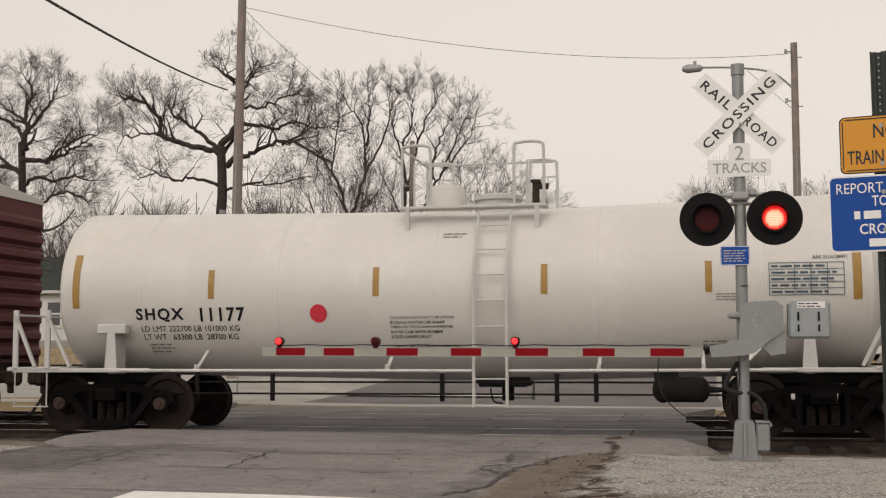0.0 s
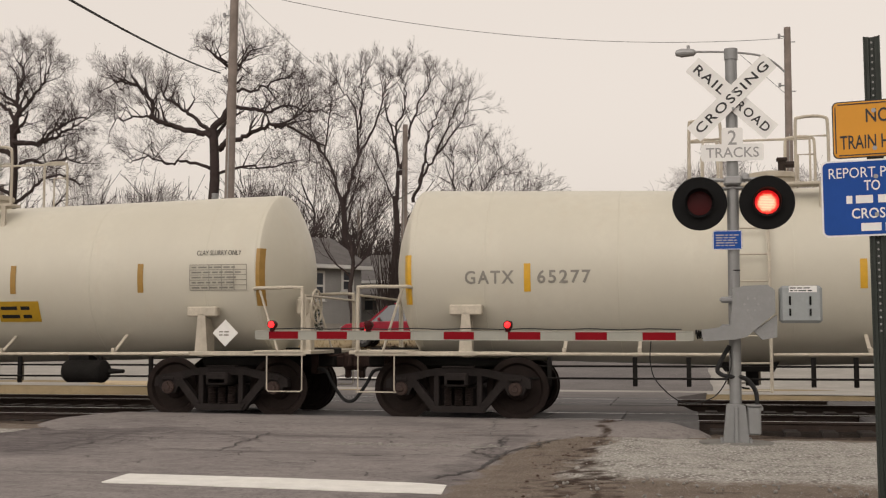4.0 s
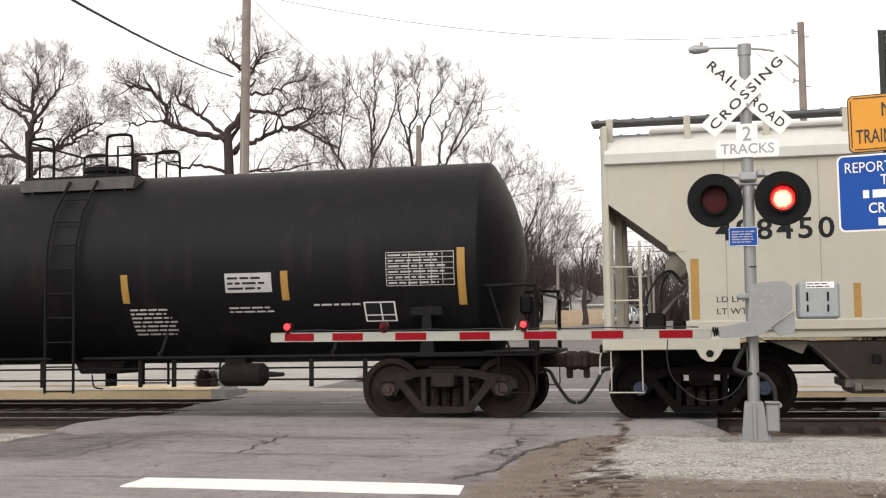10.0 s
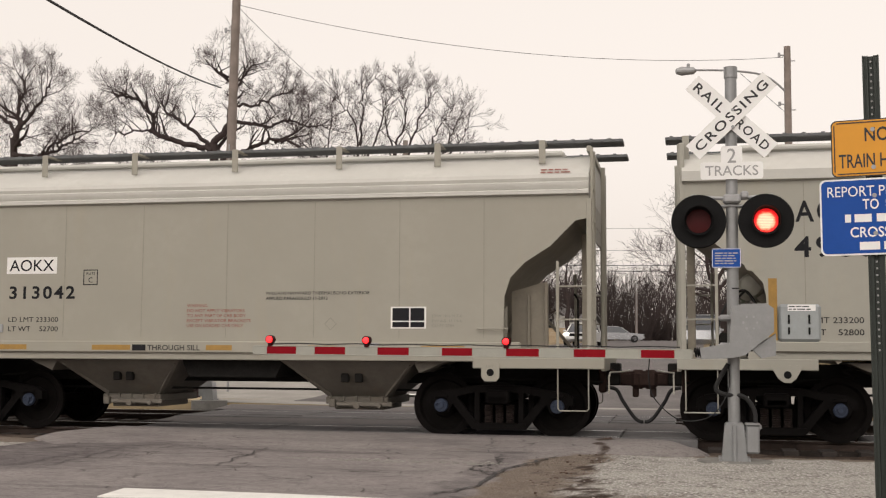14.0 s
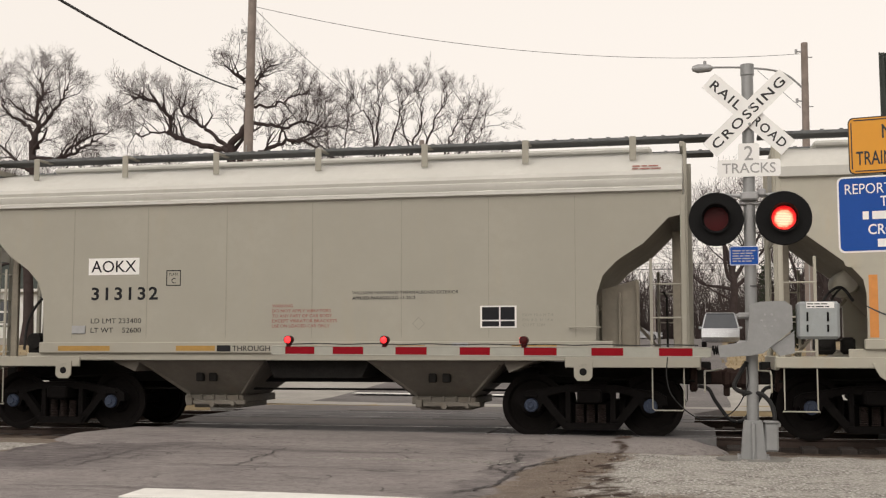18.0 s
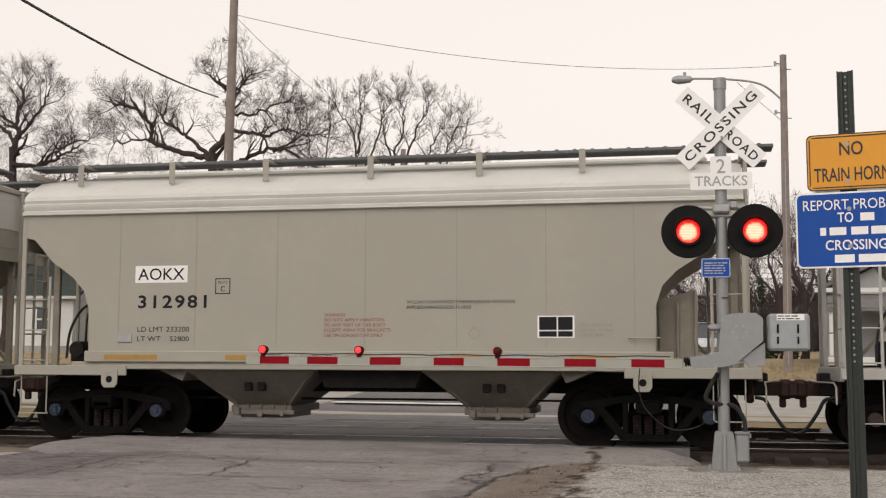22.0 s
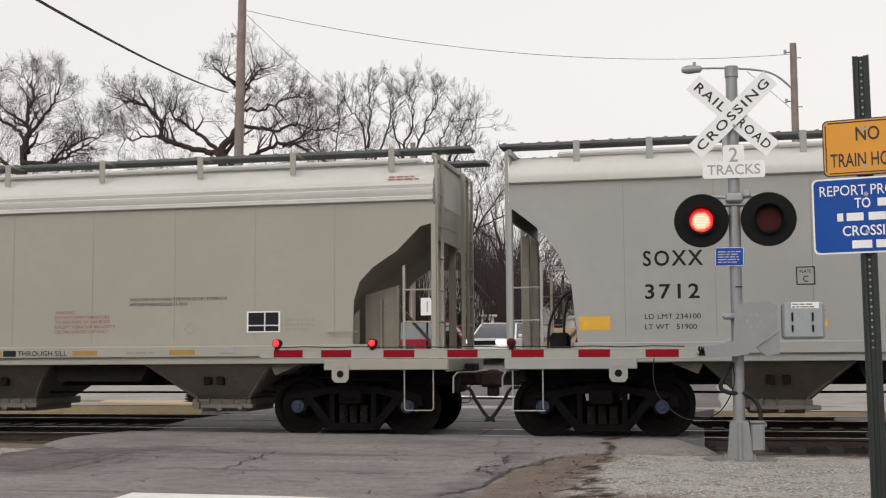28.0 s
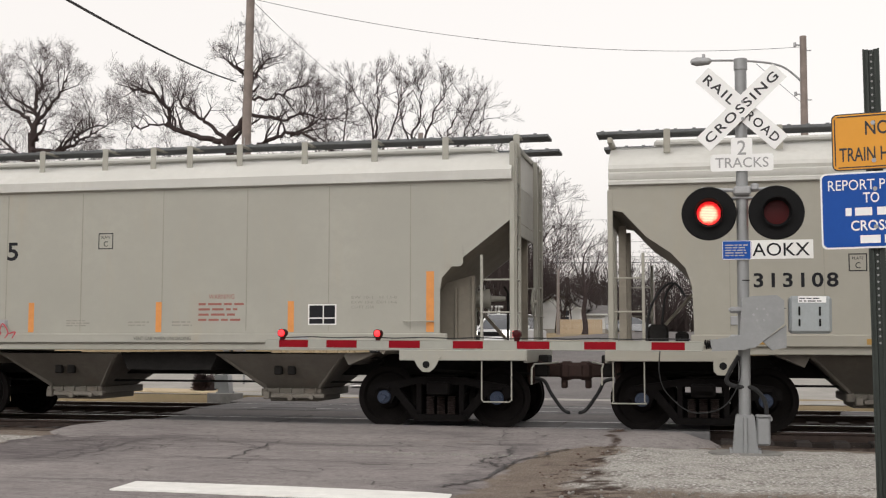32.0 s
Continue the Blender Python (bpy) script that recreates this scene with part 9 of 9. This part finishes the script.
bare_tree(-10.9, 100.0, "tall bare tree at the edge of the far road", 4.4, 0.24,
          [(4.0, -6, 0, 4.0, 0.12), (3.8, 24, 10, 3.8, 0.11), (3.5, -30, -10, 3.6, 0.10), (3.2, 52, 0, 3.2, 0.08), (3.0, -56, 10, 3.2, 0.08)], 28, depth=3, upward=0.055, spread=0.62, gnarl=0.15, fine=0.009, kids=(0, 5, 5, 5))
bare_tree(5.6, 88.0, "distant bare tree beyond the road", 5.0, 0.24,
          [(4.5, -14, 0, 3.9, 0.14), (4.2, 30, 10, 3.6, 0.12), (4.0, -44, -10, 3.6, 0.12), (3.6, 60, 0, 3.1, 0.1)], 30, depth=3, upward=0.06, spread=0.6, gnarl=0.16, fine=0.016)
bare_tree(9.8, 92.0, "distant bare tree beyond the road", 5.0, 0.22,
          [(4.5, -8, 0, 3.5, 0.13), (4.2, 36, 10, 3.2, 0.11), (4.0, -38, -10, 3.4, 0.11)], 33, depth=3, upward=0.06, spread=0.6, gnarl=0.16, fine=0.016)
bare_tree(4.8, 57.0, "pale-barked bare tree beside the far drive", 3.6, 0.18,
          [(3.2, -14, 0, 3.2, 0.1), (3.0, 30, 10, 3.2, 0.09), (2.6, -40, -10, 3.0, 0.08), (2.4, 56, 0, 2.8, 0.07)], 40, depth=4, upward=0.07, spread=0.6, gnarl=0.15)
for _k, (_x, _y, _t) in enumerate(((-19.5, 116.0, 3.6), (-22.0, 108.0, 4.2), (6.0, 112.0, 4.2), (-16.5, 131.0, 3.6))):
    bare_tree(_x, _y, "distant bare tree before the dark woods", _t, 0.22,
              [(_t - 0.4, -8, 0, 3.4, 0.12), (_t - 0.7, 32, 10, 3.2, 0.1), (_t - 1.0, -40, -10, 3.2, 0.1), (_t - 1.4, 60, 0, 3.0, 0.08)], 50 + _k, depth=3, upward=0.06, spread=0.62, gnarl=0.16, fine=0.014, kids=(0, 5, 5, 5), twig=BRUSH)

# far woods: many thin trunks and branches
_rng = random.Random(77)
_g = G()
for _i in range(520):
    _a = _rng.uniform(-0.75, 0.2)
    _d = _rng.uniform(82, 170) if _a < -0.22 else _rng.uniform(112, 185)
    _x, _y = _d * math.sin(_a), _d * math.cos(_a)
    if abs(_x - road_x(_y)) < 7 and _y < 138:
        continue
    _z = ground_height(_x, _y)
    _h = _rng.uniform(4.5, 7.5) if _a < -0.22 else _rng.uniform(0.5, 0.8) * (0.05 * _d + 0.6) * (1.6 if _a < -0.14 else 1.0)
    _out = []
    grow(_rng, Vector((_x, _y, _z)), Vector((_rng.gauss(0, 0.05), 0, 1)), _rng.uniform(0.08, 0.17), _h, 2, _out, 0.05, 0.55, 0.09, 0.02, (0, 6, 9, 9))
    for _pts, _rs, _dep in _out:
        _g.tube(_pts, _rs, 4 if _dep >= 2 else 3, False)
tagged(part("far_woods", _g, BRUSH), "distant belt of bare grey-brown woodland", "woods", kind="stuff")

# brush under the trees and along the far woods
_g = G()
for _i in range(3000):
    if _i < 620:
        _x, _y, _t = _rng.uniform(-44, -11), _rng.uniform(57, 70), 6.6
    elif _i < 820:
        _x, _y, _t = _rng.uniform(-19.2, -14.0), _rng.uniform(55, 60), 5.0
    else:
        _y = _rng.uniform(105, 165)
        _x, _t = _y * _rng.uniform(-0.45, 0.12), 0.6 + 0.04 * _y
        _t *= 1.5 if _x < -0.14 * _y else 1.0
    if (abs(_x - road_x(_y)) < 5.5 and _y < 140) or (-43 < _x < -32 and _y < 67) or (-31 < _x < -15.4 and _y < 66) or (-17 < _x < -10 and 105 < _y < 126):
        continue
    _z = ground_height(_x, _y)
    for _k in range(4 if _i < 820 else 8):
        _q = Vector((_x, _y, _z)) + Vector((_rng.gauss(0, 0.5 if _i < 820 else 1.3), _rng.gauss(0, 0.5), _rng.uniform(1.0, _t)))
        _g.tube([(_x, _y, _z), tuple(Vector((_x, _y, _z)).lerp(_q, 0.5) + Vector((_rng.gauss(0, 0.15), 0, 0.1))), tuple(_q)], [0.035, 0.025, 0.01] if _i < 820 else [0.045, 0.032, 0.012], 3, False)
tagged(part("underbrush", _g, BRUSH), "leafless brown underbrush below the trees", "underbrush", kind="stuff")


# ---- houses ----
def lap_wall(g, a, b, z0, z1, depth, step=0.16):
    """A clapboard wall face between two ground points."""
    a, b = Vector((*a, 0)), Vector((*b, 0))
    n = (b - a).normalized().cross(Vector((0, 0, 1)))
    prof = []
    z = z0
    while z < z1 - 0.01:
        t = min(z1, z + step)
        prof += [(0.03, z), (0.008, t)]
        z = t
    prof += [(-depth, z1), (-depth, z0)]
    m = len(prof)
    vs = [a + n * d + Vector((0, 0, z)) for d, z in prof] + [b + n * d + Vector((0, 0, z)) for d, z in prof]
    return g.add(vs, [(i, m + i, m + (i + 1) % m, (i + 1) % m) for i in range(m)] + [tuple(range(m)), tuple(range(2 * m - 1, m - 1, -1))])


def house(x, y, w, d, eave, ridge, siding, roofing, label, turn=0.0, windows=(), porch=False, along=True, chimney=False):
    z0 = ground_height(x, y) - 0.05
    hs = thing("house", label, "house", Matrix.Translation((x, y, z0)) @ pose(0, 0, 0, 0, 0, turn), "houses")
    c = [(-w / 2, 0), (w / 2, 0), (w / 2, d), (-w / 2, d)]
    for i, nm in enumerate(("front_wall", "side_wall", "rear_wall", "side_wall")):
        a, b = c[i], c[(i + 1) % 4]
        part(nm, lap_wall(G(), a, b, 0.45, eave, 0.12), siding, hs)
    part("foundation", G().box((0, d / 2, 0.2), (w, d, 0.5)), CONCRETE, hs)
    o = 0.4
    if along:
        poly = [(-o, eave - 0.12), (d / 2, ridge), (d + o, eave - 0.12), (d + o, eave + 0.04), (d / 2, ridge + 0.18), (-o, eave + 0.04)]
        part("roof", G().prism(poly, -w / 2 - o, w / 2 + o, "x"), roofing, hs)
        for s in (-1, 1):
            part("gable", G().prism([(0, eave - 0.05), (d, eave - 0.05), (d / 2, ridge - 0.02)], s * w / 2, s * (w / 2 - 0.1), "x"), siding, hs)
    else:
        poly = [(-w / 2 - o, eave - 0.12), (0, ridge), (w / 2 + o, eave - 0.12), (w / 2 + o, eave + 0.04), (0, ridge + 0.18), (-w / 2 - o, eave + 0.04)]
        part("roof", G().prism(poly, -o, d + o, "y"), roofing, hs)
        part("gable", G().prism([(-w / 2, eave - 0.05), (w / 2, eave - 0.05), (0, ridge - 0.02)], 0, 0.1, "y"), siding, hs)
    part("fascia", G().box((0, -o - 0.01, eave - 0.02), (w + 2 * o, 0.03, 0.16)), WOODTRIM, hs)
    for wx, wz, ww, wh in windows:
        wn = part("window", G().box((wx, -0.035, wz), (ww + 0.2, 0.05, wh + 0.2), 0.01), WOODTRIM, hs, "white framed sash window")
        part("pane", G().box((wx, -0.055, wz + wh * 0.26), (ww * 0.9, 0.02, wh * 0.44)), PANE, wn)
        part("pane", G().box((wx, -0.055, wz - wh * 0.26), (ww * 0.9, 0.02, wh * 0.44)), PANE, wn)
        part("sill", G().box((wx, -0.07, wz - wh / 2 - 0.1), (ww + 0.3, 0.1, 0.05)), WOODTRIM, wn)
    if porch:
        part("porch_roof", G().prism([(-2.2, eave - 0.75), (0.1, eave - 0.1), (0.1, eave - 0.25), (-2.2, eave - 0.9)], -w / 2, w / 2, "x"), roofing, hs)
        part("porch_floor", G().box((0, -1.05, 0.3), (w, 2.1, 0.3), 0.02), WOODTRIM, hs)
        for k in range(4):
            part("porch_post", G().box((-w / 2 + 0.12 + k * (w - 0.24) / 3, -2.0, 1.3), (0.13, 0.13, eave - 2.0 + 0.6), 0.01), WOODTRIM, hs)
        part("door", G().box((w * 0.18, -0.04, 1.45), (0.95, 0.06, 2.05), 0.01), WOODTRIM, hs)
    if chimney:
        part("chimney", G().box((w * 0.2, d * 0.5, ridge + 0.3), (0.6, 0.6, 1.4), 0.02), RUST, hs)
    return hs


house(-37.6, 58.5, 8.5, 8, 3.1, 5.2, SIDING, ROOFGREEN, "white clapboard house with dark green roof", 6, [(2.6, 1.9, 0.8, 1.3), (-1.0, 1.9, 0.8, 1.3)])
_h = house(-18.6, 55.5, 6.0, 6, 3.3, 4.8, SIDINGG, ROOFGREY, "grey clapboard house with white framed windows", 55, [(-2.05, 2.3, 0.75, 1.3), (0.2, 2.3, 0.75, 1.3), (2.1, 2.6, 0.6, 0.9)])
part("downspout", G().tube(curve_pts([(-2.9, -0.38, 3.2), (-2.9, -0.3, 3.0), (-2.93, -0.07, 2.85), (-2.93, -0.07, 0.2)], 3), 0.045, 8), WOODTRIM, _h, "white downspout at the corner")
part("gutter", G().box((0, -0.46, 3.2), (6.8, 0.1, 0.11), 0.02), WOODTRIM, _h)
house(-17.3, 64.0, 5.0, 7, 2.8, 4.4, SIDING, ROOFGREY, "pale house with a covered porch", -14, [(-0.8, 1.8, 0.9, 1.2)], porch=True)
house(8.8, 47.0, 8.0, 8, 3.0, 5.0, SIDINGG, ROOFGREY, "grey house with a white posted porch", -4, [(-1.4, 1.8, 1.0, 1.3), (2.6, 1.8, 1.0, 1.3)], porch=True, along=False)
house(-25.3, 57.5, 9.2, 5, 4.1, 6.3, SIDINGG, ROOFGREY, "grey clapboard gabled house with a brick chimney", 0, [(-3.7, 2.4, 0.9, 1.4), (2.7, 2.2, 0.9, 1.4)], along=False, chimney=True)
_b = thing("booth", "small white flat-roofed booth with a narrow doorway", "booth", pose(-11.45, 60.0, ground_height(-11.4, 60) - 0.02, 0, 0, 10))
part("wall", G().box((0, 0.6, 0.85), (1.2, 1.2, 1.7), 0.01), SIDING, _b)
part("roof", G().box((0, 0.55, 1.75), (1.5, 1.5, 0.1), 0.02), WOODTRIM, _b)
# the doorway's dark inside is a black panel on the solid wall
part("doorway", G().box((0.22, -0.01, 0.8), (0.3, 0.03, 1.45), 0.005), BLACKPAINT, _b, "black panel for the shaded inside of a doorway")
_b = thing("utility_cabinet", "white steel utility cabinet on the ground", "cabinet", pose(-10.45, 60.0, ground_height(-10.4, 60) - 0.02, 0, 0, 6))
part("body", G().box((0, 0, 0.55), (0.7, 0.6, 1.1), 0.03), SIDING, _b)
part("lid", G().box((0, 0, 1.12), (0.76, 0.66, 0.05), 0.015), WOODTRIM, _b)
house(-15.4, 117.0, 4.6, 7, 2.5, 4.1, SIDING, ROOFGREY, "distant white house with its gable to the road", -9, [(0.8, 1.7, 0.8, 1.2)], along=False)
house(-12.3, 118.5, 2.8, 5, 1.9, 2.7, SIDING, ROOFGREY, "distant low white garage beside a fence", -9, [])
house(8.0, 128.0, 8, 7, 2.8, 4.6, SIDINGG, ROOFGREY, "distant grey house behind a fence", -10, [(-1.4, 1.8, 0.9, 1.2)])
_f = thing("board_fence", "tan board fence in front of distant houses", "fence", pose(-14.3, 108.0, ground_height(-14, 108), 0, 0, -4))
_bd = G().box((0, 0, 0.65), (0.17, 0.025, 1.3), 0.005).mesh("board", FENCE)
for _k in range(23):
    part("board", _bd, FENCE, _f, at=(_k * 0.185, 0, 0))
part("fence_rail", G().box((2.05, 0.04, 0.3), (4.2, 0.04, 0.09)).box((2.05, 0.04, 1.0), (4.2, 0.04, 0.09)), FENCE, _f)


# ---- waiting vehicles ----
def vehicle(x, y, turn, paint, label, kind="suv", lights=True):
    """A car about 4.6 m long, nose towards -y."""
    L, W, H = {"suv": (4.7, 1.85, 1.72), "sedan": (4.9, 1.82, 1.42), "hatch": (4.4, 1.8, 1.6)}[kind]
    v = thing("car", label, "car", Matrix.Translation((x, y, ground_height(x, y) + 0.03)) @ pose(0, 0, 0, 0, 0, turn), "waiting cars")
    h = L / 2
    wl = 0.95 if kind != "sedan" else 0.85
    body = [(-h, 0.42), (-h + 0.05, 0.75), (-h + 0.25, wl - 0.08), (-h + 1.15, wl), (h - 0.5, wl + 0.04), (h - 0.05, wl), (h, 0.5), (h - 0.2, 0.28), (-h + 0.2, 0.26)]
    g = G()
    rings = []
    for k, (s, inset) in enumerate(((-1, 0.10), (-0.96, 0.02), (0.96, 0.02), (1, 0.10))):
        rings.append([(s * W / 2, yy * (1 - inset * 0.05), 0.26 + (zz - 0.26) * (1 - inset * 0.6)) for yy, zz in body])
    g.ring_stack(rings)
    part("body", g, paint, v)
    if kind == "sedan":
        cab = [(-h + 1.25, wl - 0.02), (-h + 2.0, H - 0.06), (-h + 2.4, H), (h - 1.5, H - 0.02), (h - 0.75, wl)]
    else:
        cab = [(-h + 1.1, wl - 0.02), (-h + 1.75, H - 0.08), (-h + 2.2, H), (h - 0.6, H - 0.04), (h - 0.15, wl)]
    part("cabin_glass", G().add(
        [(s * (W / 2) * (0.95 if zz < wl + 0.1 else 0.76), yy, zz) for s in (-1, 1) for yy, zz in cab],
        [tuple(range(5)), tuple(range(9, 4, -1)), *[(i, i + 5, i + 6, i + 1) for i in range(4)], (4, 9, 5, 0)]), PANE, v, "dark tinted windows")
    part("roof_panel", G().box((0, (cab[1][0] + cab[3][0]) / 2 + 0.15, H), (W * 0.76, cab[3][0] - cab[1][0] - 0.2, 0.05), 0.02), paint, v)
    for s in (-1, 1):
        for a, b in ((cab[0], cab[1]), (cab[4], cab[3])):
            part("pillar", G().beam((s * W / 2 * 0.95, a[0], a[1]), (s * W / 2 * 0.76, b[0], b[1]), 0.06, 0.06), paint, v)
        part("side_mirror", G().box((s * (W / 2 + 0.1), -h + 1.5, wl + 0.08), (0.18, 0.1, 0.13), 0.03), paint, v)
        for yy in (-h + 0.85, h - 0.85):
            wh = part("wheel", G().revolve([(-0.11, 0.2), (-0.11, 0.31), (-0.08, 0.33), (0.08, 0.33), (0.11, 0.31), (0.11, 0.2)], (s * (W / 2 - 0.1), yy, 0.33), (1, 0, 0), 22), RUBBER, v)
            part("rim", G().cyl((s * (W / 2 - 0.21), yy, 0.33), (s * (W / 2 + 0.01), yy, 0.33), 0.2, 18), GALV, wh)
        part("headlight", G().box((s * (W / 2 - 0.26), -h + 0.03, 0.70), (0.36, 0.08, 0.15), 0.03), HEADLIGHT if lights else GALV, v)
    part("grille", G().box((0, -h + 0.0, 0.66), (W * 0.5, 0.06, 0.16), 0.02), BLACKPAINT, v)
    part("bumper", G().box((0, -h, 0.45), (W * 0.94, 0.14, 0.2), 0.05), paint, v)
    return v


SEDAN = vehicle(-7.7, 45.0, -6, CARWHITE, "white sedan driving up to the crossing with lights on", "sedan")
vehicle(0.1, 63.0, 180, CARSILVER, "silver sport utility car on the far road", "suv", False)
vehicle(-10.9, 43.0, -86, CARRED, "dark red hatchback parked by the houses", "hatch", False)
vehicle(-7.4, 108.0, 95, CARSILVER, "distant silver car beside the road", "sedan", False)

# ---- small things beyond the tracks ----
_b = thing("street_sign", "white rectangular road sign on a thin post", "street sign", pose(-9.55, 40.0, ground_height(-9.55, 40), 0, 0, -10))
part("post", G().box((0, 0, 1.2), (0.06, 0.05, 2.6), 0.005), BLACKPAINT, _b)
part("plate", G().prism(rounded(0.46, 0.61, 0.04), -0.035, -0.04, "y"), SIGNWHITE, _b, at=(0, 0, 2.3))
part("arrow", G().box((0.02, -0.043, 2.3), (0.05, 0.002, 0.36)), SIGNGREY, _b)
_b = thing("street_sign", "street name blades on a post by the far corner", "street sign", pose(-13.0, 31.5, ground_height(-13, 31.5), 0, 0, 8))
part("post", G().box((0, 0, 1.5), (0.06, 0.05, 3.1), 0.005), GALV, _b)
_q = part("name_blade", G().box((0, -0.04, 3.0), (0.75, 0.01, 0.18)), BLACKPAINT, _b)
bars(_q, -0.32, 2.93, 0.64, 0.14, 1, SIGNWHITE, flat_place(-0.047), 3)
_q = part("name_blade", G().box((0, 0, 3.22), (0.3, 0.01, 0.18)), SIGNWHITE, _b)
bars(_q, -0.12, 3.16, 0.24, 0.13, 2, SIGNGREY, flat_place(-0.008), 5)


def bush(x, y, r, hgt, seed, label, material=BUSH):
    rng = random.Random(seed)
    b = thing("bush", label, "bush", (x, y, ground_height(x, y)))
    g = G()
    for k in range(900):
        a, u = rng.uniform(0, 2 * math.pi), rng.uniform(0, 1)
        rr = r * math.sqrt(rng.uniform(0.3, 1)) * (1 - 0.55 * u)
        p = Vector((rr * math.cos(a), rr * math.sin(a), hgt * u))
        n = Vector((math.cos(a), math.sin(a), rng.uniform(-0.2, 0.9))).normalized()
        s = n.orthogonal().normalized() * rng.uniform(0.03, 0.07)
        g.add([p - s, p + s, p + n * rng.uniform(0.1, 0.24)], [(0, 1, 2)])
    part("foliage", g, material, b)
    part("stem", G().cyl((0, 0, 0), (0, 0, hgt * 0.7), 0.05, 8), BARK, b)


bush(-8.3, 38.0, 0.55, 1.5, 3, "dark evergreen bush beside the road")
bush(-17.3, 50.0, 1.0, 2.9, 4, "tall dark shrub against the house")
bush(-12.25, 59.0, 0.75, 1.8, 8, "rounded dark evergreen beside a white booth")
bush(2.4, 55.0, 0.95, 3.7, 6, "tall dark conical evergreen beyond the road")
bush(3.6, 54.0, 0.7, 1.7, 7, "low dark evergreen beside the drive")
bush(-12.8, 28.4, 0.2, 0.4, 5, "dead weed tuft on the gravel", TWIG)
_g = G()
_rng = random.Random(12)
for _i in range(2600):
    _x, _y = _rng.uniform(-30, 14), _rng.uniform(38.6, 48)
    if abs(_x - road_x(_y)) < 4.8:
        continue
    _z = ground_height(_x, _y)
    _g.add([(_x - 0.03, _y, _z), (_x + 0.03, _y, _z), (_x + _rng.gauss(0, 0.05), _y, _z + _rng.uniform(0.06, 0.2))], [(0, 1, 2)])
tagged(part("dry_grass", _g, DEADGRASS), "short dry winter grass beyond the tracks", "grass", kind="stuff")

# ---- what moves ----
CYCLE = 0.9917


def lamp_states(phase):
    """(lit at the start, times at which the lamp changes) for one lamp."""
    first = {"R": 0.65, "L": 0.15, "N": 0.60, "M": 0.10, "Q": 0.15}[phase]
    on = [first + CYCLE * k for k in range(-1, 34)]
    ev = sorted([(t, 1) for t in on] + [(t + CYCLE / 2, 0) for t in on])
    lit = [s for t, s in ev if t <= 0.04][-1]
    return lit, [(t, s) for t, s in ev if 0.04 < t < 31.9]


def motions():
    end = 32.0
    for car, u in CARS:
        walk(car, [(t, LAY @ pose(u - RUN * t, TRACK_Y, 0)) for t in (0, 4, 8, 12, 16, 20, 24, 28, end)])
    per = 2 / FPS
    steps = int(round(end / per))
    for ws, x in WHEELSETS:
        walk(ws, [(k * per, pose(x, 0, 0.458, 0, -math.degrees(RUN * k * per / 0.458), 0)) for k in range(steps + 1)])
    drive = [(0, 14.0, 106, -96), (4, 8.0, 106, -94), (6.3, -2.7, 105, -86), (8.0, -5.9, 103.5, -48), (9.0, -7.0, 102, -18), (9.9, -7.6, 100, -6), (11.4, -7.5, 92.0, -4), (14.0, -7.3, 76.0, -4), (16.6, -7.2, 63.0, -4), (18.2, -7.3, 54.0, -5), (19.6, -7.4, 47.5, -6), (21.0, -7.7, 45.3, -6), (22.5, -7.8, 45.0, -6), (end, -7.8, 45.0, -6)]
    walk(SEDAN, [(t, pose(x, y, ground_height(x, y) + 0.03, 0, 0, a)) for t, x, y, a in drive])
    for disc, m, phase in FLIPS:
        lit, ev = lamp_states(phase)
        a = 0.0 if lit else -85.0
        rows = [(0, a)]
        for t, on in ev:
            f = math.ceil(t * FPS + (0 if on else 1)) / FPS
            rows.append((f - 1 / FPS, a))
            a = 0.0 if on else -85.0
            rows.append((f, a))
        rows.append((end, a))
        walk(disc, [(t, m @ pose(0, 0, 0, 0, 0, ang)) for t, ang in rows])


motions()
